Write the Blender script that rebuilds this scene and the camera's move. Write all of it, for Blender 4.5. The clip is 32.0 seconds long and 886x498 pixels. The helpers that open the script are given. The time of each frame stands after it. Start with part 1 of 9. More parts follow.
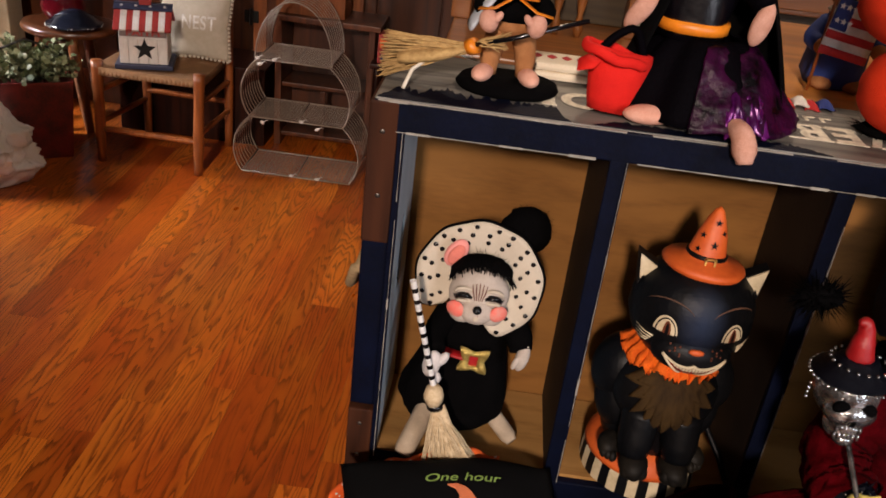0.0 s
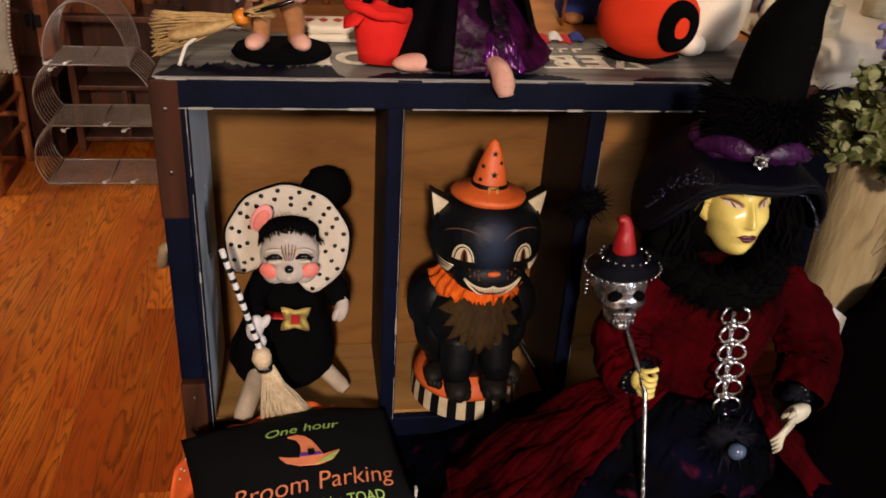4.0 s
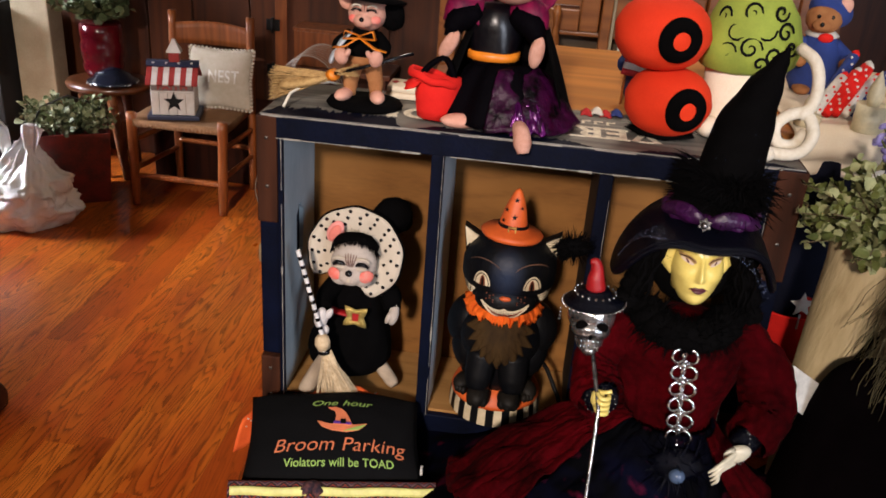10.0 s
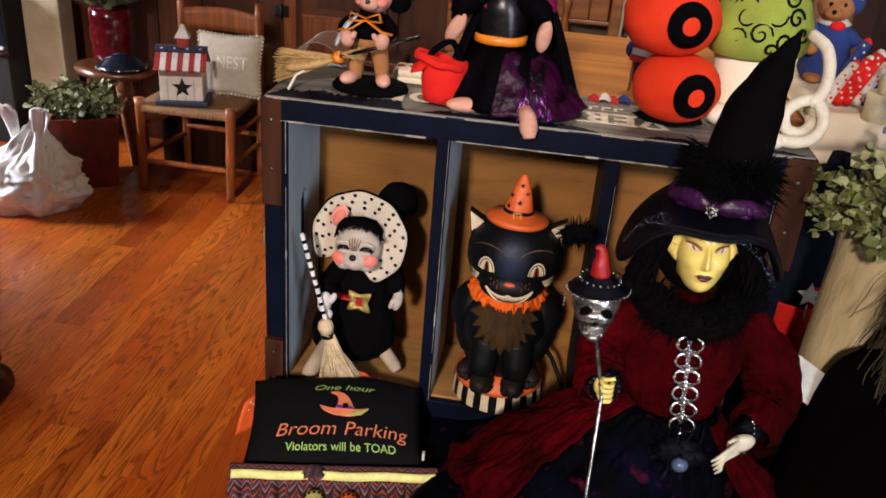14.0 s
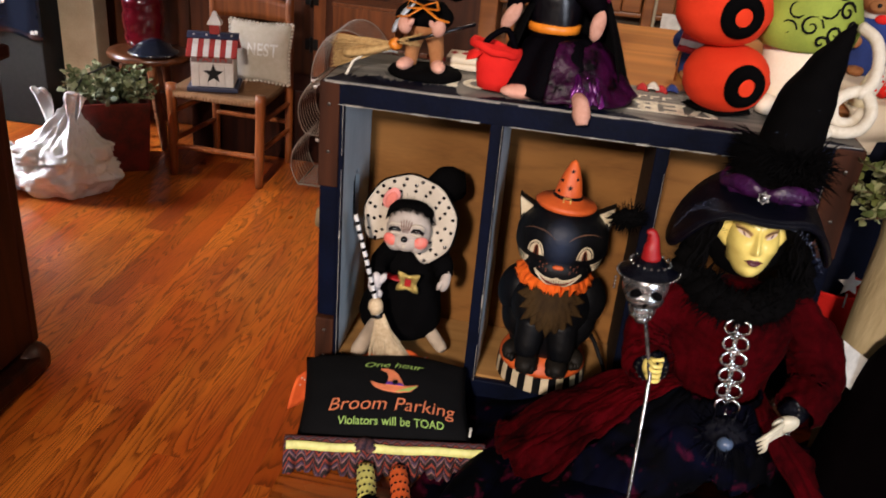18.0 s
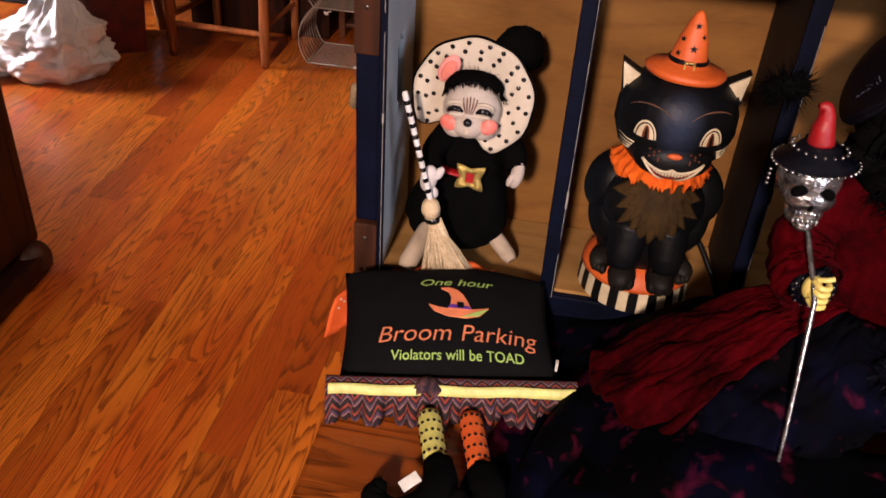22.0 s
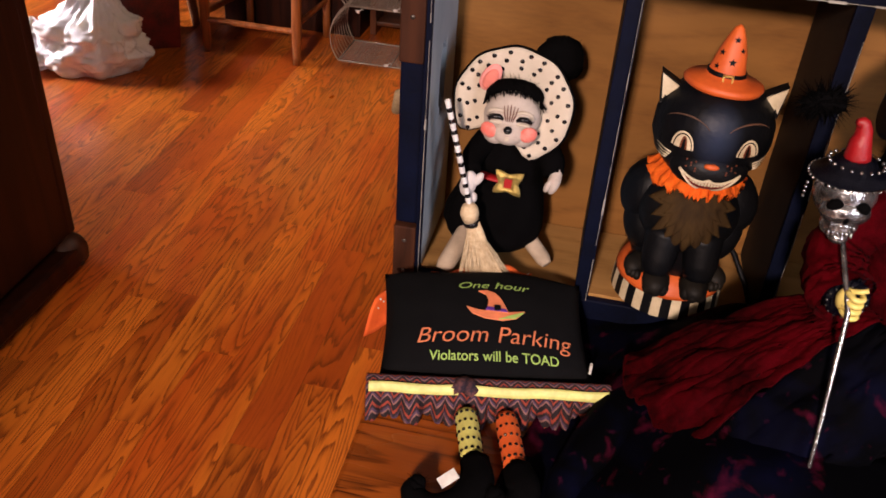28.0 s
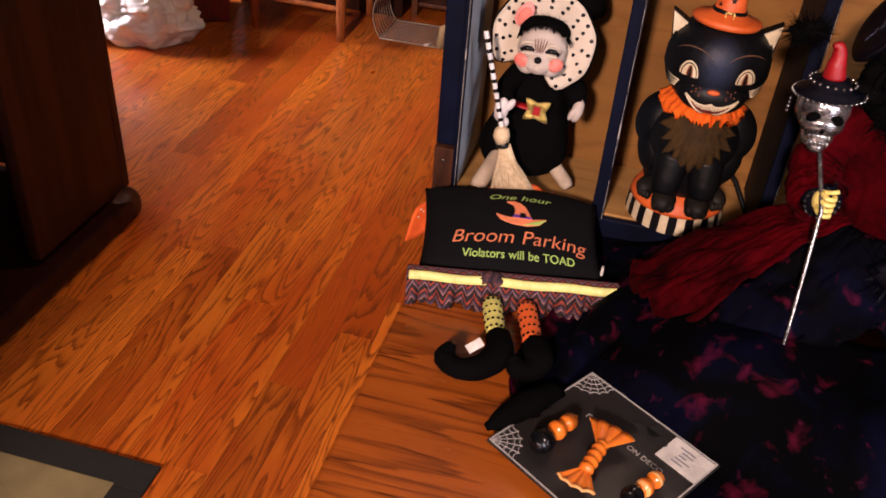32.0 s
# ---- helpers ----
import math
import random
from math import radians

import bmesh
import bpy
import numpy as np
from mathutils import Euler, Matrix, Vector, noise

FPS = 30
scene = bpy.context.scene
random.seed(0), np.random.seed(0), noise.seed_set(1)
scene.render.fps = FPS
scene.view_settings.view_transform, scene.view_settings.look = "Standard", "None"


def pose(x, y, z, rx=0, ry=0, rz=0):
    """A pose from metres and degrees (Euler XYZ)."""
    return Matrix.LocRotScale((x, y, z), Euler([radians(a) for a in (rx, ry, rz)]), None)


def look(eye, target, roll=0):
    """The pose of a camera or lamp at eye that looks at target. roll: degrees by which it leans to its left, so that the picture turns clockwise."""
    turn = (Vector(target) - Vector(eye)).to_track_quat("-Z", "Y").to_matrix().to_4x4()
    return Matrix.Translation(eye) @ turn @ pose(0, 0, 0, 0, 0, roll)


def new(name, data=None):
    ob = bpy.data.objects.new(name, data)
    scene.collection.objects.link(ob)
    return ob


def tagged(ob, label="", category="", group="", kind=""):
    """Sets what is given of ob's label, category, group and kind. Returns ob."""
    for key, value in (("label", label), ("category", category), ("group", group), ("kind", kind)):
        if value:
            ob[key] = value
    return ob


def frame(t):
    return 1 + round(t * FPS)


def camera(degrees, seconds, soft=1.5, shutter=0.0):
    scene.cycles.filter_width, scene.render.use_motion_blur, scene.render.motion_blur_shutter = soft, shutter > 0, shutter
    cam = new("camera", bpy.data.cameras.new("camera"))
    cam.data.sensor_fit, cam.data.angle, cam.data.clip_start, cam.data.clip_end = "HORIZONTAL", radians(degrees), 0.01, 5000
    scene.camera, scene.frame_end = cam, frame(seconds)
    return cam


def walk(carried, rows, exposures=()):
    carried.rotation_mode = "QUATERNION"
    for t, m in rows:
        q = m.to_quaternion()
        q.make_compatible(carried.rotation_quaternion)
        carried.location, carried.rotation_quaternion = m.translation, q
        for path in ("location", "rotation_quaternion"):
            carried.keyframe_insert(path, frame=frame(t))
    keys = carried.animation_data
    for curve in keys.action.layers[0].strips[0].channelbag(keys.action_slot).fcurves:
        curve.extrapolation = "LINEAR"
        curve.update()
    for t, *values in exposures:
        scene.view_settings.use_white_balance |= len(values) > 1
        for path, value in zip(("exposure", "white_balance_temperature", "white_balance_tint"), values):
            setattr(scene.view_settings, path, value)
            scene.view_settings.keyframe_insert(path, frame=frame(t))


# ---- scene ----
cam = camera(54.4, 32.0, soft=1.7, shutter=0.35)
PATH = [
    (0, (0.0548, -0.5071, 1.2349), (0.0231, 0.3767, 0.7681), 6.98),
    (0.5, (0.0572, -0.5086, 1.2321), (0.0286, 0.3756, 0.7659), 7.35),
    (1, (0.0544, -0.5041, 1.2324), (0.0295, 0.3779, 0.7618), 6.91),
    (1.5, (0.0514, -0.5011, 1.2313), (0.0393, 0.3754, 0.7501), 7.60),
    (2, (0.0522, -0.5055, 1.2342), (0.0415, 0.3771, 0.7643), 7.68),
    (2.5, (0.0505, -0.5135, 1.2349), (0.0405, 0.3679, 0.7627), 7.76),
    (3, (0.0654, -0.5220, 1.2374), (0.0904, 0.3649, 0.7759), 7.30),
    (3.5, (0.0831, -0.5341, 1.2370), (0.1928, 0.3383, 0.7606), 6.25),
    (5.5, (0.0719, -0.5694, 1.2540), (0.2611, 0.3055, 0.8080), 1.08),
    (6, (0.1293, -0.5766, 1.2634), (0.2221, 0.3202, 0.8309), 0.54),
    (6.5, (0.1759, -0.6275, 1.2694), (0.1626, 0.2652, 0.8190), 5.57),
    (7, (0.2227, -0.6562, 1.2740), (0.1416, 0.2419, 0.8418), 3.38),
    (7.5, (0.2322, -0.6661, 1.2735), (0.1463, 0.2336, 0.8454), 3.91),
    (8, (0.2284, -0.6693, 1.2727), (0.1368, 0.2235, 0.8319), 3.88),
    (8.5, (0.2272, -0.6681, 1.2694), (0.1383, 0.2267, 0.8319), 4.12),
    (9, (0.2239, -0.6692, 1.2716), (0.1283, 0.2221, 0.8284), 4.09),
    (9.5, (0.2221, -0.6754, 1.2770), (0.1257, 0.2201, 0.8426), 4.01),
    (10, (0.2210, -0.6845, 1.2788), (0.1258, 0.2175, 0.8577), 4.28),
    (10.5, (0.2199, -0.6939, 1.2791), (0.1219, 0.2151, 0.8739), 4.40),
    (11, (0.2181, -0.6964, 1.2788), (0.1174, 0.2074, 0.8629), 4.53),
    (11.5, (0.2226, -0.6841, 1.2755), (0.1253, 0.2153, 0.8493), 4.51),
    (12, (0.2244, -0.6747, 1.2731), (0.1249, 0.2223, 0.8425), 4.61),
    (12.5, (0.2248, -0.6774, 1.2727), (0.1252, 0.2207, 0.8444), 4.58),
    (13, (0.2256, -0.6834, 1.2743), (0.1300, 0.2162, 0.8482), 4.78),
    (13.5, (0.2236, -0.6821, 1.2732), (0.1225, 0.2139, 0.8407), 4.80),
    (15.5, (0.2246, -0.6818, 1.2744), (0.1205, 0.2146, 0.8435), 4.62),
    (16, (0.2185, -0.6843, 1.2711), (0.1065, 0.2075, 0.8328), 4.67),
    (16.5, (0.2134, -0.6914, 1.2717), (0.1003, 0.2006, 0.8339), 4.85),
    (17, (0.2071, -0.6944, 1.2785), (0.0948, 0.1972, 0.8398), 5.04),
    (17.5, (0.2059, -0.6985, 1.2789), (0.0909, 0.1948, 0.8445), 5.02),
    (18, (0.1981, -0.7090, 1.2735), (0.0775, 0.1793, 0.8304), 5.21),
    (18.5, (0.1816, -0.7119, 1.2468), (0.0419, 0.1542, 0.7670), 5.52),
    (19, (0.1765, -0.6842, 1.2293), (0.0345, 0.1637, 0.7187), 5.10),
    (19.5, (0.1637, -0.6383, 1.2217), (0.0367, 0.2055, 0.7003), 3.49),
    (20, (0.1604, -0.6006, 1.2088), (0.0517, 0.2386, 0.6759), 4.10),
    (20.5, (0.1508, -0.5836, 1.1975), (0.0328, 0.2398, 0.6425), 3.68),
    (21, (0.1395, -0.5665, 1.1897), (0.0265, 0.2461, 0.6179), 4.15),
    (21.5, (0.1315, -0.5580, 1.1924), (0.0173, 0.2542, 0.6203), 3.79),
    (22, (0.1290, -0.5605, 1.1965), (0.0188, 0.2588, 0.6339), 4.10),
    (22.5, (0.1303, -0.5618, 1.1970), (0.0152, 0.2549, 0.6316), 3.86),
    (23, (0.1324, -0.5660, 1.1994), (0.0118, 0.2530, 0.6384), 3.85),
    (23.5, (0.1258, -0.5697, 1.2006), (0.0061, 0.2465, 0.6354), 3.92),
    (24, (0.1205, -0.5704, 1.2007), (0.0018, 0.2433, 0.6316), 3.89),
    (24.5, (0.1174, -0.5719, 1.2029), (-0.0023, 0.2443, 0.6377), 3.97),
    (25, (0.1172, -0.5733, 1.2063), (-0.0077, 0.2429, 0.6422), 4.04),
    (25.5, (0.1145, -0.5736, 1.2048), (-0.0096, 0.2415, 0.6388), 4.26),
    (27.5, (0.1093, -0.5791, 1.2108), (-0.0222, 0.2381, 0.6496), 4.46),
    (28, (0.1190, -0.5740, 1.2097), (-0.0171, 0.2381, 0.6423), 4.08),
    (28.5, (0.1232, -0.5787, 1.2158), (-0.0171, 0.2412, 0.6607), 4.22),
    (29, (0.1265, -0.5829, 1.2179), (-0.0157, 0.2379, 0.6648), 4.16),
    (29.5, (0.1233, -0.5899, 1.2224), (-0.0224, 0.2337, 0.6743), 3.99),
    (30, (0.1275, -0.5903, 1.2236), (-0.0140, 0.2322, 0.6727), 3.75),
    (30.5, (0.1290, -0.5993, 1.2255), (-0.0224, 0.2264, 0.6821), 3.86),
    (31, (0.1370, -0.6255, 1.2168), (-0.0159, 0.1959, 0.6673), 4.00),
    (31.5, (0.1479, -0.6659, 1.2056), (-0.0071, 0.1429, 0.6382), 4.87),
    (32, (0.1429, -0.6907, 1.2078), (-0.0262, 0.1095, 0.6324), 4.85),
]
EXPOSURES = [(0.0, -1.10, 6800, 21), (3.0, -1.10, 6800, 21), (5.0, -1.22, 6900, 24), (5.8, -1.22, 6900, 26), (7.0, -0.96, 6350, 18), (18.0, -0.96, 6350, 18), (20.0, -0.84, 6900, 31), (30.0, -0.80, 7000, 33), (32.0, -0.74, 7100, 40)]
walk(cam, [(t, look(eye, target, roll)) for t, eye, target, roll in PATH], EXPOSURES)

# ---- light: daylight from two assumed windows behind the viewer, an added warm ceiling lamp ----
world = bpy.data.worlds.new("world")
scene.world = world
world.use_nodes = True
sky = world.node_tree.nodes.new("ShaderNodeTexSky")
sky.sky_type, sky.sun_disc, sky.sun_elevation, sky.sun_rotation = "NISHITA", False, radians(40), radians(200)
world.node_tree.links.new(sky.outputs["Color"], world.node_tree.nodes["Background"].inputs["Color"])
world.node_tree.nodes["Background"].inputs["Strength"].default_value = 0.1


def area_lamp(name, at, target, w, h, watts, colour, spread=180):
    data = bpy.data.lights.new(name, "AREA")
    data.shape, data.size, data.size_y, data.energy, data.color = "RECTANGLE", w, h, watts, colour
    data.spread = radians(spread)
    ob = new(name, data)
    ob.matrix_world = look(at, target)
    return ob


area_lamp("daylight", (-0.32, -4.6, 3.06), (-0.1, 0.3, 0.7), 0.30, 0.40, 545, (1.0, 0.87, 0.72))
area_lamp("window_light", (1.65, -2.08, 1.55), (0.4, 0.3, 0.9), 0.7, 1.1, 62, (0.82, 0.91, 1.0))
area_lamp("window_light", (-3.38, 1.70, 1.25), (-1.5, 2.12, 0.2), 0.80, 0.50, 36, (0.95, 0.97, 1.0), 62)
# no lamp is seen overhead; added to brighten the crate's top
area_lamp("unseen_ceiling_lamp", (0.40, 1.20, 2.44), (0.20, 0.10, 1.0), 0.30, 0.30, 28, (1.0, 0.84, 0.62))


# ---- helpers for meshes and materials ----
def part(name, bm, material, parent=None, label="", origin=(0, 0, 0)):
    """Links a bmesh as one mesh object, its origin moved to the given place."""
    bmesh.ops.translate(bm, verts=bm.verts, vec=-Vector(origin))
    me = bpy.data.meshes.new(name)
    bm.to_mesh(me)
    bm.free()
    for one in (material if isinstance(material, (list, tuple)) else [material]):
        me.materials.append(one)
    ob = new(name, me)
    ob.location = origin
    if parent:
        ob.parent = parent
        base, up = Vector(), parent
        while up:
            base, up = base + up.location, up.parent
        ob.location = Vector(origin) - base
    if label:
        ob["label"] = label
    return ob


def thing(name, at, label, category, group="", kind=""):
    ob = new(name)
    ob.location = at
    ob.empty_display_size = 0.02
    return tagged(ob, label, category, group, kind)


def rounded(pts, rs, n=4):
    """A smooth curve through the points, n steps to each."""
    ps, out, ro = [2 * pts[0] - pts[1]] + pts + [2 * pts[-1] - pts[-2]], [], []
    for k in range(1, len(ps) - 2):
        a, b, c, d = ps[k - 1:k + 3]
        for j in range(n):
            t = j / n
            out.append(0.5 * (2 * b + (c - a) * t + (2 * a - 5 * b + 4 * c - d) * t * t + (3 * b - a - 3 * c + d) * t ** 3))
            s = t * t * (3 - 2 * t)
            ro.append(rs[k - 1] * (1 - s) + rs[k] * s)
    return out + [pts[-1]], ro + [rs[-1]]


class Form:
    """One bmesh with several materials, filled shape by shape."""

    def __init__(self):
        self.bm, self.mats, self.index, self.xf = bmesh.new(), [], 0, Matrix()

    def use(self, material):
        if material not in self.mats:
            self.mats.append(material)
        self.index = self.mats.index(material)
        return self

    def faces(self, verts, faces, smooth=True):
        made = [self.bm.verts.new(self.xf @ Vector(v)) for v in verts]
        for f in faces:
            try:
                face = self.bm.faces.new([made[i] for i in f])
                face.material_index, face.smooth = self.index, smooth
            except ValueError:
                pass
        return made

    def lathe(self, profile, at=(0, 0, 0), seg=20, turn=(0, 0, 0), squash=(1, 1, 1), smooth=True, wob=0.0):
        """profile: (radius, height) pairs from the bottom to the top."""
        m = pose(*at, *turn)
        vs, fs = [], []
        for k, (r, z) in enumerate(profile):
            for i in range(seg):
                a = 2 * math.pi * i / seg
                rr = r * (1 + wob * math.sin(5 * a + k) + wob * math.sin(3 * a - 2 * k))
                vs.append(m @ Vector((rr * math.cos(a) * squash[0], rr * math.sin(a) * squash[1], z * squash[2])))
        for k in range(len(profile) - 1):
            for i in range(seg):
                j = (i + 1) % seg
                fs.append((k * seg + i, k * seg + j, (k + 1) * seg + j, (k + 1) * seg + i))
        if profile[0][0] > 1e-6:
            fs.append(tuple(reversed(range(seg))))
        if profile[-1][0] > 1e-6:
            fs.append(tuple(range((len(profile) - 1) * seg, len(profile) * seg)))
        self.faces(vs, fs, smooth)
        return self

    def ball(self, at, r, turn=(0, 0, 0), seg=16, rings=10, wob=0.0):
        r = (r, r, r) if isinstance(r, (int, float)) else r
        pr = [(max(1e-4, math.sin(math.pi * k / rings)), -math.cos(math.pi * k / rings)) for k in range(rings + 1)]
        return self.lathe(pr, at, seg, turn, r, True, wob)

    def tube(self, pts, r, seg=8, cap=True, flat=1.0):
        pts = [Vector(p) for p in pts]
        rs = list(r) if isinstance(r, (list, tuple)) else [r] * len(pts)
        if seg >= 9 and 3 <= len(pts) <= 14:
            pts, rs = rounded(pts, rs)
        vs, fs, side = [], [], None
        for k, p in enumerate(pts):
            d = (pts[min(k + 1, len(pts) - 1)] - pts[max(k - 1, 0)]).normalized()
            if side is None:
                side = d.cross(Vector((0, 0, 1)) if abs(d.z) < 0.9 else Vector((1, 0, 0))).normalized()
            side = (side - d * side.dot(d)).normalized()
            up = side.cross(d)
            for i in range(seg):
                a = 2 * math.pi * i / seg
                vs.append(p + side * (rs[k] * math.cos(a)) + up * (rs[k] * flat * math.sin(a)))
        n = len(pts)
        for k in range(n - 1):
            for i in range(seg):
                j = (i + 1) % seg
                fs.append((k * seg + i, k * seg + j, (k + 1) * seg + j, (k + 1) * seg + i))
        if cap:
            fs += [tuple(reversed(range(seg))), tuple(range((n - 1) * seg, n * seg))]
        self.faces(vs, fs)
        return self

    def box(self, at, size, bevel=0.0, turn=(0, 0, 0)):
        m = self.xf @ pose(*at, *turn) @ Matrix.Diagonal((*size, 1))
        made = bmesh.ops.create_cube(self.bm, size=1, matrix=m)["verts"]
        faces = {f for v in made for f in v.link_faces}
        for f in faces:
            f.material_index = self.index
        if bevel:
            edges = list({e for f in faces for e in f.edges})
            bmesh.ops.bevel(self.bm, geom=edges, offset=bevel, segments=2, profile=0.6, affect="EDGES", material=-1)
        return self

    def sheet(self, fn, nu, nv, thick=0.0, smooth=True):
        """fn(u, v) -> point, u and v from 0 to 1; thick: the depth along -normal."""
        vs = [Vector(fn(i / nu, j / nv)) for j in range(nv + 1) for i in range(nu + 1)]
        w = nu + 1
        fs = [(j * w + i, j * w + i + 1, (j + 1) * w + i + 1, (j + 1) * w + i) for j in range(nv) for i in range(nu)]
        if thick:
            nrm = [Vector() for _ in vs]
            for f in fs:
                c = (vs[f[1]] - vs[f[0]]).cross(vs[f[3]] - vs[f[0]])
                for i in f:
                    nrm[i] += c
            n = len(vs)
            vs += [v - q.normalized() * thick if q.length else v.copy() for v, q in zip(vs, nrm)]
            rim = [(j * w, (j + 1) * w) for j in range(nv)] + [(nv * w + i, nv * w + i + 1) for i in range(nu)]
            rim += [((j + 1) * w + nu, j * w + nu) for j in range(nv)] + [(i + 1, i) for i in range(nu)]
            fs += [tuple(n + i for i in reversed(f)) for f in fs] + [(a, b, b + n, a + n) for a, b in rim]
        self.faces(vs, fs, smooth)
        return self

    def plate(self, outline, thick, m=None):
        """A flat plate from an outline in x and y, thick downwards."""
        m = m or Matrix()
        n = len(outline)
        vs = [m @ Vector((x, y, 0)) for x, y in outline] + [m @ Vector((x, y, -thick)) for x, y in outline]
        fs = [tuple(range(n)), tuple(reversed(range(n, 2 * n)))] + [(i, i + n, (i + 1) % n + n, (i + 1) % n) for i in range(n)]
        self.faces(vs, fs, False)
        return self

    def done(self, name, parent=None, label="", category="", group="", kind="", at=(0, 0, 0)):
        bmesh.ops.recalc_face_normals(self.bm, faces=self.bm.faces)
        ob = part(name, self.bm, self.mats, parent, label, at)
        return tagged(ob, label, category, group, kind)


def disc(n, r, cx=0.0, cy=0.0, sx=1.0, sy=1.0):
    return [(cx + r * sx * math.cos(2 * math.pi * i / n), cy + r * sy * math.sin(2 * math.pi * i / n)) for i in range(n)]


def star(r1, r2, n=5, a0=90.0, cx=0.0, cy=0.0):
    return [(cx + (r1 if i % 2 == 0 else r2) * math.cos(radians(a0 + 180 * i / n)), cy + (r1 if i % 2 == 0 else r2) * math.sin(radians(a0 + 180 * i / n))) for i in range(2 * n)]


def material(name):
    m = bpy.data.materials.new(name)
    m.use_nodes = True
    return m, m.node_tree.nodes, m.node_tree.links, m.node_tree.nodes["Principled BSDF"]


def paint(name, colour, rough=0.6, metal=0.0, other=None, scale=60.0, bump=0.15, fine=400.0, depth=0.001, sheen=0.0, stretch=(1, 1, 1), spread=0.5, coat=0.0, gloss=0.5):
    """A surface of two mottled tones with fine relief. colour and other: the tones, other a darker one by default."""
    m, nodes, links, bsdf = material(name)
    other = other or tuple(c * 0.62 for c in colour)
    co = nodes.new("ShaderNodeTexCoord")
    mp = nodes.new("ShaderNodeMapping")
    mp.inputs["Scale"].default_value = stretch
    links.new(co.outputs["Object"], mp.inputs["Vector"])
    big, small = nodes.new("ShaderNodeTexNoise"), nodes.new("ShaderNodeTexNoise")
    for node, sc, det in ((big, scale, 5), (small, fine, 3)):
        node.inputs["Scale"].default_value, node.inputs["Detail"].default_value = sc, det
        links.new(mp.outputs["Vector"], node.inputs["Vector"])
    ramp = nodes.new("ShaderNodeValToRGB")
    ramp.color_ramp.elements[0].position, ramp.color_ramp.elements[1].position = 0.5 - spread / 2, 0.5 + spread / 2
    ramp.color_ramp.elements[0].color, ramp.color_ramp.elements[1].color = (*other, 1), (*colour, 1)
    both = nodes.new("ShaderNodeMath")
    both.operation = "MULTIPLY_ADD"
    both.inputs[1].default_value, both.inputs[2].default_value = 0.35, -0.175
    links.new(small.outputs["Fac"], both.inputs[0])
    add = nodes.new("ShaderNodeMath")
    links.new(big.outputs["Fac"], add.inputs[0])
    links.new(both.outputs[0], add.inputs[1])
    links.new(add.outputs[0], ramp.inputs["Fac"])
    links.new(ramp.outputs["Color"], bsdf.inputs["Base Color"])
    bsdf.inputs["Roughness"].default_value, bsdf.inputs["Metallic"].default_value = rough, metal
    bsdf.inputs["Coat Weight"].default_value, bsdf.inputs["Specular IOR Level"].default_value = coat, gloss
    if sheen:
        bsdf.inputs["Sheen Weight"].default_value, bsdf.inputs["Sheen Roughness"].default_value = sheen, 0.4
        bsdf.inputs["Sheen Tint"].default_value = (*[min(1, c * 2 + 0.05) for c in colour], 1)
    if bump:
        bp = nodes.new("ShaderNodeBump")
        bp.inputs["Strength"].default_value, bp.inputs["Distance"].default_value = bump, depth
        links.new(small.outputs["Fac"], bp.inputs["Height"])
        links.new(bp.outputs["Normal"], bsdf.inputs["Normal"])
    return m


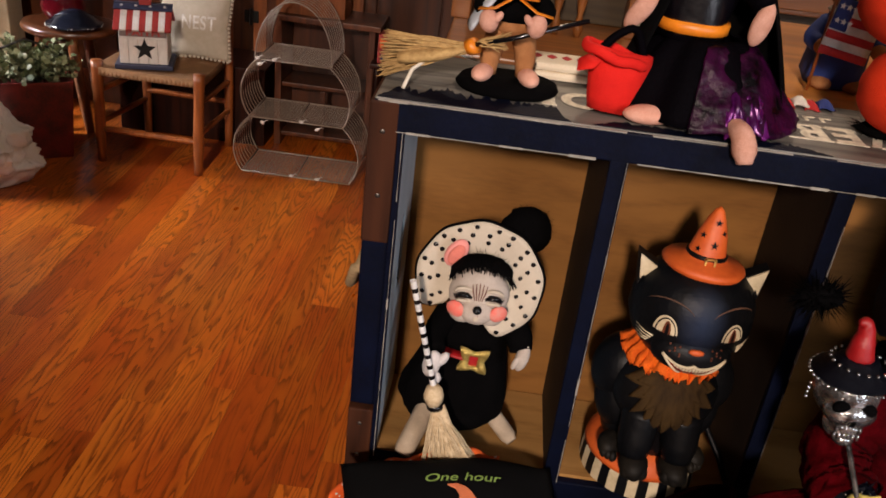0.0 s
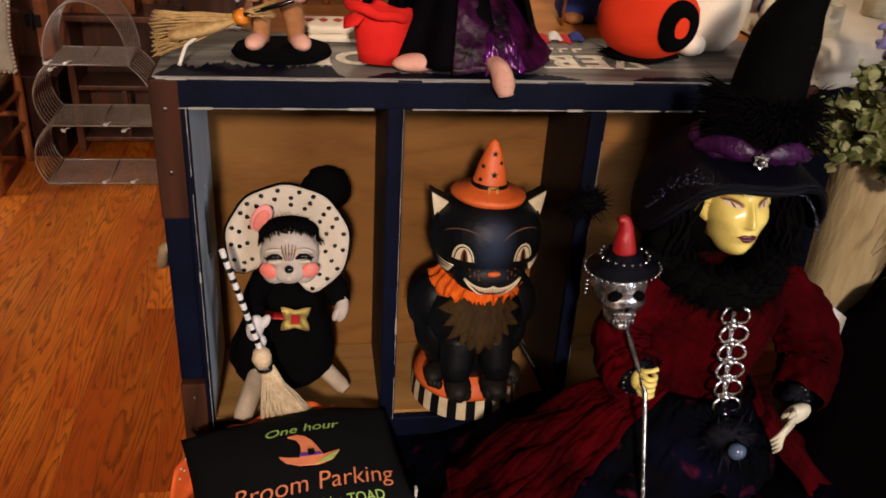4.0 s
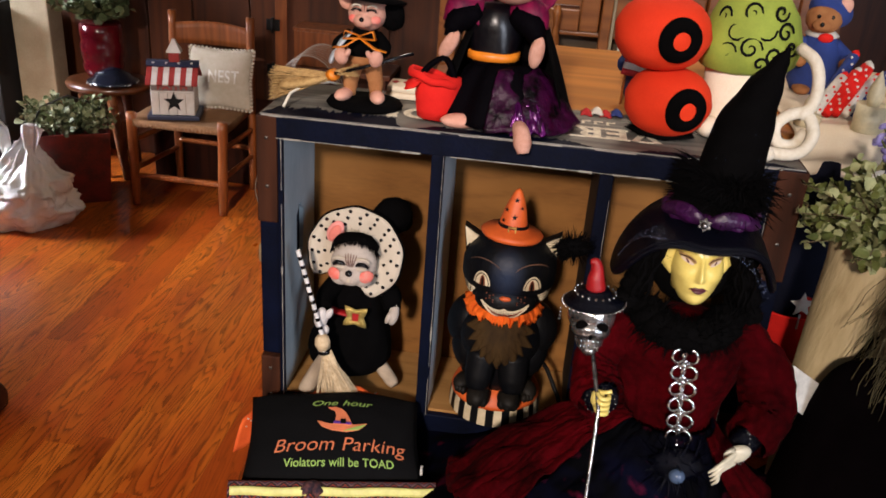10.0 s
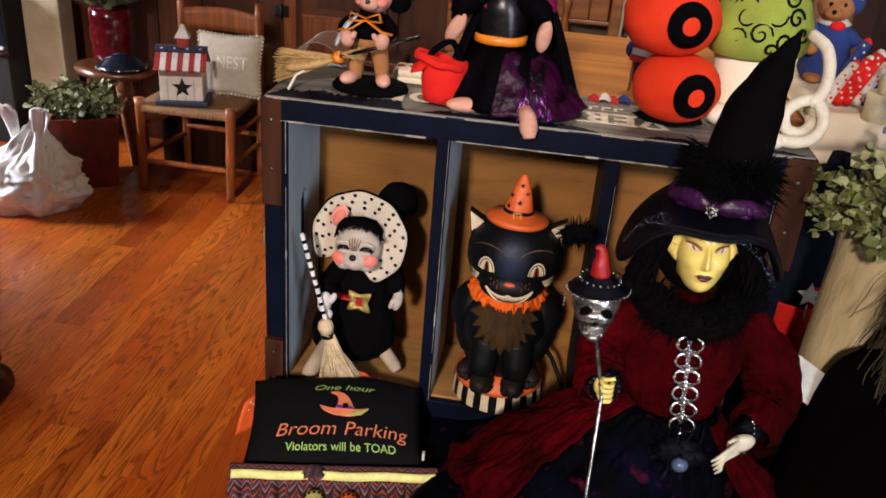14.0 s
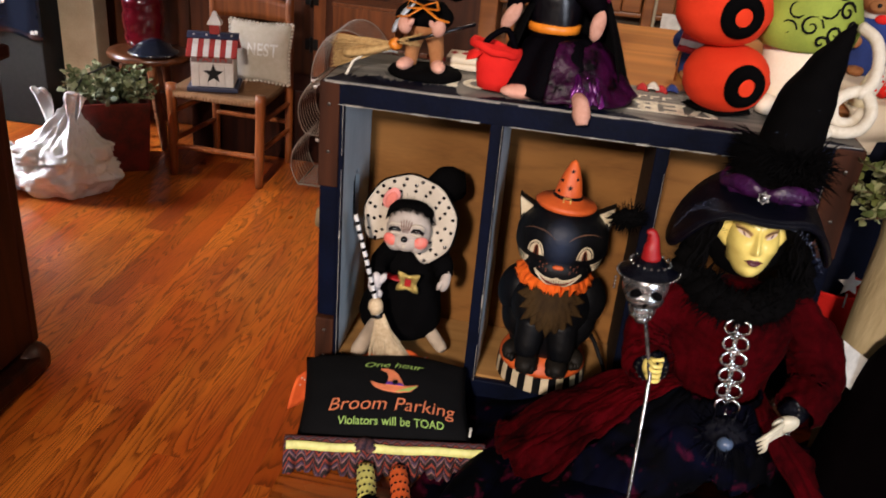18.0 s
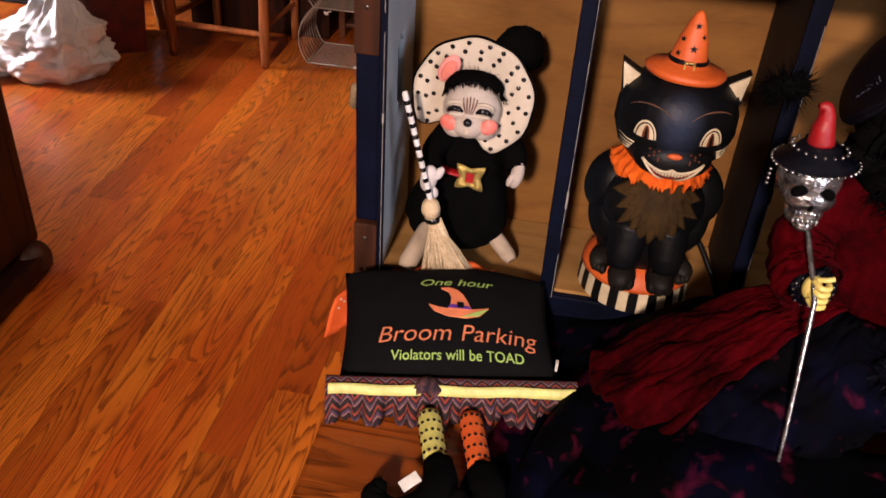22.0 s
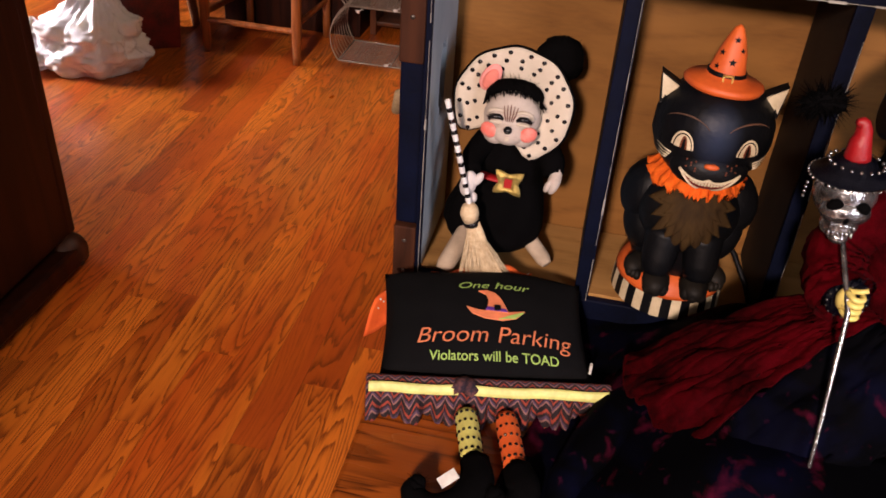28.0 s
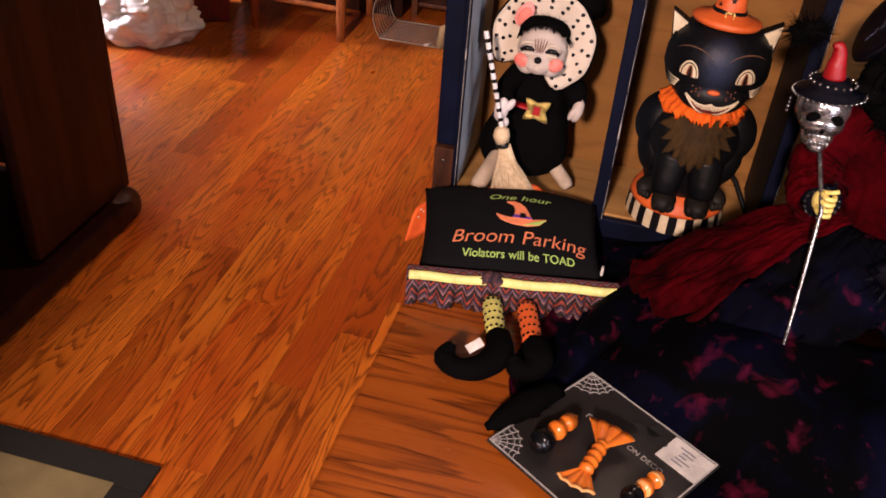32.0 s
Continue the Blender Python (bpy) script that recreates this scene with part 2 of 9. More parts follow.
def wood(name, light, dark, along="y", rough=0.4, grain=9.0, stretch=0.06, coat=0.0, vary=0.35, bump=0.15, fleck=0.5, gloss=0.5, rings_n=16.0, thin=0.0):
    """Grain of long wavering bands; each object takes its own tone and its own stretch of grain."""
    m, nodes, links, bsdf = material(name)
    co, info, mp = nodes.new("ShaderNodeTexCoord"), nodes.new("ShaderNodeObjectInfo"), nodes.new("ShaderNodeMapping")
    shift = nodes.new("ShaderNodeVectorMath")
    shift.operation = "SCALE"
    shift.inputs[0].default_value = (7.3, 11.1, 5.7)
    links.new(info.outputs["Random"], shift.inputs["Scale"])
    add = nodes.new("ShaderNodeVectorMath")
    links.new(co.outputs["Object"], add.inputs[0])
    links.new(shift.outputs["Vector"], add.inputs[1])
    mp.inputs["Scale"].default_value = tuple(stretch if a == along else 1.0 for a in "xyz")
    links.new(add.outputs["Vector"], mp.inputs["Vector"])
    bend = nodes.new("ShaderNodeTexNoise")
    bend.inputs["Scale"].default_value, bend.inputs["Detail"].default_value = grain, 2
    links.new(mp.outputs["Vector"], bend.inputs["Vector"])
    rings = nodes.new("ShaderNodeMath")
    rings.operation = "MULTIPLY"
    rings.inputs[1].default_value = rings_n
    links.new(bend.outputs["Fac"], rings.inputs[0])
    wave = nodes.new("ShaderNodeMath")
    wave.operation = "PINGPONG"
    wave.inputs[1].default_value = 1.0
    links.new(rings.outputs[0], wave.inputs[0])
    fine = nodes.new("ShaderNodeTexNoise")
    fine.inputs["Scale"].default_value, fine.inputs["Detail"].default_value = grain * 26, 4
    links.new(mp.outputs["Vector"], fine.inputs["Vector"])
    mix = nodes.new("ShaderNodeMath")
    mix.operation = "MULTIPLY_ADD"
    mix.inputs[1].default_value = fleck
    links.new(fine.outputs["Fac"], mix.inputs[0])
    half = nodes.new("ShaderNodeMath")
    half.operation = "MULTIPLY"
    half.inputs[1].default_value = 0.55 + 0.25 * thin
    links.new(wave.outputs[0], half.inputs[0])
    links.new(half.outputs[0], mix.inputs[2])
    ramp = nodes.new("ShaderNodeValToRGB")
    ramp.color_ramp.elements[0].position, ramp.color_ramp.elements[1].position = 0.12, 0.72 - 0.30 * thin
    ramp.color_ramp.elements[0].color, ramp.color_ramp.elements[1].color = (*dark, 1), (*light, 1)
    links.new(mix.outputs[0], ramp.inputs["Fac"])
    tone = nodes.new("ShaderNodeHueSaturation")
    val = nodes.new("ShaderNodeMapRange")
    val.inputs["To Min"].default_value, val.inputs["To Max"].default_value = 1 - vary, 1 + vary * 0.7
    links.new(info.outputs["Random"], val.inputs["Value"])
    stain, worn, both = nodes.new("ShaderNodeTexNoise"), nodes.new("ShaderNodeMapRange"), nodes.new("ShaderNodeMath")
    stain.inputs["Scale"].default_value, stain.inputs["Detail"].default_value = grain * 2.2, 3
    worn.inputs["From Min"].default_value, worn.inputs["From Max"].default_value = 0.3, 0.7
    worn.inputs["To Min"].default_value, worn.inputs["To Max"].default_value = 0.78, 1.14
    links.new(mp.outputs["Vector"], stain.inputs["Vector"])
    links.new(stain.outputs["Fac"], worn.inputs["Value"])
    both.operation = "MULTIPLY"
    links.new(val.outputs["Result"], both.inputs[0])
    links.new(worn.outputs["Result"], both.inputs[1])
    links.new(both.outputs[0], tone.inputs["Value"])
    links.new(ramp.outputs["Color"], tone.inputs["Color"])
    links.new(tone.outputs["Color"], bsdf.inputs["Base Color"])
    rr = nodes.new("ShaderNodeMapRange")
    rr.inputs["To Min"].default_value, rr.inputs["To Max"].default_value = rough * 0.8, rough * 1.3
    links.new(fine.outputs["Fac"], rr.inputs["Value"])
    links.new(rr.outputs["Result"], bsdf.inputs["Roughness"])
    bsdf.inputs["Coat Weight"].default_value, bsdf.inputs["Coat Roughness"].default_value, bsdf.inputs["Specular IOR Level"].default_value = coat, 0.25, gloss
    bp = nodes.new("ShaderNodeBump")
    bp.inputs["Strength"].default_value, bp.inputs["Distance"].default_value = bump, 0.0006
    links.new(mix.outputs[0], bp.inputs["Height"])
    links.new(bp.outputs["Normal"], bsdf.inputs["Normal"])
    return m


def flat_sawn(name, light, dark, stain, along="y", rough=0.3, wide=22.0, lines=15.0, vary=0.25, line=0.8, coat=0.25):
    """Flat-sawn oak: nested cathedral arches, open pores, a tone and a stretch of grain of its own for each board."""
    m, nodes, links, bsdf = material(name)
    co, info, geo = nodes.new("ShaderNodeTexCoord"), nodes.new("ShaderNodeObjectInfo"), nodes.new("ShaderNodeNewGeometry")

    def op(kind, a, b=None, c=None):
        n = nodes.new("ShaderNodeMath")
        n.operation = kind
        for i, v in enumerate((a, b, c)):
            if isinstance(v, (int, float)):
                n.inputs[i].default_value = v
            elif v is not None:
                links.new(v, n.inputs[i])
        return n.outputs[0]

    def cloud(scale, detail, stretch, place):
        mp, n = nodes.new("ShaderNodeMapping"), nodes.new("ShaderNodeTexNoise")
        mp.inputs["Scale"].default_value = tuple(stretch if a == along else 1.0 for a in "xyz")
        n.inputs["Scale"].default_value, n.inputs["Detail"].default_value = scale, detail
        links.new(place, mp.inputs["Vector"])
        links.new(mp.outputs["Vector"], n.inputs["Vector"])
        return n.outputs["Fac"]
    chance = op("FRACT", op("ADD", info.outputs["Random"], geo.outputs["Random Per Island"]))
    shift, add = nodes.new("ShaderNodeVectorMath"), nodes.new("ShaderNodeVectorMath")
    shift.operation = "SCALE"
    shift.inputs[0].default_value = (3.1, 9.7, 6.3)
    links.new(chance, shift.inputs["Scale"])
    links.new(co.outputs["Object"], add.inputs[0])
    links.new(shift.outputs["Vector"], add.inputs[1])
    place = add.outputs["Vector"]
    broad, jag, pores, stains = cloud(wide, 0.6, 0.085, place), cloud(150, 2, 0.12, place), cloud(620, 2, 0.035, place), cloud(9, 4, 0.35, place)
    growth = op("FRACT", op("ADD", op("MULTIPLY", broad, lines), op("MULTIPLY", jag, 0.8)))
    arch = nodes.new("ShaderNodeValToRGB")
    els = arch.color_ramp.elements
    els[0].position, els[0].color = 0.0, (1, 1, 1, 1)
    els[1].position, els[1].color = 1.0, (1, 1, 1, 1)
    for p, v in ((0.05, 0.9), (0.34, 0.25), (0.60, 0.0), (0.90, 0.0)):
        e = els.new(p)
        e.color = (v, v, v, 1)
    links.new(growth, arch.inputs["Fac"])
    pore = nodes.new("ShaderNodeMapRange")
    for k, v in (("From Min", 0.52), ("From Max", 0.72), ("To Min", 0.0), ("To Max", 0.55)):
        pore.inputs[k].default_value = v
    links.new(pores, pore.inputs["Value"])
    dark_fac = op("MINIMUM", op("ADD", op("MULTIPLY", arch.outputs["Color"], line), op("MULTIPLY", pore.outputs["Result"], op("MULTIPLY_ADD", arch.outputs["Color"], 0.6, 0.4))), 1.0)
    base, grainy, tone = nodes.new("ShaderNodeMix"), nodes.new("ShaderNodeMix"), nodes.new("ShaderNodeHueSaturation")
    for n in (base, grainy):
        n.data_type = "RGBA"
    red = nodes.new("ShaderNodeMapRange")
    for k, v in (("From Min", 0.35), ("From Max", 0.68)):
        red.inputs[k].default_value = v
    links.new(op("ADD", stains, op("MULTIPLY_ADD", chance, 0.30, -0.15)), red.inputs["Value"])
    links.new(red.outputs["Result"], base.inputs["Factor"])
    base.inputs["A"].default_value, base.inputs["B"].default_value = (*light, 1), (*stain, 1)
    links.new(dark_fac, grainy.inputs["Factor"])
    links.new(base.outputs["Result"], grainy.inputs["A"])
    grainy.inputs["B"].default_value = (*dark, 1)
    val = nodes.new("ShaderNodeMapRange")
    val.inputs["To Min"].default_value, val.inputs["To Max"].default_value = 1 - vary, 1 + vary * 0.6
    links.new(op("FRACT", op("MULTIPLY", chance, 7.31)), val.inputs["Value"])
    links.new(val.outputs["Result"], tone.inputs["Value"])
    links.new(grainy.outputs["Result"], tone.inputs["Color"])
    links.new(tone.outputs["Color"], bsdf.inputs["Base Color"])
    rr = nodes.new("ShaderNodeMapRange")
    rr.inputs["To Min"].default_value, rr.inputs["To Max"].default_value = rough * 0.75, rough * 1.4
    links.new(stains, rr.inputs["Value"])
    links.new(rr.outputs["Result"], bsdf.inputs["Roughness"])
    bsdf.inputs["Coat Weight"].default_value, bsdf.inputs["Coat Roughness"].default_value = coat, 0.22
    bp = nodes.new("ShaderNodeBump")
    bp.inputs["Strength"].default_value, bp.inputs["Distance"].default_value, bp.invert = 0.12, 0.0005, True
    links.new(dark_fac, bp.inputs["Height"])
    links.new(bp.outputs["Normal"], bsdf.inputs["Normal"])
    return m


FLOOR_OAK = flat_sawn("floor_oak", (0.62, 0.165, 0.0165), (0.155, 0.026, 0.0035), (0.46, 0.082, 0.0080))
FLOOR_RED = flat_sawn("reddish_floor_oak", (0.47, 0.090, 0.0090), (0.17, 0.026, 0.0035), (0.36, 0.056, 0.0065), line=0.4)
TABLE_WOOD = flat_sawn("table_oak", (0.52, 0.125, 0.014), (0.065, 0.0130, 0.0022), (0.22, 0.044, 0.006), "x", 0.25, 24.0, 14.0, 0.05, 0.55, 0.3)
WALL_WOOD = wood("stained_pine", (0.105, 0.028, 0.0065), (0.038, 0.010, 0.003), "z", 0.4, 7.0, 0.06, 0.15, 0.25)
DARK_WOOD = wood("dark_walnut", (0.027, 0.0058, 0.0021), (0.008, 0.0019, 0.0008), "z", 0.4, 9.0, 0.06, 0.0, 0.1, gloss=0.2)
CHAIR_WOOD = wood("maple_chair", (0.30, 0.085, 0.018), (0.17, 0.044, 0.008), "z", 0.4, 12.0, 0.08, 0.1, 0.15)
RISER_OAK = wood("bright_honey_oak", (0.68, 0.28, 0.060), (0.46, 0.17, 0.032), "x", 0.3, 9.0, 0.07, 0.2, 0.1)
HONEY_OAK = wood("honey_oak", (0.32, 0.115, 0.028), (0.19, 0.062, 0.014), "x", 0.35, 9.0, 0.07, 0.15, 0.1)
PALE_LIT_PLY = wood("pale_lit_plywood", (0.36, 0.19, 0.062), (0.24, 0.115, 0.034), "x", 0.6, 14.0, 0.22, 0.0, 0.06, 0.1, 0.8, 0.15)
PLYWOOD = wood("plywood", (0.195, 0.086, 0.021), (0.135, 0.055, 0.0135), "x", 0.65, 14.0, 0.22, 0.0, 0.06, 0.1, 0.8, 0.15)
STRAP_WOOD = wood("worn_brown_wood", (0.050, 0.016, 0.007), (0.020, 0.007, 0.0035), "z", 0.65, 14.0, 0.1, 0.0, 0.15, gloss=0.12)


# ---- the room ----
CREAM_WALL = paint("cream_plaster", (0.62, 0.55, 0.42), 0.85, scale=3, bump=0.2, fine=90)
PALE_TRIM = paint("aged_cream_paint", (0.46, 0.40, 0.27), 0.55, other=(0.31, 0.26, 0.16), scale=9, bump=0.1, fine=120)
FLOOR_DARK = paint("floor_joint", (0.07, 0.018, 0.005), 0.8)
X0, X1, Y0, Y1, HIGH = -3.4, 2.6, -2.1, 2.72, 2.5


def slab(name, lo, hi, mat, label="", kind="structure", category="", bevel=0.0):
    f = Form().use(mat)
    f.box([(a + b) / 2 for a, b in zip(lo, hi)], [b - a for a, b in zip(lo, hi)], bevel)
    return f.done(name, None, label, category, "", kind, ((lo[0] + hi[0]) / 2, (lo[1] + hi[1]) / 2, lo[2]))


floor = slab("floor", (X0 - 0.2, Y0 - 0.2, -0.1), (X1 + 0.2, Y1 + 0.2, -0.018), FLOOR_DARK, "warm orange-brown strip oak floor with a worn satin finish", category="floor")
slab("ceiling", (X0 - 0.2, Y0 - 0.2, HIGH), (X1 + 0.2, Y1 + 0.2, HIGH + 0.1), CREAM_WALL, "plain cream ceiling", category="ceiling")
slab("wall_east", (X1, Y0, -0.02), (X1 + 0.15, Y1, HIGH), WALL_WOOD, "stained wood panelled wall", category="wall")
west = Form().use(DARK_WOOD)
for lo, hi, z0, z1 in ((Y0, 1.0, 0, HIGH), (1.0, 2.0, 0, 0.75), (1.0, 2.0, 1.95, HIGH), (2.0, Y1, 0, HIGH)):
    west.box((X0 - 0.075, (lo + hi) / 2, (z0 + z1) / 2 - 0.01), (0.15, hi - lo, z1 - z0 + 0.02))
west.done("wall_west", None, "dark wood panelled wall with a window opening", "wall", "", "structure", (X0, 0, 0))
# unseen wall behind the viewer; its two window openings are cut to shape the light
south = Form().use(WALL_WOOD)
for lo, hi, z0, z1 in ((X0, -1.10, 0, HIGH), (-1.10, -0.58, 0, 1.80), (-1.10, -0.58, 2.3, HIGH), (-0.58, 0.13, 0, 1.2), (-0.58, 0.13, 2.3, HIGH), (0.13, 1.3, 0, HIGH), (1.3, 2.0, 0, 1.0), (1.3, 2.0, 2.1, HIGH), (2.0, X1, 0, HIGH)):
    south.box(((lo + hi) / 2, Y0 - 0.075, (z0 + z1) / 2 - 0.01), (hi - lo, 0.15, z1 - z0 + 0.02))
south.done("wall_south", None, "unseen stained wood wall with openings cut to shape the light", "wall", "", "structure", (0, Y0, 0))

# panelled north wall: backing and stained boards
north = slab("wall_north", (X0, Y1, -0.02), (X1, Y1 + 0.15, HIGH), WALL_WOOD, "stained pine wall of wide vertical boards", category="wall")
x, k = -2.6, 0
while x < 1.3:
    w = (0.17, 0.21, 0.19, 0.24)[k % 4]
    f = Form().use(WALL_WOOD)
    f.box((x + w / 2, Y1 - 0.011, 1.0), (w - 0.006, 0.02, 2.0), 0.003)
    f.done("board", north, at=(x + w / 2, Y1 - 0.011, 0))
    x, k = x + w, k + 1
# assumed block; its dark wood fills the black area behind the chair
slab("wall_base", (-1.30, 2.44, 0), (-0.76, Y1 - 0.046, 0.29), DARK_WOOD, "assumed deep dark wooden base below the panelled wall", category="wall base", bevel=0.004)
slab("baseboard", (-2.6, Y1 - 0.045, 0), (1.3, Y1 - 0.022, 0.13), WALL_WOOD, "stained pine baseboard", category="baseboard", bevel=0.004)


# ---- display table and the crate ----
TOP = 0.758
BLUE = paint("chipped_navy_paint", (0.0020, 0.0042, 0.017), 0.55, other=(0.0009, 0.0018, 0.006), scale=30, bump=0.25, fine=300, gloss=0.10)
PALE_BLUE = paint("pale_blue_paint", (0.48, 0.56, 0.60), 0.6, other=(0.32, 0.41, 0.46), scale=22, bump=0.25, fine=240, stretch=(1, 1, 0.3))
GREY_BOARD = wood("grey_weathered_board", (0.20, 0.19, 0.165), (0.010, 0.012, 0.019), "x", 0.42, 24.0, 0.10, 0.0, 0.0, 0.3, 0.7)
BARE = paint("bare_chipped_wood", (0.36, 0.335, 0.29), 0.7, scale=80, bump=0.3)
CREAM_INK = paint("cream_stencil", (0.86, 0.80, 0.64), 0.6, other=(0.58, 0.52, 0.40), scale=150, spread=0.3)
SHADED_INSIDE = paint("shaded_inside_wood", (0.030, 0.018, 0.011), 0.7, other=(0.012, 0.008, 0.006), scale=25, gloss=0.2)
STEEL = paint("dull_screw_steel", (0.16, 0.14, 0.12), 0.4, 0.9, bump=0)

table = thing("display_table", (0.55, -0.15, 0), "dark oak display table with a polished top", "table")
f = Form().use(TABLE_WOOD)
f.box((0.597, -0.22, TOP - 0.014), (1.2, 0.98, 0.028), 0.004)
f.done("tabletop", table, at=(0.6, -0.22, TOP))
for lo, hi in (((0.06, -0.65, 0.62), (1.14, -0.63, 0.73)), ((0.06, 0.19, 0.62), (1.14, 0.21, 0.73)), ((0.06, -0.63, 0.62), (0.08, 0.19, 0.73)), ((1.12, -0.63, 0.62), (1.14, 0.19, 0.73))):
    f = Form().use(TABLE_WOOD)
    f.box([(a + b) / 2 for a, b in zip(lo, hi)], [b - a for a, b in zip(lo, hi)], 0.002)
    f.done("apron", table, at=lo)
for lx in (0.09, 1.11):
    for ly in (-0.62, 0.18):
        f = Form().use(TABLE_WOOD)
        f.lathe([(0.018, 0), (0.026, 0.05), (0.02, 0.1), (0.03, 0.35), (0.022, 0.55), (0.034, 0.58), (0.034, 0.73)], (lx, ly, 0), 14)
        f.done("leg", table, at=(lx, ly, 0))

CT = 1.065
crate = thing("wooden_crate", (0.21, 0.06, TOP), "old navy-painted wooden crate on its side with three compartments", "crate")
f = Form().use(GREY_BOARD)
f.box((0.2095, 0.0585, CT - 0.010), (0.453, 0.113, 0.020), 0.0015)
f.use(BLUE).box((0.2095, 0.0005, CT - 0.0105), (0.452, 0.0035, 0.0195), 0.001)
top_side = f.done("top_side", crate, "weathered top board with a navy front edge", at=(0.2, 0.06, CT))
f = Form().use(BLUE)
for x0_, x1_, deep, ph in ((-0.0155, 0.105, 0.034, 0.4), (0.118, 0.265, 0.016, 2.0), (0.30, 0.428, 0.012, 3.1)):
    f.sheet(lambda u, v, x0_=x0_, x1_=x1_, deep=deep, ph=ph: (x0_ + (x1_ - x0_) * u, 0.0025 + v * deep * (0.55 + 0.6 * abs(noise.noise((17 * u, ph, 0.0))) + 0.35 * noise.noise((60 * u, ph, 2.0))) * min(1.0, 9 * u, 9 * (1 - u)), CT + 0.0006), 70, 2, 0.0004, False)
f.done("worn_paint", top_side, "navy paint left along the front edge", at=(0.2, 0.02, CT))
f = Form().use(BARE)
rng = random.Random(3)
for zz, thick in ((CT - 0.0006, 0.0016), (CT - 0.0200, 0.0018)):
    xx = -0.014
    while xx < 0.415:
        w = rng.uniform(0.003, 0.018)
        if rng.random() < (0.94 if xx < 0.3 else 0.5):
            f.box((xx + w / 2, -0.0008, zz), (w, 0.0022, thick * (rng.uniform(0.6, 1.0) if rng.random() < 0.2 else rng.uniform(0.15, 0.5))), 0.0001)
        xx += w
f.done("chipped_edge", top_side, "bare wood where the paint has chipped", kind="stuff", at=(0.2, 0, CT))
f = Form().use(BLUE)
f.box((0.2095, 0.057, TOP + 0.012), (0.453, 0.113, 0.024), 0.0015)
f.done("bottom_side", crate, at=(0.2, 0.06, TOP))
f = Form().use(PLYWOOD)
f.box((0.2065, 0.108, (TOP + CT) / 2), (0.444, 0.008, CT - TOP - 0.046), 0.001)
# compartment floor in a paler plywood copy, the front light in its colour
f.use(PALE_LIT_PLY)
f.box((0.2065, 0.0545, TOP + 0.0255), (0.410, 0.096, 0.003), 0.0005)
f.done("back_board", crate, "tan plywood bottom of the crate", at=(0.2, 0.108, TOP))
z0, z1 = TOP + 0.024, CT - 0.020
for name, xa, xb, hole in (("end_board", -0.0003, 0.0038, True), ("divider", 0.1335, 0.1445, False), ("divider", 0.2745, 0.2855, False), ("end_board", 0.409, 0.4133, False)):
    f = Form().use(PALE_BLUE)
    if hole:
        ya, yb, hz0, hz1 = 0.042, 0.064, 0.905, 0.965
        f.box(((xa + xb) / 2, (0.003 + ya) / 2, (z0 + z1) / 2), (xb - xa, ya - 0.003, z1 - z0))
        f.box(((xa + xb) / 2, (yb + 0.1035) / 2, (z0 + z1) / 2), (xb - xa, 0.1035 - yb, z1 - z0))
        f.box(((xa + xb) / 2, (ya + yb) / 2, (z0 + hz0) / 2), (xb - xa, yb - ya, hz0 - z0))
        f.box(((xa + xb) / 2, (ya + yb) / 2, (hz1 + z1) / 2), (xb - xa, yb - ya, z1 - hz1))
        for sgn, zc in ((1, hz0), (-1, hz1)):
            for yy, ang in ((ya, 1), (yb, -1)):
                f.box(((xa + xb) / 2, yy + ang * 0.002, zc + sgn * 0.003), (xb - xa - 0.0004, 0.008, 0.008), 0, (45, 0, 0))
    else:
        f.box(((xa + 3 * xb) / 4, 0.0535, (z0 + z1) / 2), ((xb - xa) / 2, 0.1, z1 - z0), 0.0005)
    side = f.done(name, crate, "pale blue painted board", at=((xa + xb) / 2, 0.05, z0))
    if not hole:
        # left half coloured dark, standing in for the shade on that face
        f = Form().use(SHADED_INSIDE)
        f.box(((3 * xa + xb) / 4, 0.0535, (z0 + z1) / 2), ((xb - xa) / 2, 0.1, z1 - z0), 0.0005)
        f.done("dark_facing", side, "left facing coloured dark for its shade", at=(xa, 0.05, z0))
    f = Form().use(BLUE)
    f.box(((xa + xb) / 2, 0.0022, (z0 + z1) / 2), (xb - xa + 0.0006, 0.004, z1 - z0), 0.0008)
    f.done("front_edge", side, "navy painted front edge", at=((xa + xb) / 2, 0, z0))
    f = Form().use(BARE)
    zz = z0
    while zz < z1 - 0.01:
        h = rng.uniform(0.003, 0.018)
        if rng.random() < 0.93:
            f.box((xb - 0.0008 if name == "divider" else xb - 0.001, -0.0004, min(zz + h / 2, z1 - h / 2)), (0.0011 * (rng.uniform(0.8, 1.3) if rng.random() < 0.1 else rng.uniform(0.15, 0.45)), 0.002, h), 0.0001)
        zz += h
    f.done("chipped_edge", side, "bare wood where the paint has chipped", kind="stuff", at=(xb, 0, z0))
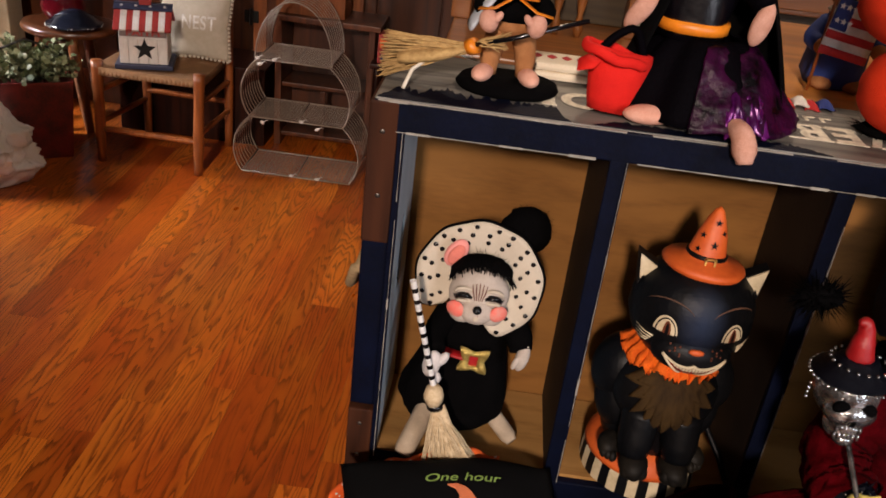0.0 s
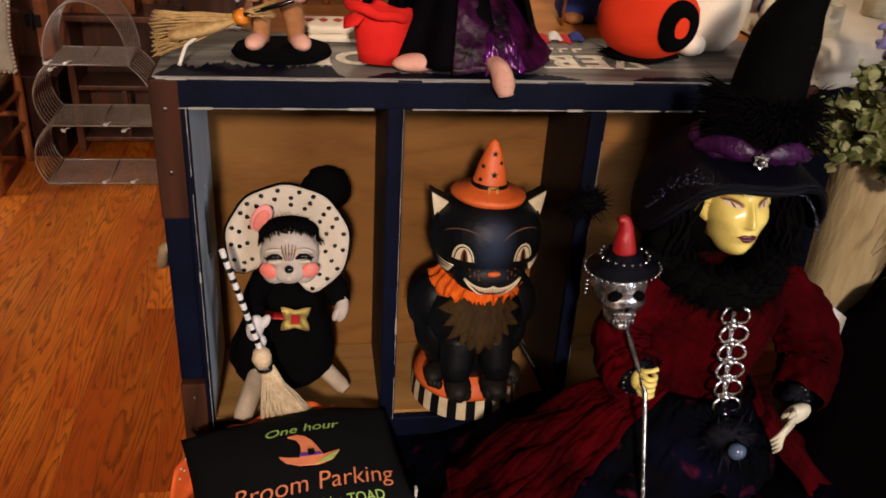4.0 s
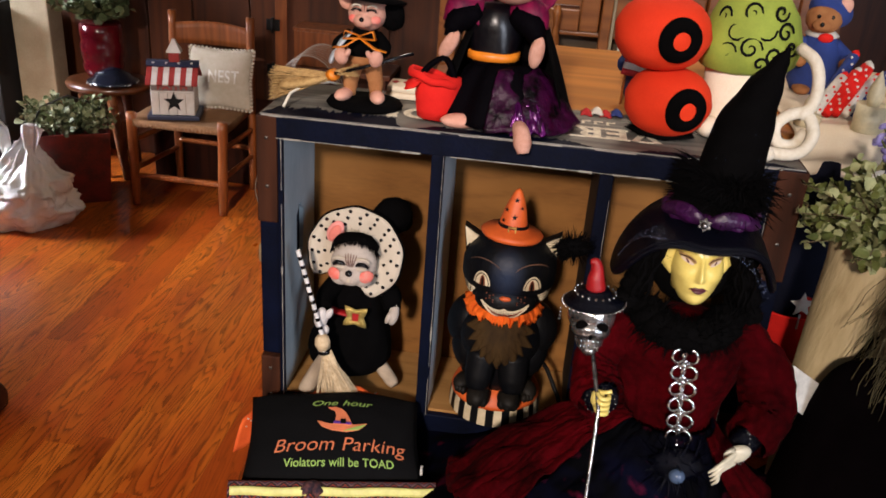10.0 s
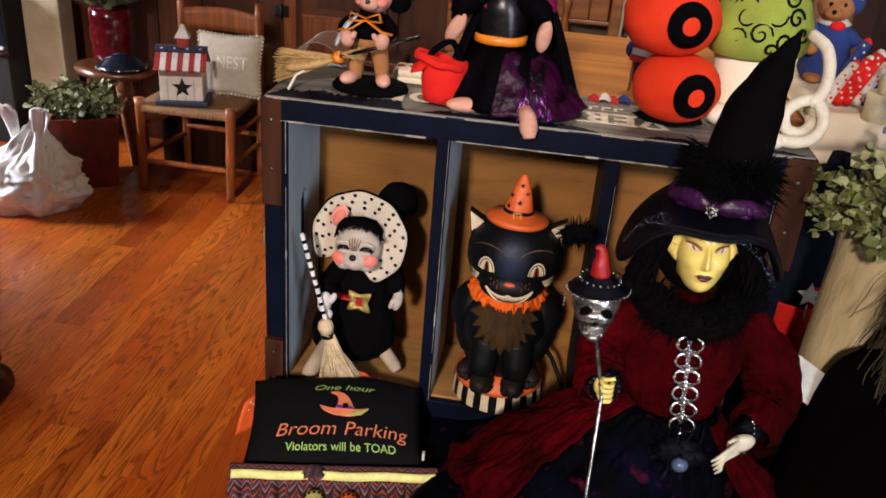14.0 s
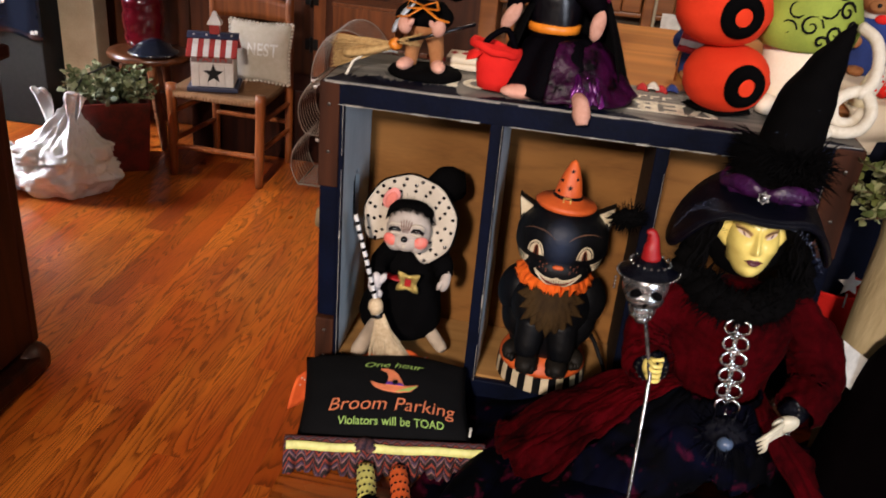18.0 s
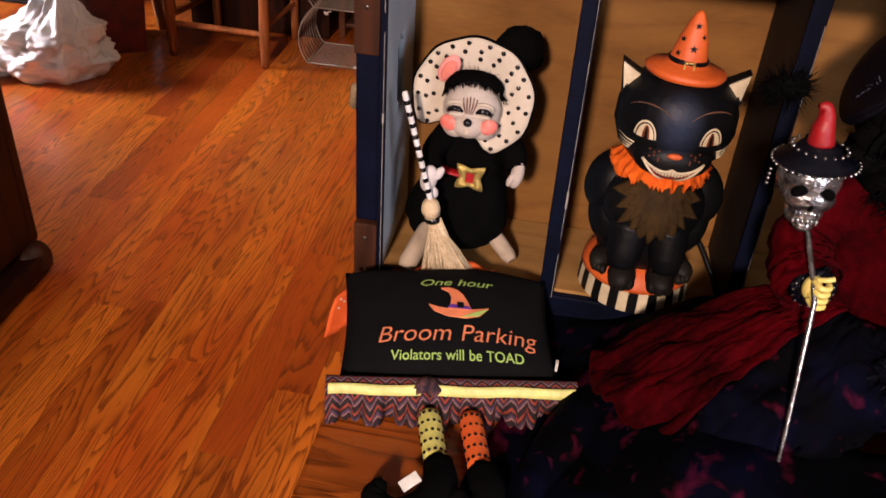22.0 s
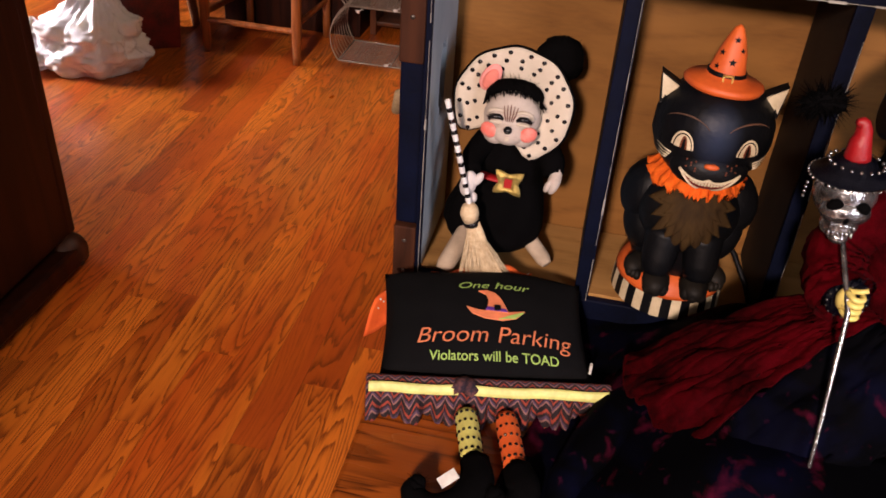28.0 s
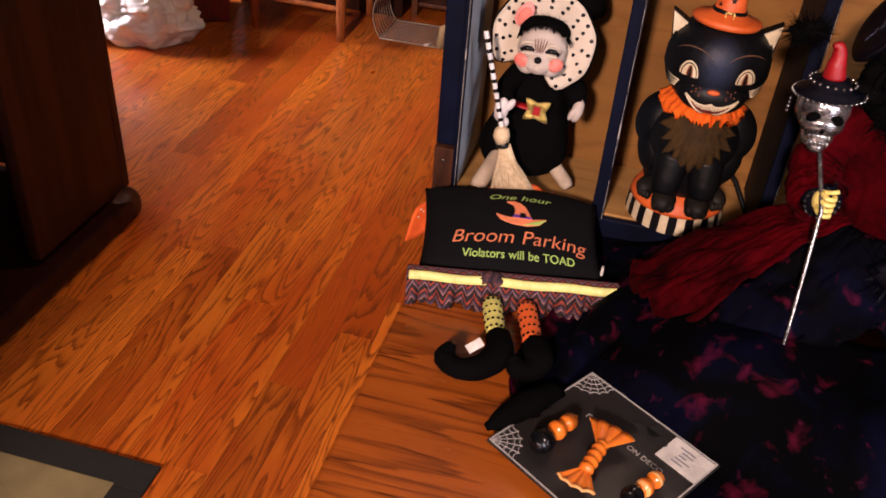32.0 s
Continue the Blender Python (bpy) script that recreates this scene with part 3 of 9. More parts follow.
for xa, xb, sx in ((-0.019, -0.0005, -1), (0.4135, 0.438, 1)):
    for za, zb, mat_, ya in ((0.966, CT - 0.001, STRAP_WOOD, -0.002), (0.826, 0.9655, BLUE, 0.004), (TOP + 0.001, 0.8255, STRAP_WOOD, -0.002)):
        f = Form().use(mat_)
        f.box(((xa + xb) / 2, (ya + 0.115) / 2, (za + zb) / 2), (xb - xa, 0.115 - ya, zb - za), 0.0015)
        strap = f.done("corner_block" if mat_ is STRAP_WOOD else "end_panel", crate, "worn brown corner block" if mat_ is STRAP_WOOD else "", at=((xa + xb) / 2, 0.06, za))
        if mat_ is STRAP_WOOD:
            for q in (0.35, 0.8):
                f = Form().use(STEEL)
                f.lathe([(0.0014, 0), (0.0018, 0.0004), (0.0013, 0.0008)], ((xa + xb) / 2, ya + 0.0002, za + (zb - za) * q), 10, (90, 0, 0))
                f.done("screw", strap, "dull screw head", at=((xa + xb) / 2, ya, za))
# cream stencilled letters on the top board, upside down to the viewer, small print as plain bars
for body, x, w in (("I", 0.096, 0.008), ("O", 0.131, 0.031), ("R", 0.273, 0.024), ("E", 0.295, 0.018), ("V", 0.324, 0.026)):
    curve = bpy.data.curves.new("letters", "FONT")
    curve.body, curve.offset = body, 0.035
    ob = new("letters", curve)
    me = bpy.data.meshes.new_from_object(ob.evaluated_get(bpy.context.evaluated_depsgraph_get()))
    bpy.data.objects.remove(ob)
    bm = bmesh.new()
    bm.from_mesh(me)
    lo, hi = min(q.co.x for q in bm.verts), max(q.co.x for q in bm.verts)
    for q in bm.verts:
        q.co = Vector((x - w * (q.co.x - lo) / (hi - lo), 0.061 - 0.042 * q.co.y, CT + 0.0006))
    part("lettering", bm, CREAM_INK, top_side, "faded cream stencilled letter", (x - w / 2, 0.05, CT))
    if body in "IREV":
        for yy in (0.0605, 0.0325):
            f = Form().use(CREAM_INK)
            f.box((x - w / 2, yy, CT + 0.0001), (w * (1.25 if body != "V" else 0.5), 0.0022, 0.0005))
            f.done("serif", top_side, at=(x, yy, CT))
f = Form().use(CREAM_INK)
for xx, ang in ((0.224, 20), (0.236, -20)):
    f.box((xx, 0.046, CT + 0.0001), (0.004, 0.027, 0.0005), 0, (0, 0, ang))
for k in range(4):
    f.box((0.250 + 0.011 * k, 0.081, CT + 0.0001), (0.008, 0.0024, 0.0005))
    f.box((0.247 + 0.011 * k, 0.0775, CT + 0.0001), (0.0024, 0.009, 0.0005))
f.done("stencil", top_side, "faded cream stencilled marks", kind="stuff", at=(0.2, 0.05, CT))

f = Form().use(paint("sisal_rope", (0.42, 0.30, 0.16), 0.9, scale=300, bump=0.6, fine=900))
f.tube([(-0.017, 0.03, 0.93), (-0.026, 0.032, 0.925), (-0.031, 0.045, 0.905), (-0.031, 0.07, 0.895), (-0.027, 0.085, 0.91), (-0.017, 0.088, 0.93)], 0.0042, 8)
f.done("rope_handle", crate, "frayed sisal rope handle", at=(-0.02, 0.06, 0.9))


# ---- figures in the crate ----
BLACK_FELT = paint("black_felt", (0.0022, 0.0020, 0.0022), 0.95, bump=0.5, fine=900, gloss=0.04)
BLACK_GLOSS = paint("black_gloss", (0.004, 0.004, 0.005), 0.2, bump=0, gloss=0.4)
WHITE_FELT = paint("cream_white_felt", (0.56, 0.49, 0.39), 0.9, other=(0.47, 0.40, 0.31), bump=0.4, fine=900)
GREY_FELT = paint("grey_felt", (0.55, 0.48, 0.42), 0.95, other=(0.38, 0.32, 0.27), bump=0.5, fine=900)
BLUSH = paint("rouge_felt", (0.78, 0.15, 0.11), 0.95, other=(0.66, 0.27, 0.22), scale=130, bump=0.4, fine=900, spread=0.35)
FACE_LINE = paint("brown_pencil", (0.20, 0.085, 0.065), 0.9, bump=0.1)
PALE_PAW = paint("pale_grey_felt", (0.66, 0.63, 0.62), 0.95, other=(0.50, 0.46, 0.44), bump=0.5, fine=900)
WHITE_SATIN_CORD = paint("white_cord", (0.78, 0.77, 0.75), 0.5, bump=0.2)
TAN_FELT = paint("tan_felt", (0.45, 0.35, 0.25), 0.95, bump=0.5, fine=900)
PINK_FELT = paint("pink_felt", (0.78, 0.30, 0.26), 0.95, other=(0.65, 0.22, 0.2), bump=0.4, fine=900)
STRAW = paint("pale_straw", (0.70, 0.56, 0.36), 0.8, other=(0.48, 0.34, 0.19), scale=300, bump=0.4, fine=900)
GOLD = paint("gold_glitter", (0.72, 0.52, 0.15), 0.35, 0.7, scale=500, bump=0.7, fine=1500)
RED_SATIN = paint("red_satin", (0.38, 0.007, 0.009), 0.5, bump=0.3)
CAT_BLACK = paint("worn_black_paint", (0.0018, 0.0023, 0.0036), 0.46, other=(0.0046, 0.0045, 0.0050), scale=34, bump=0.5, fine=180, gloss=0.16, spread=0.35)
CAT_PAW = paint("brown_brushed_black_paint", (0.014, 0.011, 0.0075), 0.6, other=(0.003, 0.003, 0.0035), scale=70, bump=0.4, fine=180, gloss=0.15)
CAT_ORANGE = paint("orange_craft_paint", (0.70, 0.125, 0.018), 0.55, other=(0.48, 0.07, 0.012), scale=45, bump=0.25, fine=260)
CAT_RUST = paint("rust_brown_paint", (0.16, 0.035, 0.010), 0.5, scale=80)
EAR_PINK = paint("coral_felt", (0.72, 0.20, 0.15), 0.95, bump=0.4, fine=900)
MOUTH_RED = paint("oxblood_paint", (0.22, 0.012, 0.008), 0.45, bump=0.1)
CAT_BIB = paint("dry_brushed_umber_paint", (0.062, 0.034, 0.011), 0.8, other=(0.020, 0.011, 0.005), scale=85, gloss=0.1, bump=0.3, stretch=(1, 1, 0.3))
CAT_CREAM = paint("antique_cream_paint", (0.68, 0.58, 0.40), 0.55, other=(0.45, 0.36, 0.22), scale=70, bump=0.15)
CAT_TAN = paint("dry_brushed_tan", (0.16, 0.070, 0.035), 0.7, other=(0.05, 0.025, 0.016), scale=60, bump=0.2)
BASE = TOP + 0.027


def strand_fan(f, root, spread, n, rng, r0=0.003, r=0.0006, curl=0.1):
    """Many thin bristles from round root to points round the ends given by spread(k)."""
    for k in range(n):
        tip = Vector(spread(k))
        a = Vector(root) + Vector((rng.uniform(-r0, r0), rng.uniform(-r0, r0), rng.uniform(-r0, r0) * 0.5))
        mid = a.lerp(tip, 0.5) + Vector((rng.uniform(-1, 1), rng.uniform(-1, 1), rng.uniform(-1, 1))) * curl * (tip - a).length * 0.3
        f.tube([a, mid, tip], [r, r, r * 0.5], 4, False)


def fluff(f, at, radii, n, size, rng, half=False):
    """Feathery tufts over a lumpy core."""
    f.ball(at, [q * 0.8 for q in radii], seg=12, rings=8, wob=0.08)
    for _ in range(n):
        a, b = rng.uniform(0, 2 * math.pi), math.asin(rng.uniform(-1, 1))
        d = Vector((math.cos(a) * math.cos(b), math.sin(a) * math.cos(b), math.sin(b)))
        p = Vector(at) + Vector([d[i] * radii[i] * 0.75 for i in range(3)])
        e = p + (d + Vector((rng.uniform(-0.6, 0.6), rng.uniform(-0.6, 0.6), rng.uniform(-0.6, 0.6)))) * size
        s = d.cross(Vector((rng.random(), rng.random(), 1))).normalized() * size * 0.09
        f.faces([p - s, p + s, e], [(0, 1, 2)], False)


def mouse_in_bonnet():
    rng = random.Random(11)
    f = Form().use(BLACK_FELT)
    # full dress, leaning towards the broom, its hem gathered under
    girth = [(0.022, 0.010), (0.036, 0.013), (0.0425, 0.024), (0.0415, 0.040), (0.0360, 0.060), (0.0300, 0.080), (0.0260, 0.098), (0.0180, 0.112), (0.004, 0.118)]

    def dress(u, v):
        a, q = 2 * math.pi * u, v * (len(girth) - 1)
        k = min(int(q), len(girth) - 2)
        r, z = [girth[k][i] + (girth[k + 1][i] - girth[k][i]) * (q - k) for i in (0, 1)]
        r *= 1 + 0.07 * noise.noise((2.6 * math.cos(a), 2.6 * math.sin(a), 30 * z)) + 0.03 * math.sin(7 * a) * (1 - v)
        return (0.0535 + 0.10 * z + r * math.cos(a), 0.055 + 0.76 * r * math.sin(a), BASE + z)
    f.sheet(dress, 64, 34)
    # bonnet: black back, white dotted lining, dark hair
    fluff(f, (0.0935, 0.066, 0.960), (0.0235, 0.019, 0.0225), 260, 0.0035, rng)
    m = pose(0.0628, 0.040, 0.931, 82, 0, -3)

    def bonnet(a, r, back=0.0):
        # open below the chin, longer on one side
        end = min(a - radians(-76), radians(226) - a)
        grow = 1 + 0.05 * math.cos(a + 0.9) + 0.012 * math.sin(9 * a) - 0.30 * max(0.0, 1 - max(0.0, end) / 0.26) ** 2
        return m @ Vector((r * grow * math.cos(a) * 1.04, r * grow * math.sin(a) * 1.02, 0.0085 * min(1, r / 0.036) - 0.004 - back))
    a0, a1 = radians(-76), radians(226)
    f.sheet(lambda u, v: bonnet(a0 + (a1 - a0) * u, 0.012 + 0.0325 * v, 0.0022 + 0.012 * (1 - v)), 56, 8, 0.002)
    f.tube([bonnet(a0 + (a1 - a0) * k / 56, 0.0443) for k in range(57)], 0.0011, 6)
    f.use(WHITE_FELT).sheet(lambda u, v: bonnet(a0 + (a1 - a0) * u, 0.012 + 0.0315 * v), 56, 8, 0.002)
    f.use(BLACK_GLOSS)
    for ring, n in ((0.0400, 17), (0.0342, 14), (0.0285, 12)):
        for k in range(n):
            a = a0 + (a1 - a0) * (k + 0.35 + 0.3 * (n % 2)) / n + rng.uniform(-0.05, 0.05)
            f.ball(bonnet(a, ring, -0.0021), (0.0019, 0.0005, 0.0019), seg=10, rings=5)
    f.use(BLACK_FELT)
    fluff(f, (0.0655, 0.0345, 0.9425), (0.0235, 0.007, 0.0125), 150, 0.004, rng)
    # face
    f.use(GREY_FELT).ball((0.065, 0.025, 0.9260), (0.0215, 0.0155, 0.0205), seg=26, rings=16)
    f.ball((0.065, 0.0130, 0.9185), (0.0125, 0.0088, 0.0098), seg=20, rings=12)
    for sx in (-1, 1):
        f.ball((0.065 + sx * 0.0100, 0.0165, 0.9160), (0.0100, 0.0075, 0.0095))
    f.use(PINK_FELT).ball((0.0455, 0.0310, 0.9525), (0.0072, 0.0030, 0.0118), (0, 28, 0))
    f.use(EAR_PINK).ball((0.0457, 0.0288, 0.9520), (0.0050, 0.0018, 0.0088), (0, 28, 0))
    for sx in (-1, 1):
        f.use(BLUSH).ball((0.065 + sx * 0.0150, 0.0110, 0.9195), (0.0070, 0.0030, 0.0062), (0, 0, sx * 24))
        cx_, cz_ = 0.065 + sx * 0.0102, 0.9285
        f.use(WHITE_FELT)
        f.tube([(cx_ + 0.0070 * math.cos(q), 0.0106 + 0.0028 * abs(math.cos(q)), cz_ + 0.0022 + 0.0060 * math.sin(q)) for q in (0.15, 0.7, 1.25, 1.75, 2.3, 2.95)], 0.0014, 6)
        f.tube([(cx_ + 0.0048 * math.cos(q), 0.0096 + 0.0018 * abs(math.cos(q)), cz_ - 0.0026 + 0.0016 * math.sin(q)) for q in (0.1, 0.8, 1.57, 2.3, 3.0)], 0.0013, 6)
        f.use(BLACK_GLOSS)
        f.tube([(cx_ + 0.0058 * math.cos(q), 0.0094 + 0.0022 * abs(math.cos(q)), cz_ - 0.0012 + 0.0046 * math.sin(q)) for q in (0.05, 0.6, 1.2, 1.95, 2.55, 3.1)], [0.0005, 0.0016, 0.0022, 0.0022, 0.0016, 0.0005], 6)
        for k in range(3):
            f.tube([(cx_ + sx * 0.0046, 0.0118, cz_ + 0.0002 * k), (cx_ + sx * (0.0070 + 0.0004 * k), 0.0128, cz_ - 0.0006 + 0.0012 * k)], [0.0005, 0.0002], 4)
        f.use(FACE_LINE).tube([(0.065 + sx * 0.0006, 0.0046, 0.9195), (0.065 + sx * 0.0046, 0.0056, 0.9180), (0.065 + sx * 0.0078, 0.0080, 0.9188)], 0.0004, 4)
    f.use(BLACK_GLOSS).ball((0.065, 0.0040, 0.9245), (0.0033, 0.0030, 0.0031))
    f.use(FACE_LINE)
    for dx in (-0.0052, -0.0026, 0, 0.0026, 0.0052):
        f.tube([(0.065 + dx * 0.45, 0.0078, 0.9295), (0.065 + dx * 0.8, 0.0094, 0.9345), (0.065 + dx, 0.0125, 0.9410 - abs(dx) * 0.3)], [0.0003, 0.0005, 0.0003], 5)
    f.use(WHITE_FELT).box((0.0650, 0.0042, 0.9172), (0.0032, 0.0012, 0.0036), 0.0005)
    f.use(BLACK_FELT)
    for k in range(110):
        a = -1.45 + 2.9 * k / 109 + rng.uniform(-0.05, 0.05)
        p = Vector((0.065 + 0.0212 * math.sin(a), 0.0270 - 0.006 * math.cos(a), 0.9300 + 0.0200 * math.cos(a * 0.85)))
        q = p + Vector((rng.uniform(-0.002, 0.004) + 0.0015 * math.sin(a), -0.0050 * math.cos(a), -rng.uniform(0.0005, 0.0030 + 0.0040 * abs(math.sin(a)))))
        f.tube([p + Vector((0, 0.006, 0.005)), p + Vector((0, -0.0030 * math.cos(a), 0.002)), q], [0.0011, 0.0008, 0.0002], 5)
    # belt showing beside the buckle
    f.use(RED_SATIN).tube([(0.0400, 0.0330, 0.8700), (0.0500, 0.0290, 0.8700), (0.0610, 0.0270, 0.8695)], 0.0050, 9, True, 0.35)
    f.use(GOLD)
    mb = pose(0.0680, 0.0245, 0.8690, 0, 3, 0)

    def frame_of(rx_, rz_, pinch):
        # a square with drawn-in sides and pointed corners
        out = []
        for a in [2 * math.pi * k / 40 for k in range(40)]:
            r = (1 - pinch * math.cos(2 * a) ** 2) / max(abs(math.cos(a)), abs(math.sin(a)))
            out.append((rx_ * r * math.cos(a), rz_ * r * math.sin(a)))
        return out
    outer, inner = frame_of(0.0112, 0.0104, 0.26), frame_of(0.0032, 0.0046, 0.0)
    f.faces([mb @ Vector((x, 0, y)) for x, y in outer] + [mb @ Vector((x * 0.93, -0.0022, y * 0.93)) for x, y in outer] + [mb @ Vector((x, -0.0022, y)) for x, y in inner] + [mb @ Vector((x, 0, y)) for x, y in inner],
            [(r * 40 + i, r * 40 + (i + 1) % 40, (r + 1) * 40 + (i + 1) % 40, (r + 1) * 40 + i) for r in range(3) for i in range(40)])
    # arms, hands and feet
    f.use(RED_SATIN).box((0.0680, 0.0250, 0.8690), (0.0075, 0.002, 0.0100), 0.001)
    f.use(BLACK_FELT).tube([(0.045, 0.05, 0.892), (0.037, 0.030, 0.884), (0.040, 0.016, 0.879)], [0.010, 0.009, 0.007], 10)
    f.tube([(0.090, 0.05, 0.892), (0.0985, 0.040, 0.886), (0.1020, 0.032, 0.878)], [0.011, 0.0105, 0.0085], 10)
    f.use(PALE_PAW).ball((0.0385, 0.0095, 0.8715), (0.0066, 0.006, 0.0125), (10, 10, 0))
    f.ball((0.0460, 0.0085, 0.8775), (0.0034, 0.0035, 0.0066), (0, 30, 0))
    f.ball((0.0425, 0.0090, 0.8600), (0.0040, 0.0040, 0.0050))
    f.use(GREY_FELT).ball((0.1035, 0.030, 0.8735), (0.0052, 0.0048, 0.0120), (0, 10, 0))
    f.ball((0.0990, 0.027, 0.8700), (0.0026, 0.0028, 0.0060), (0, 18, 0))
    f.use(TAN_FELT).tube([(0.040, 0.040, BASE + 0.032), (0.033, 0.018, BASE + 0.022), (0.0270, 0.004, BASE + 0.012), (0.0245, -0.001, BASE + 0.008)], [0.008, 0.0080, 0.0078, 0.006], 14)
    f.tube([(0.078, 0.055, BASE + 0.026), (0.092, 0.045, BASE + 0.018), (0.103, 0.037, BASE + 0.010), (0.1075, 0.033, BASE + 0.007)], [0.0070, 0.0070, 0.0066, 0.0045], 14)
    # broom with a striped handle
    a, b = Vector((0.0195, -0.001, 0.944)), Vector((0.0425, 0.001, 0.856))
    for k in range(20):
        q0, q1 = (k // 2 + 0.62 * (k % 2)) / 10, (k // 2 + (1.0 if k % 2 else 0.62)) / 10
        f.use((WHITE_SATIN_CORD, BLACK_GLOSS)[k % 2]).tube([a.lerp(b, q0), a.lerp(b, q1)], 0.0023, 8, False)
    f.use(STRAW).lathe([(0.0062, 0), (0.0075, 0.007), (0.0060, 0.013), (0.003, 0.015)], (0.0440, -0.001, 0.845), 12, (0, -8, 0), wob=0.05)
    f.lathe([(0.014, -0.046), (0.009, -0.022), (0.0055, 0.0)], (0.0465, -0.002, 0.844), 14, (0, -15, 0), (1, 0.45, 1))
    f.use(BLACK_GLOSS).lathe([(0.0062, -0.002), (0.0068, 0), (0.0062, 0.003)], (0.0450, -0.001, 0.843), 12, (0, -8, 0))
    f.use(STRAW)
    strand_fan(f, (0.0465, -0.001, 0.841), lambda k: (0.040 + 0.046 * ((k * 0.618) % 1), -0.016 + 0.016 * ((k * 0.377) % 1), BASE + 0.004 + 0.009 * ((k * 0.741) % 1)), 320, rng, 0.0035, 0.00045)
    bmesh.ops.translate(f.bm, verts=f.bm.verts, vec=(0, -0.006, 0))
    return f.done("mouse_doll", None, "felt mouse doll in a black dress and white dotted bonnet", "doll", at=(0.068, 0.05, BASE))


def airbrushed(base, at, reach):
    """The worn black paint with a soft blue-grey cloud sprayed round one spot."""
    m = base.copy()
    m.name = "airbrushed_black_paint"
    nodes, links = m.node_tree.nodes, m.node_tree.links
    bsdf = nodes["Principled BSDF"]
    co, mp, ball = nodes.new("ShaderNodeTexCoord"), nodes.new("ShaderNodeMapping"), nodes.new("ShaderNodeTexGradient")
    ball.gradient_type = "SPHERICAL"
    mp.inputs["Location"].default_value = [-q / reach for q in at]
    mp.inputs["Scale"].default_value = (1.5 / reach, 1 / reach, 1 / reach)
    mp.inputs["Location"].default_value[0] *= 1.5
    links.new(co.outputs["Object"], mp.inputs["Vector"])
    links.new(mp.outputs["Vector"], ball.inputs["Vector"])
    mix = nodes.new("ShaderNodeMix")
    mix.data_type = "RGBA"
    old = bsdf.inputs["Base Color"].links[0].from_socket
    links.new(ball.outputs["Fac"], mix.inputs["Factor"])
    links.new(old, mix.inputs["A"])
    mix.inputs["B"].default_value = (0.016, 0.026, 0.055, 1)
    links.new(mix.outputs["Result"], bsdf.inputs["Base Color"])
    return m


def cat_figure():
    rng = random.Random(4)
    cx, cy = 0.207, 0.034
    f = Form().use(CAT_ORANGE)
    f.lathe([(0.0432, 0.0175), (0.0425, 0.021), (0.038, 0.029), (0.028, 0.036), (0.001, 0.039)], (cx, cy, BASE), 36)
    n = 36
    for k in range(n):
        f.use((CAT_BLACK, CAT_CREAM)[k % 2])
        a0, a1 = 2 * math.pi * (k + 0.3) / n, 2 * math.pi * (k + 1.3) / n
        pr = [(0.0445, 0), (0.0440, 0.010), (0.0432, 0.0178)]
        vs = [(cx + r * math.cos(a), cy + r * math.sin(a), BASE + z) for r, z in pr for a in (a0, (a0 + a1) / 2, a1)]
        f.faces(vs, [(0, 1, 4, 3), (1, 2, 5, 4), (3, 4, 7, 6), (4, 5, 8, 7)])
    # hunched body with a deep chest, sloping shoulders, haunches and stubby front legs
    f.use(CAT_BLACK)
    f.lathe([(0.034, 0), (0.037, 0.012), (0.035, 0.030), (0.038, 0.050), (0.038, 0.062), (0.031, 0.080), (0.022, 0.090)], (cx, cy - 0.002, BASE + 0.034), 28, (8, 0, 0), (1, 0.85, 1), True, 0.012)
    chest, cr = (cx, cy - 0.022, 0.874), (0.0375, 0.0290, 0.0340)
    f.ball(chest, cr, seg=30, rings=18)
    for sx in (-1, 1):
        f.ball((cx + sx * 0.0300, cy - 0.006, 0.878), (0.0215, 0.0220, 0.0270), (0, sx * -16, 0), 24, 16)
        f.ball((cx + sx * 0.0290, cy - 0.008, 0.852), (0.0165, 0.0210, 0.0260), (0, sx * 8, 0), 22, 14)
        f.use(CAT_PAW).ball((cx + sx * 0.0295, cy - 0.028, BASE + 0.0375), (0.0092, 0.0135, 0.0085), (0, 0, sx * 25))
        f.use(CAT_BLACK).tube([(cx + sx * 0.0140, cy - 0.034, 0.862), (cx + sx * 0.0155, cy - 0.040, 0.842), (cx + sx * 0.0158, cy - 0.043, 0.828)], [0.0150, 0.0135, 0.0110], 14)
        f.use(CAT_PAW).ball((cx + sx * 0.0142, cy - 0.0470, BASE + 0.0365), (0.0108, 0.0150, 0.0092), (0, 0, sx * 8))
        for k in (-1, 0, 1):
            f.ball((cx + sx * 0.0142 + 0.0052 * k, cy - 0.0560 + 0.0022 * abs(k), BASE + 0.0345), (0.0050, 0.0058, 0.0060), seg=10, rings=7)
            f.ball((cx + sx * (0.0315 + 0.0030 * k), cy - 0.0385 + 0.002 * k, BASE + 0.0350), (0.0034, 0.0048, 0.0044), seg=8, rings=6)
        f.use(CAT_BLACK)
    # bib of dry-brushed leaf points fanning over the chest
    f.use(CAT_BIB)

    def on_chest(x, z, lift):
        q = 1 - (x / cr[0]) ** 2 - (z / cr[2]) ** 2
        return (chest[0] + x, chest[1] - cr[1] * math.sqrt(max(0.01, q)) - lift, chest[2] + z)
    for row, (n, inner, outer) in enumerate(((11, 0.004, 0.054), (10, 0.004, 0.040))):
        for k in range(n):
            fan = radians(-80 + 160 * (k + 0.5) / n)
            long = (outer - inner) * (1 - 0.16 * abs(math.sin(fan))) * (1 + 0.06 * math.sin(3.7 * k + row))

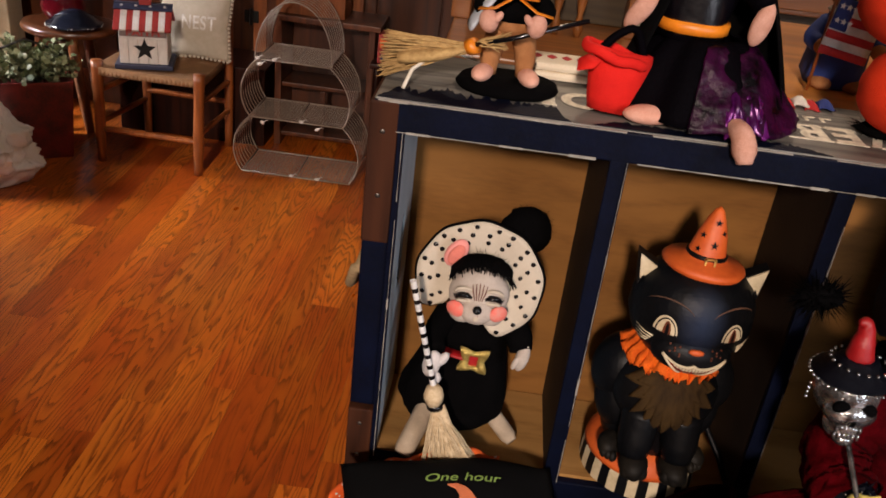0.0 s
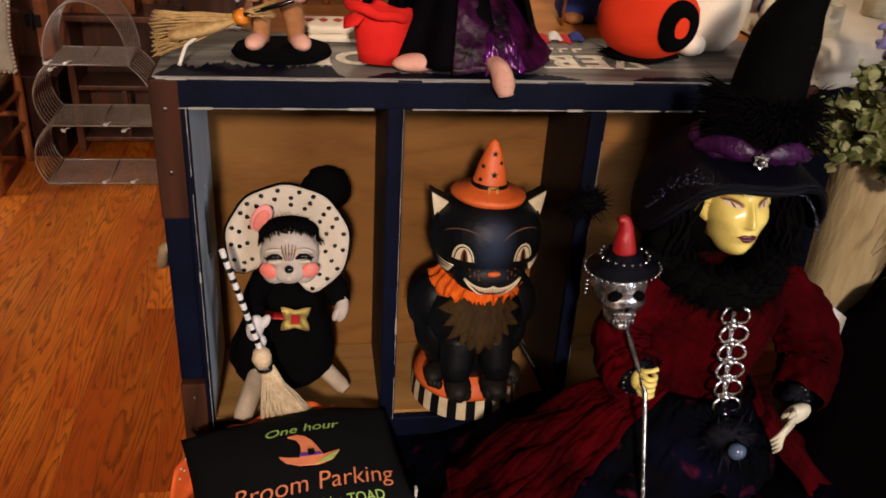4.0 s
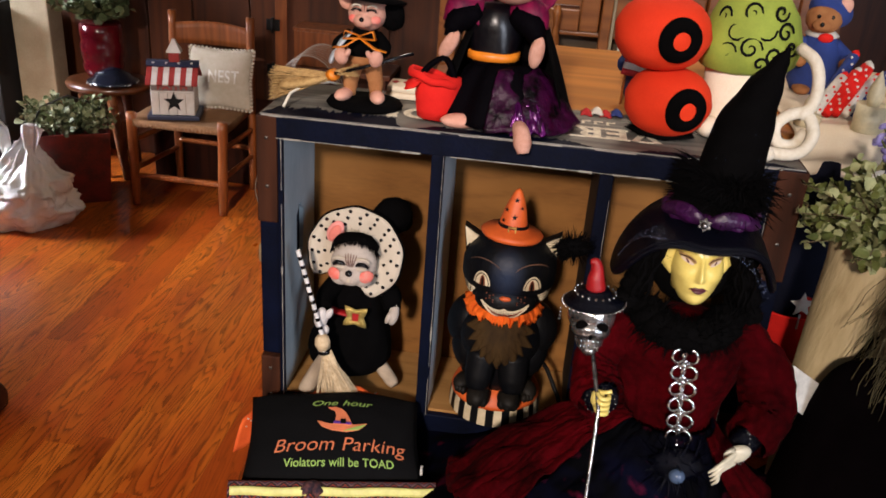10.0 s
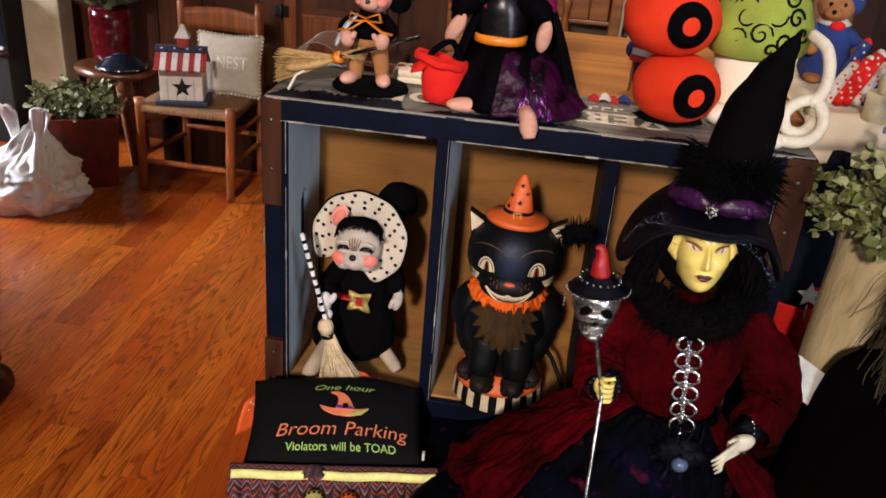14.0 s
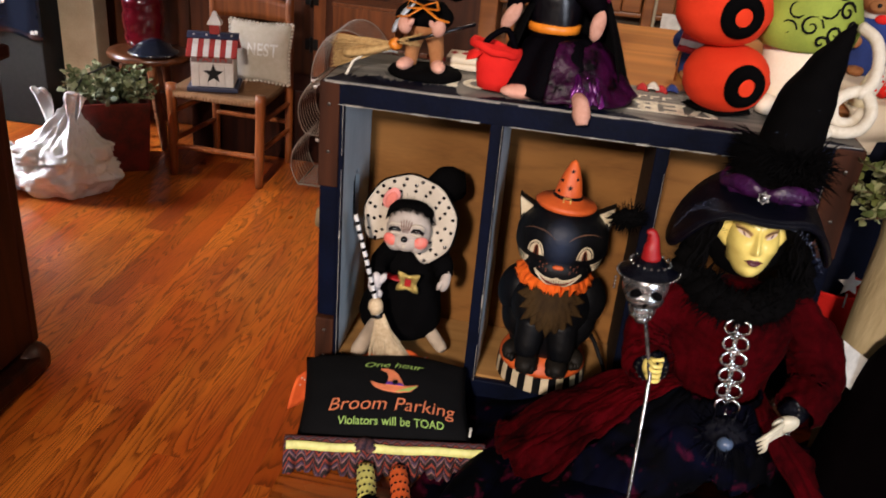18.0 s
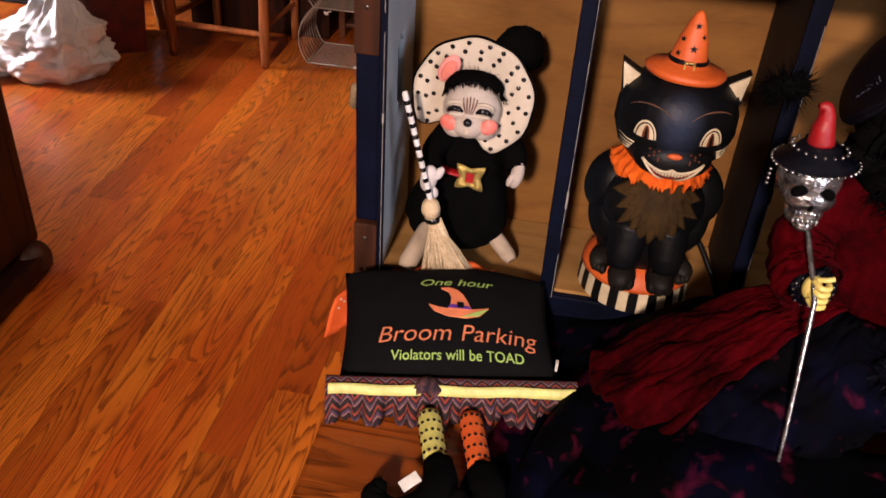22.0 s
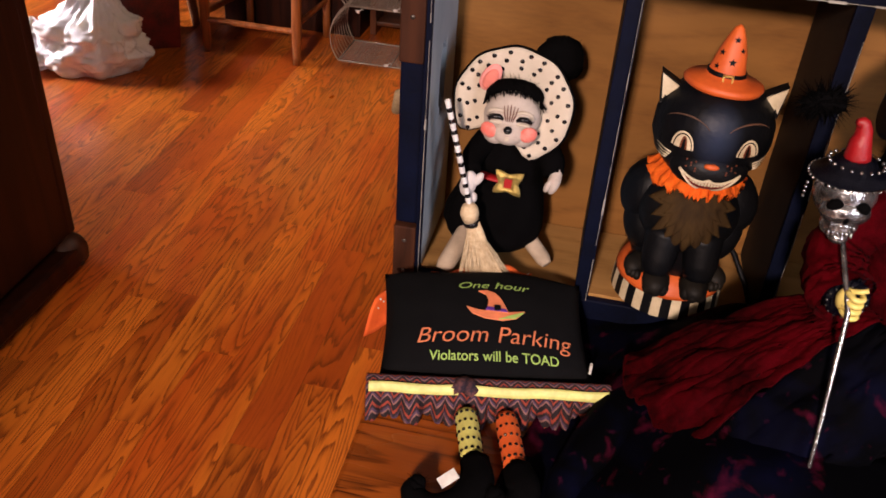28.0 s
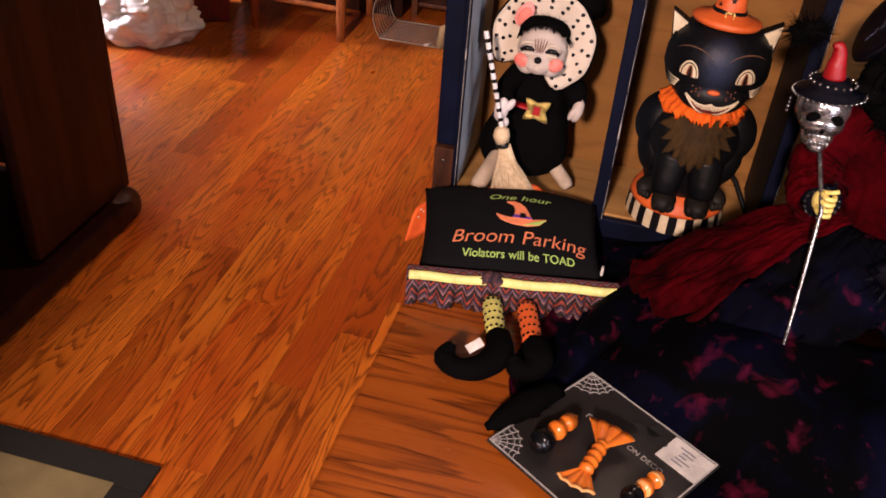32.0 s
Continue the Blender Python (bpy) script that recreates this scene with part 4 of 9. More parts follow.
            def point(u, v, fan=fan, long=long, row=row):
                half = 0.0062 * min(1.0, 0.45 + 1.6 * v, 2.2 * (1 - v)) * (1 - 0.12 * row)
                r, side = inner + long * v, (2 * u - 1) * half
                x = r * math.sin(fan) * 0.72 + side * math.cos(fan)
                return on_chest(x, 0.027 - r * math.cos(fan) + side * math.sin(fan), 0.0006 + 0.0007 * row + 0.0011 * (1 - (2 * u - 1) ** 2))
            f.sheet(point, 6, 10, 0.0006)
    # ruffled collar
    f.use(paint("orange_crepe", (0.80, 0.145, 0.012), 0.85, other=(0.55, 0.075, 0.008), scale=150, bump=0.5, fine=600, gloss=0.15))

    def ruff(u, v):
        a = 2 * math.pi * u
        rag = 0.0035 * v * noise.noise((9 * math.cos(a), 9 * math.sin(a), 4.0)) + 0.0022 * v * noise.noise((26 * math.cos(a), 26 * math.sin(a), 2 * v))
        return (cx + (0.024 + 0.0105 * v + rag) * math.cos(a), cy - 0.014 + (0.022 + 0.012 * v + rag) * math.sin(a), 0.915 - 0.0165 * v + 0.0015 * math.sin(23 * a + 4 * v) * v + 2.6 * rag)
    f.sheet(ruff, 150, 7, 0.0012)
    # head, painted features laid on its curve
    f.use(CAT_BLACK)
    hx, hy, hz = cx + 0.0015, 0.009, 0.9435
    f.use(airbrushed(CAT_BLACK, (hx - cx, hy - 0.036 - cy, hz + 0.010 - BASE), 0.026))
    f.lathe([(0.001, -0.0365), (0.016, -0.0350), (0.0280, -0.0285), (0.0375, -0.0165), (0.0418, -0.0030), (0.0412, 0.0105), (0.0365, 0.0225), (0.0290, 0.0310), (0.0150, 0.0365), (0.001, 0.0378)], (hx, hy, hz), 36, (0, 0, 0), (1, 0.92, 1))
    # full muzzle
    f.ball((hx, hy - 0.0255, hz - 0.0170), (0.0270, 0.0160, 0.0150), seg=26, rings=14)

    def on_face(x, z, lift):
        zz = min(max(z, -0.034), 0.034)
        r = 0.0420 * math.sqrt(max(0.05, 1 - (zz / 0.0385) ** 2 * (0.95 if zz < 0 else 0.85)))
        y = 0.92 * math.sqrt(max(0.00002, r * r - x * x))
        q = 1 - (x / 0.0270) ** 2 - ((z + 0.0170) / 0.0150) ** 2
        if q > 0:
            y = max(y, 0.0255 + 0.0160 * math.sqrt(q))
        return (hx + x, hy - y - lift, hz + z)
    ear = [(0.0245, 0.0285), (0.0400, 0.0150), (0.0425, 0.0390)]
    for sx in (-1, 1):
        pts = [(sx * x, z) for x, z in (ear if sx > 0 else reversed(ear))]
        f.use(CAT_BLACK).plate(pts, 0.010, pose(hx, hy - 0.003, hz, 90, 0, 0))
        # cream lining with a dripping lower edge
        lining = [(0.0419, 0.0380), (0.0392, 0.0195), (0.0372, 0.0232), (0.0356, 0.0208), (0.0338, 0.0250), (0.0314, 0.0232), (0.0276, 0.0290)]
        pts = [(sx * x, z) for x, z in (reversed(lining) if sx > 0 else lining)]
        f.use(CAT_CREAM).plate(pts, 0.002, pose(hx, hy - 0.0045, hz, 90, 0, 0))
        ex, ez = sx * 0.0216, -0.0014
        dome = lambda q: math.sqrt(max(0.0, 1 - 0.96 * q * q))
        for mat_, wide, tall, lift, off in ((CAT_CREAM, 0.0072, 0.0118, 0.0005, 0.0), (CAT_BLACK, 0.0062, 0.0106, 0.0009, 0.0), (CAT_CREAM, 0.0055, 0.0098, 0.0013, 0.0), (CAT_RUST, 0.0024, 0.0092, 0.0017, sx * -0.0004), (CAT_BLACK, 0.0010, 0.0080, 0.0021, sx * -0.0004)):
            f.use(mat_).sheet(lambda u, v, wide=wide, tall=tall, lift=lift, off=off: on_face(ex + off + (2 * u - 1) * wide, ez + v * tall * dome(2 * u - 1), lift), 18, 6)
        f.use(CAT_TAN).tube([on_face(sx * 0.0202 + q * 0.0145, ez + 0.0100 + 0.0115 * math.sqrt(max(0.0, 1 - 0.8 * q * q)), 0.0002) for q in [-0.95 + k * 0.158 for k in range(13)]], [0.0002 + 0.0006 * math.sin(math.pi * k / 12) for k in range(13)], 5)
        f.use(CAT_CREAM)
        for q in range(4):
            f.tube([on_face(sx * (0.0275 + 0.0008 * q), -0.0085 - q * 0.0022, 0.0003), on_face(sx * 0.0325, -0.0080 - q * 0.0026, 0.0003), on_face(sx * (0.0375 - 0.0005 * q), -0.0062 - q * 0.0030, 0.0003)], [0.0006, 0.0004, 0.0002], 4)
        for k in range(7):
            f.use(CAT_RUST).ball(on_face(sx * (0.0105 + 0.0030 * (k % 3)), -0.0085 - 0.0028 * (k // 3) - 0.0012 * (k % 2), 0.0003), 0.0008, seg=6, rings=4)
    f.use(CAT_ORANGE)
    f.ball(on_face(0, -0.0098, 0.0005), (0.0052, 0.0022, 0.0022), (0, 0, 0), 14, 8)

    # wide grin
    def lip(q, up):
        rise = 0.0058 * q * q
        z = -0.0205 + rise + (0.0016 * math.exp(-(q / 0.10) ** 2) - 0.0012 * math.sin(math.pi * abs(q)) if up else -0.0125 * (1 - abs(q) ** 1.3))
        return on_face(q * 0.0205, z, 0.0012 if up else 0.0010)
    steps = [-1 + k / 12 for k in range(25)]

    def mouth(q, v, lift):
        # v runs from the lower lip to the upper
        a, b = Vector(lip(q, False)), Vector(lip(q, True))
        return Vector(on_face(q * 0.0205, a.z + (b.z - a.z) * v - hz, lift))
    f.use(MOUTH_RED).sheet(lambda u, v: mouth(2 * u - 1, v, 0.0006), 36, 8)
    f.use(CAT_CREAM)
    for v in (0, 1):
        f.tube([mouth(q, v, 0.0009) for q in steps], 0.0009, 6)
    for k in range(12):
        q = -0.62 + 1.24 * (k + 0.5) / 12
        half = 0.047
        for root, tip in ((1.0, 0.56 - 0.06 * (k % 2)), (0.0, 0.36 - 0.08 * (k % 2))):
            mid = root + (tip - root) * 0.7
            f.faces([mouth(q - half, root, 0.0010), mouth(q + half, root, 0.0010), mouth(q + half * 0.9, mid, 0.0013), mouth(q, tip, 0.0013), mouth(q - half * 0.9, mid, 0.0013)], [(0, 1, 2, 3, 4)], False)
    # small witch hat with a buckle and stars
    top, hx = hz + 0.0378, hx - 0.002
    f.use(CAT_ORANGE).lathe([(0.0265, -0.003), (0.0275, 0.0000), (0.0255, 0.0022), (0.0150, 0.0042), (0.0125, 0.0075), (0.0095, 0.021), (0.006, 0.031), (0.003, 0.0375), (0.0006, 0.0395)], (hx + 0.001, hy - 0.004, top), 24, (-4, 3, 0), wob=0.012)
    f.use(CAT_BLACK).lathe([(0.0137, 0.0046), (0.0134, 0.0085), (0.0124, 0.0086)], (hx + 0.001, hy - 0.004, top), 24, (-4, 3, 0))
    f.use(GOLD)
    for dx, dz, w, h in ((-0.003, 0.007, 0.0012, 0.006), (0.003, 0.007, 0.0012, 0.006), (0, 0.0096, 0.0072, 0.0012), (0, 0.0044, 0.0072, 0.0012)):
        f.box((hx + 0.001 + dx, hy - 0.0185, top + dz), (w, 0.0012, h))
    f.use(CAT_BLACK)
    for dx, dz, r in ((0.001, 0.0175, 0.0028), (-0.0065, 0.0225, 0.0022), (0.0065, 0.024, 0.0022), (0.0015, 0.0315, 0.0024), (-0.0085, 0.0135, 0.002)):
        depth = 0.0135 - 0.34 * (dz - 0.0075) if dz < 0.04 else 0.003
        yy = -math.sqrt(max(0.000001, depth * depth - dx * dx))
        f.plate(star(r, r * 0.42), 0.0006, pose(hx + 0.001 + dx, hy - 0.0047 + yy, top + dz, 80, 0, dx * 4000))
    # thick dark cord behind the base
    f.tube([(0.243, 0.06, BASE + 0.045), (0.256, 0.045, BASE + 0.036), (0.268, 0.03, BASE + 0.018), (0.2735, 0.02, BASE + 0.006)], 0.0022, 8)
    return f.done("cat_figurine", None, "grinning black cat figurine in an orange hat, on a striped drum", "figurine", at=(cx, cy, BASE))


mouse_in_bonnet()
cat_figure()


# ---- seated witch doll and her staff ----
CRIMSON = paint("crimson_velvet", (0.066, 0.0007, 0.0024), 0.9, other=(0.0030, 0.0001, 0.0003), scale=22, bump=0.8, fine=160, depth=0.002, sheen=0.05, gloss=0.03)
SPARKLE = paint("black_sequin_velvet", (0.0007, 0.0008, 0.002), 0.35, other=(0.0014, 0.0022, 0.008), scale=700, bump=1.0, fine=1500, gloss=0.14)
PURPLE = paint("purple_organza", (0.052, 0.005, 0.062), 0.42, other=(0.005, 0.0006, 0.009), scale=70, bump=0.7, fine=220, depth=0.002)
OLIVE_SKIN = paint("yellow_green_porcelain", (0.78, 0.65, 0.19), 0.27, other=(0.68, 0.52, 0.12), scale=25, bump=0.03)
PALE_SKIN = paint("pale_porcelain", (0.70, 0.66, 0.50), 0.4, bump=0.03)
SILVER = paint("antique_silver", (0.60, 0.59, 0.58), 0.22, 0.9, other=(0.045, 0.042, 0.042), scale=95, bump=0.5)
GLITTER = paint("blue_silver_glitter", (0.30, 0.38, 0.55), 0.2, 0.8, other=(0.06, 0.09, 0.20), scale=900, bump=0)
PINK_LID = paint("pale_pink_paint", (0.74, 0.58, 0.44), 0.4, bump=0.05)
EYE_SHADE = paint("dusky_brown_paint", (0.44, 0.28, 0.10), 0.45, other=(0.26, 0.13, 0.05), scale=160, bump=0.05)
BROW = paint("dark_brown_paint", (0.035, 0.012, 0.008), 0.5, bump=0)
LIPS = paint("dark_plum_paint", (0.085, 0.008, 0.018), 0.4, bump=0)
CHROME = paint("polished_silver_chain", (0.86, 0.85, 0.84), 0.18, 1.0, other=(0.55, 0.54, 0.53), scale=200, bump=0.1)
BLUE_BEAD = paint("grey_blue_bead", (0.07, 0.11, 0.19), 0.2, bump=0)
CARD_WHITE = paint("white_card", (0.74, 0.71, 0.64), 0.7, bump=0.05)


def printed_silk():
    """Dark silk with soft clouds of navy and blooms of magenta."""
    m, nodes, links, bsdf = material("skirt_print")
    co, mix, glow = nodes.new("ShaderNodeTexCoord"), nodes.new("ShaderNodeMix"), nodes.new("ShaderNodeMix")
    for one in (mix, glow):
        one.data_type, one.blend_type = "RGBA", "ADD"
        one.inputs["Factor"].default_value = 1

    def blooms(scale, detail, bend, stops):
        n, r = nodes.new("ShaderNodeTexNoise"), nodes.new("ShaderNodeValToRGB")
        n.inputs["Scale"].default_value, n.inputs["Detail"].default_value, n.inputs["Distortion"].default_value = scale, detail, bend
        for e, (p, c) in zip(r.color_ramp.elements, stops):
            e.position, e.color = p, (*c, 1)
        links.new(co.outputs["Object"], n.inputs["Vector"])
        links.new(n.outputs["Fac"], r.inputs["Fac"])
        return r.outputs["Color"]
    links.new(blooms(20, 4, 0.8, ((0.46, (0.0006, 0.0006, 0.0012)), (0.74, (0.0013, 0.0017, 0.009)))), mix.inputs["A"])
    links.new(blooms(42, 5, 0.4, ((0.58, (0, 0, 0)), (0.74, (0.065, 0.003, 0.013)))), mix.inputs["B"])
    links.new(mix.outputs["Result"], glow.inputs["A"])
    links.new(blooms(80, 3, 0.4, ((0.66, (0, 0, 0)), (0.80, (0.040, 0.004, 0.016)))), glow.inputs["B"])
    links.new(glow.outputs["Result"], bsdf.inputs["Base Color"])
    bsdf.inputs["Roughness"].default_value, bsdf.inputs["Specular IOR Level"].default_value = 0.8, 0.03
    return m


SKIRT_PRINT = printed_silk()


def ring(f, at, r, thick, turn, seg=16):
    m = pose(*at, *turn)
    f.tube([m @ Vector((r * math.cos(2 * math.pi * k / seg), r * math.sin(2 * math.pi * k / seg), 0)) for k in range(seg + 1)], thick, 6, False)


def witch_doll():
    rng = random.Random(8)
    wx = 0.348
    f = Form().use(SKIRT_PRINT)

    def under(u, v):
        a = math.pi * (0.80 + 1.42 * u)
        reach = (0.055 + 0.165 * v) * (1 + 0.08 * math.sin(7 * a + 1) * v) * (1.0 + 0.22 * math.cos(a - math.pi * 1.30))
        s = min(1.0, max(0.0, (v - 0.30) / 0.48))
        z = TOP + 0.0025 + 0.052 * (1 - s * s * (3 - 2 * s)) + 0.010 * max(0.0, 0.80 - v) * v * 3 * math.sin(8 * a + 3 * v) + 0.003 * v * (1 + math.sin(13 * a + 6 * v)) * 0.5
        x, y = wx + 0.005 + reach * math.cos(a), -0.085 + reach * math.sin(a) * 1.05
        cx, cy = 0.829 * (x - 0.16) - 0.559 * (y + 0.194), 0.559 * (x - 0.16) + 0.829 * (y + 0.194)
        if -0.01 < cx < 0.125 and cy < 0.006:
            z = min(z, TOP + 0.0055 + 0.5 * max(0.0, cy))  # pressed flat under the carded pack
        return (x, y, z)
    f.sheet(under, 110, 24, 0.0015)
    f.use(CRIMSON)

    def gown(u, v, a0=0.93, a1=1.185):
        a = math.pi * (a0 + (a1 - a0) * u)
        side = max(0.0, math.cos(a - math.pi))
        reach = 0.034 + v * (0.032 + 0.104 * side ** 1.3) * (1 + 0.02 * math.sin(5 * a))
        z = 0.884 - 0.020 * v - (0.030 + 0.044 * side ** 2) * v ** 1.6 + 0.003 * v * math.sin(9 * a + 3 * v) + 0.0012 * v * math.sin(23 * a - 5 * v) + 0.012 * v * noise.noise((6 * a, 5 * v, 2.0)) + 0.006 * v * noise.noise((15 * a, 9 * v, 5.0)) + 0.0025 * noise.noise((34 * a, 16 * v, 1.0))
        return (wx + reach * math.cos(a), -0.092 + reach * 0.82 * math.sin(a), max(z, TOP + 0.014))
    f.sheet(gown, 90, 24, 0.003)
    f.tube([gown(k / 70, 1.0) for k in range(71)], 0.0026, 8)
    def train(u, v):
        # the skirt's far side, spread over the table
        a = math.pi * (-0.22 + 0.26 * u)
        reach = 0.036 + v * 0.115 * (1 + 0.05 * math.sin(9 * a))
        z = 0.880 - 0.112 * min(1.0, v * 1.08) ** 0.85 + 0.004 * v * math.sin(16 * a + 2 * v) + 0.010 * v * (1 - v) * noise.noise((7 * a, 4 * v, 3.0)) * 4
        return (wx + reach * math.cos(a), -0.098 + reach * 0.80 * math.sin(a), max(z, TOP + 0.004))
    f.sheet(train, 60, 24, 0.003)
    # dark silk lap in front, rolled folds of the underskirt along its edge
    f.use(SKIRT_PRINT)
    f.sheet(lambda u, v: Vector(gown(u, v, 1.17, 2.03)) - Vector((0, 0, 0.003 + 0.012 * v)), 80, 20, 0.003)
    f.tube([(0.205, -0.030, TOP + 0.012), (0.187, -0.085, TOP + 0.016), (0.165, -0.140, TOP + 0.016), (0.146, -0.182, TOP + 0.013), (0.138, -0.212, TOP + 0.006)], [0.010, 0.016, 0.017, 0.012, 0.005], 14, True, 0.8)
    f.tube([(0.215, -0.105, TOP + 0.010), (0.200, -0.140, TOP + 0.014), (0.186, -0.170, TOP + 0.012), (0.178, -0.190, TOP + 0.008)], [0.008, 0.012, 0.011, 0.004], 14, True, 0.8)
    f.tube([(0.274, -0.165, TOP + 0.026), (0.270, -0.190, TOP + 0.026), (0.286, -0.225, TOP + 0.013), (0.306, -0.262, TOP + 0.006)], [0.012, 0.016, 0.014, 0.005], 14, True, 0.8)
    f.use(BLACK_FELT).tube([(0.138, -0.222, TOP + 0.010), (0.120, -0.245, TOP + 0.012), (0.106, -0.262, TOP + 0.009), (0.095, -0.270, TOP + 0.005)], [0.008, 0.011, 0.009, 0.003], 12, True, 0.8)
    fluff(f, (0.118, -0.248, TOP + 0.010), (0.016, 0.012, 0.008), 60, 0.006, rng)
    f.use(CRIMSON)
    # jacket, sleeves
    bodice = [(0.036, 0), (0.038, 0.02), (0.045, 0.05), (0.050, 0.075), (0.044, 0.092), (0.022, 0.104)]

    def jacket(u, v):
        # velvet drawn into soft folds towards the waist
        a, q = 2 * math.pi * u, v * (len(bodice) - 1)
        k = min(int(q), len(bodice) - 2)
        r = bodice[k][0] + (bodice[k + 1][0] - bodice[k][0]) * (q - k)
        z = bodice[k][1] + (bodice[k + 1][1] - bodice[k][1]) * (q - k)
        c, d = math.cos(a), math.sin(a)
        r *= 1 + 0.10 * noise.noise((3.2 * c, 3.2 * d, 26 * z)) + 0.06 * noise.noise((8 * c, 8 * d, 34 * z + 4)) * (1.3 - v)
        return (wx + 0.001 + r * c, -0.082 + 0.66 * r * d, 0.866 + z)
    f.sheet(jacket, 72, 40)

    def sleeve(line, wide, seed):
        # crumpled tube along a bent arm
        axis, rs = rounded([Vector(p) for p in line], wide)

        def cloth(u, v):
            q = v * (len(axis) - 1)
            k = min(int(q), len(axis) - 2)
            p, r = axis[k].lerp(axis[k + 1], q - k), rs[k] + (rs[k + 1] - rs[k]) * (q - k)
            d = (axis[k + 1] - axis[k]).normalized()
            side = d.cross(Vector((0, 1, 0))).normalized()
            up = side.cross(d)
            a = 2 * math.pi * u
            r *= 1 + 0.20 * noise.noise((1.6 * math.cos(a), 1.6 * math.sin(a), 5.0 * v + seed)) + 0.13 * noise.noise((3.5 * math.cos(a), 3.5 * math.sin(a), 13 * v + seed))
            return p + side * (r * math.cos(a)) + up * (r * math.sin(a))
        f.sheet(cloth, 44, 40)
    sleeve([(wx - 0.036, -0.078, 0.956), (wx - 0.058, -0.082, 0.925), (wx - 0.062, -0.097, 0.905), (wx - 0.056, -0.114, 0.900)], [0.018, 0.019, 0.019, 0.019], 2.0)
    sleeve([(wx + 0.038, -0.078, 0.960), (wx + 0.064, -0.088, 0.930), (wx + 0.070, -0.105, 0.902), (wx + 0.054, -0.124, 0.888)], [0.018, 0.020, 0.021, 0.017], 7.0)
    f.use(SPARKLE)
    fluff(f, (wx - 0.056, -0.114, 0.902), (0.017, 0.008, 0.017), 50, 0.006, rng)
    fluff(f, (wx + 0.055, -0.124, 0.888), (0.014, 0.009, 0.014), 50, 0.006, rng)
    # hand round the staff, and a resting hand
    f.use(OLIVE_SKIN)
    c = Vector((wx - 0.0575, -0.1275, 0.908))

    def near(*p):
        return c + (Vector(p) - c) * 0.74
    f.ball(near(wx - 0.060, -0.122, 0.907), (0.0058, 0.0052, 0.0092), (10, -8, 0))
    for k in range(4):
        z = 0.917 - 0.006 * k
        f.tube([near(wx - 0.062, -0.126, z), near(wx - 0.058, -0.1345, z - 0.001), near(wx - 0.051, -0.132, z - 0.002), near(wx - 0.050, -0.126, z - 0.002)], 0.0018, 9)
    f.tube([near(wx - 0.060, -0.124, 0.917), near(wx - 0.054, -0.128, 0.920), near(wx - 0.048, -0.128, 0.922)], 0.0016, 9)
    f.use(PALE_SKIN).ball((wx + 0.046, -0.140, 0.8865), (0.0105, 0.0050, 0.0068), (0, -32, 0))
    for k in range(4):
        f.tube([(wx + 0.045, -0.141, 0.889 - 0.0032 * k), (wx + 0.037 - 0.001 * k, -0.149, 0.886 - 0.0036 * k), (wx + 0.030 + 0.001 * k, -0.152, 0.880 - 0.0036 * k), (wx + 0.0255 + 0.0015 * k, -0.151, 0.874 - 0.0034 * k)], [0.0022, 0.0019, 0.0015, 0.0008], 9)
    f.tube([(wx + 0.042, -0.142, 0.891), (wx + 0.038, -0.148, 0.894), (wx + 0.034, -0.150, 0.892)], [0.0020, 0.0016, 0.0009], 9)
    # feather collar and hair
    f.use(BLACK_FELT)
    for k in range(9):
        a = math.pi * (1.05 + 0.9 * k / 8)
        fluff(f, (wx + 0.030 * math.cos(a), -0.080 + 0.027 * math.sin(a), 0.967 - 0.006 * math.sin(math.pi * k / 8)), (0.019, 0.015, 0.016), 130, 0.009, rng)
    for sx in (-1, 1):
        for k in range(4):
            fluff(f, (wx + sx * (0.030 + 0.004 * k), -0.070, 1.020 - 0.016 * k), (0.013, 0.017, 0.015), 40, 0.010, rng)
    for sx in (-1, 1):
        for k in range(4):
            fluff(f, (wx + sx * (0.034 + 0.004 * k), -0.083, 1.018 - 0.015 * k), (0.013, 0.010, 0.013), 90, 0.007, rng)
    f.ball((wx, -0.065, 1.010), (0.034, 0.026, 0.040))
    about = Matrix.Translation((wx, -0.072, 0))
    # face: long oval with brow, cheekbones, thin nose and pursed mouth
    f.use(OLIVE_SKIN)

    def bump2(x, z, x0, z0, sx_, sz_):
        return math.exp(-((x - x0) / sx_) ** 2 - ((z - z0) / sz_) ** 2)

    def relief(x, z):
        nose = 0.0062 * math.exp(-(x / (0.0017 + 0.16 * max(0.0, 1.012 - z))) ** 2) * max(0.0, min(1.0, (1.021 - z) / 0.015)) ** 0.8 * (1.0 if z > 1.0045 else max(0.0, 1 - (1.0045 - z) / 0.0028))
        brow = 0.0014 * (bump2(x, z, 0.010, 1.0235, 0.0085, 0.0026) + bump2(x, z, -0.010, 1.0235, 0.0085, 0.0026))
        socket = -0.0030 * (bump2(x, z, 0.0100, 1.0168, 0.0062, 0.0042) + bump2(x, z, -0.0100, 1.0168, 0.0062, 0.0042))
        cheek = 0.0018 * (bump2(x, z, 0.0130, 1.0060, 0.0060, 0.0060) + bump2(x, z, -0.0130, 1.0060, 0.0060, 0.0060)) - 0.0016 * (bump2(x, z, 0.0125, 0.9950, 0.005, 0.006) + bump2(x, z, -0.0125, 0.9950, 0.005, 0.006))
        mouth = 0.0014 * bump2(x, z, 0, 0.9965, 0.0075, 0.0040) + 0.0026 * bump2(x, z, 0, 0.9835, 0.0062, 0.0046) - 0.0010 * bump2(x, z, 0, 0.9912, 0.0070, 0.0018)
        return nose + brow + socket + cheek + mouth

    def oval(z):
        q = (z - 1.0085) / 0.0275
        c = math.sqrt(max(0.0, 1 - q * q))
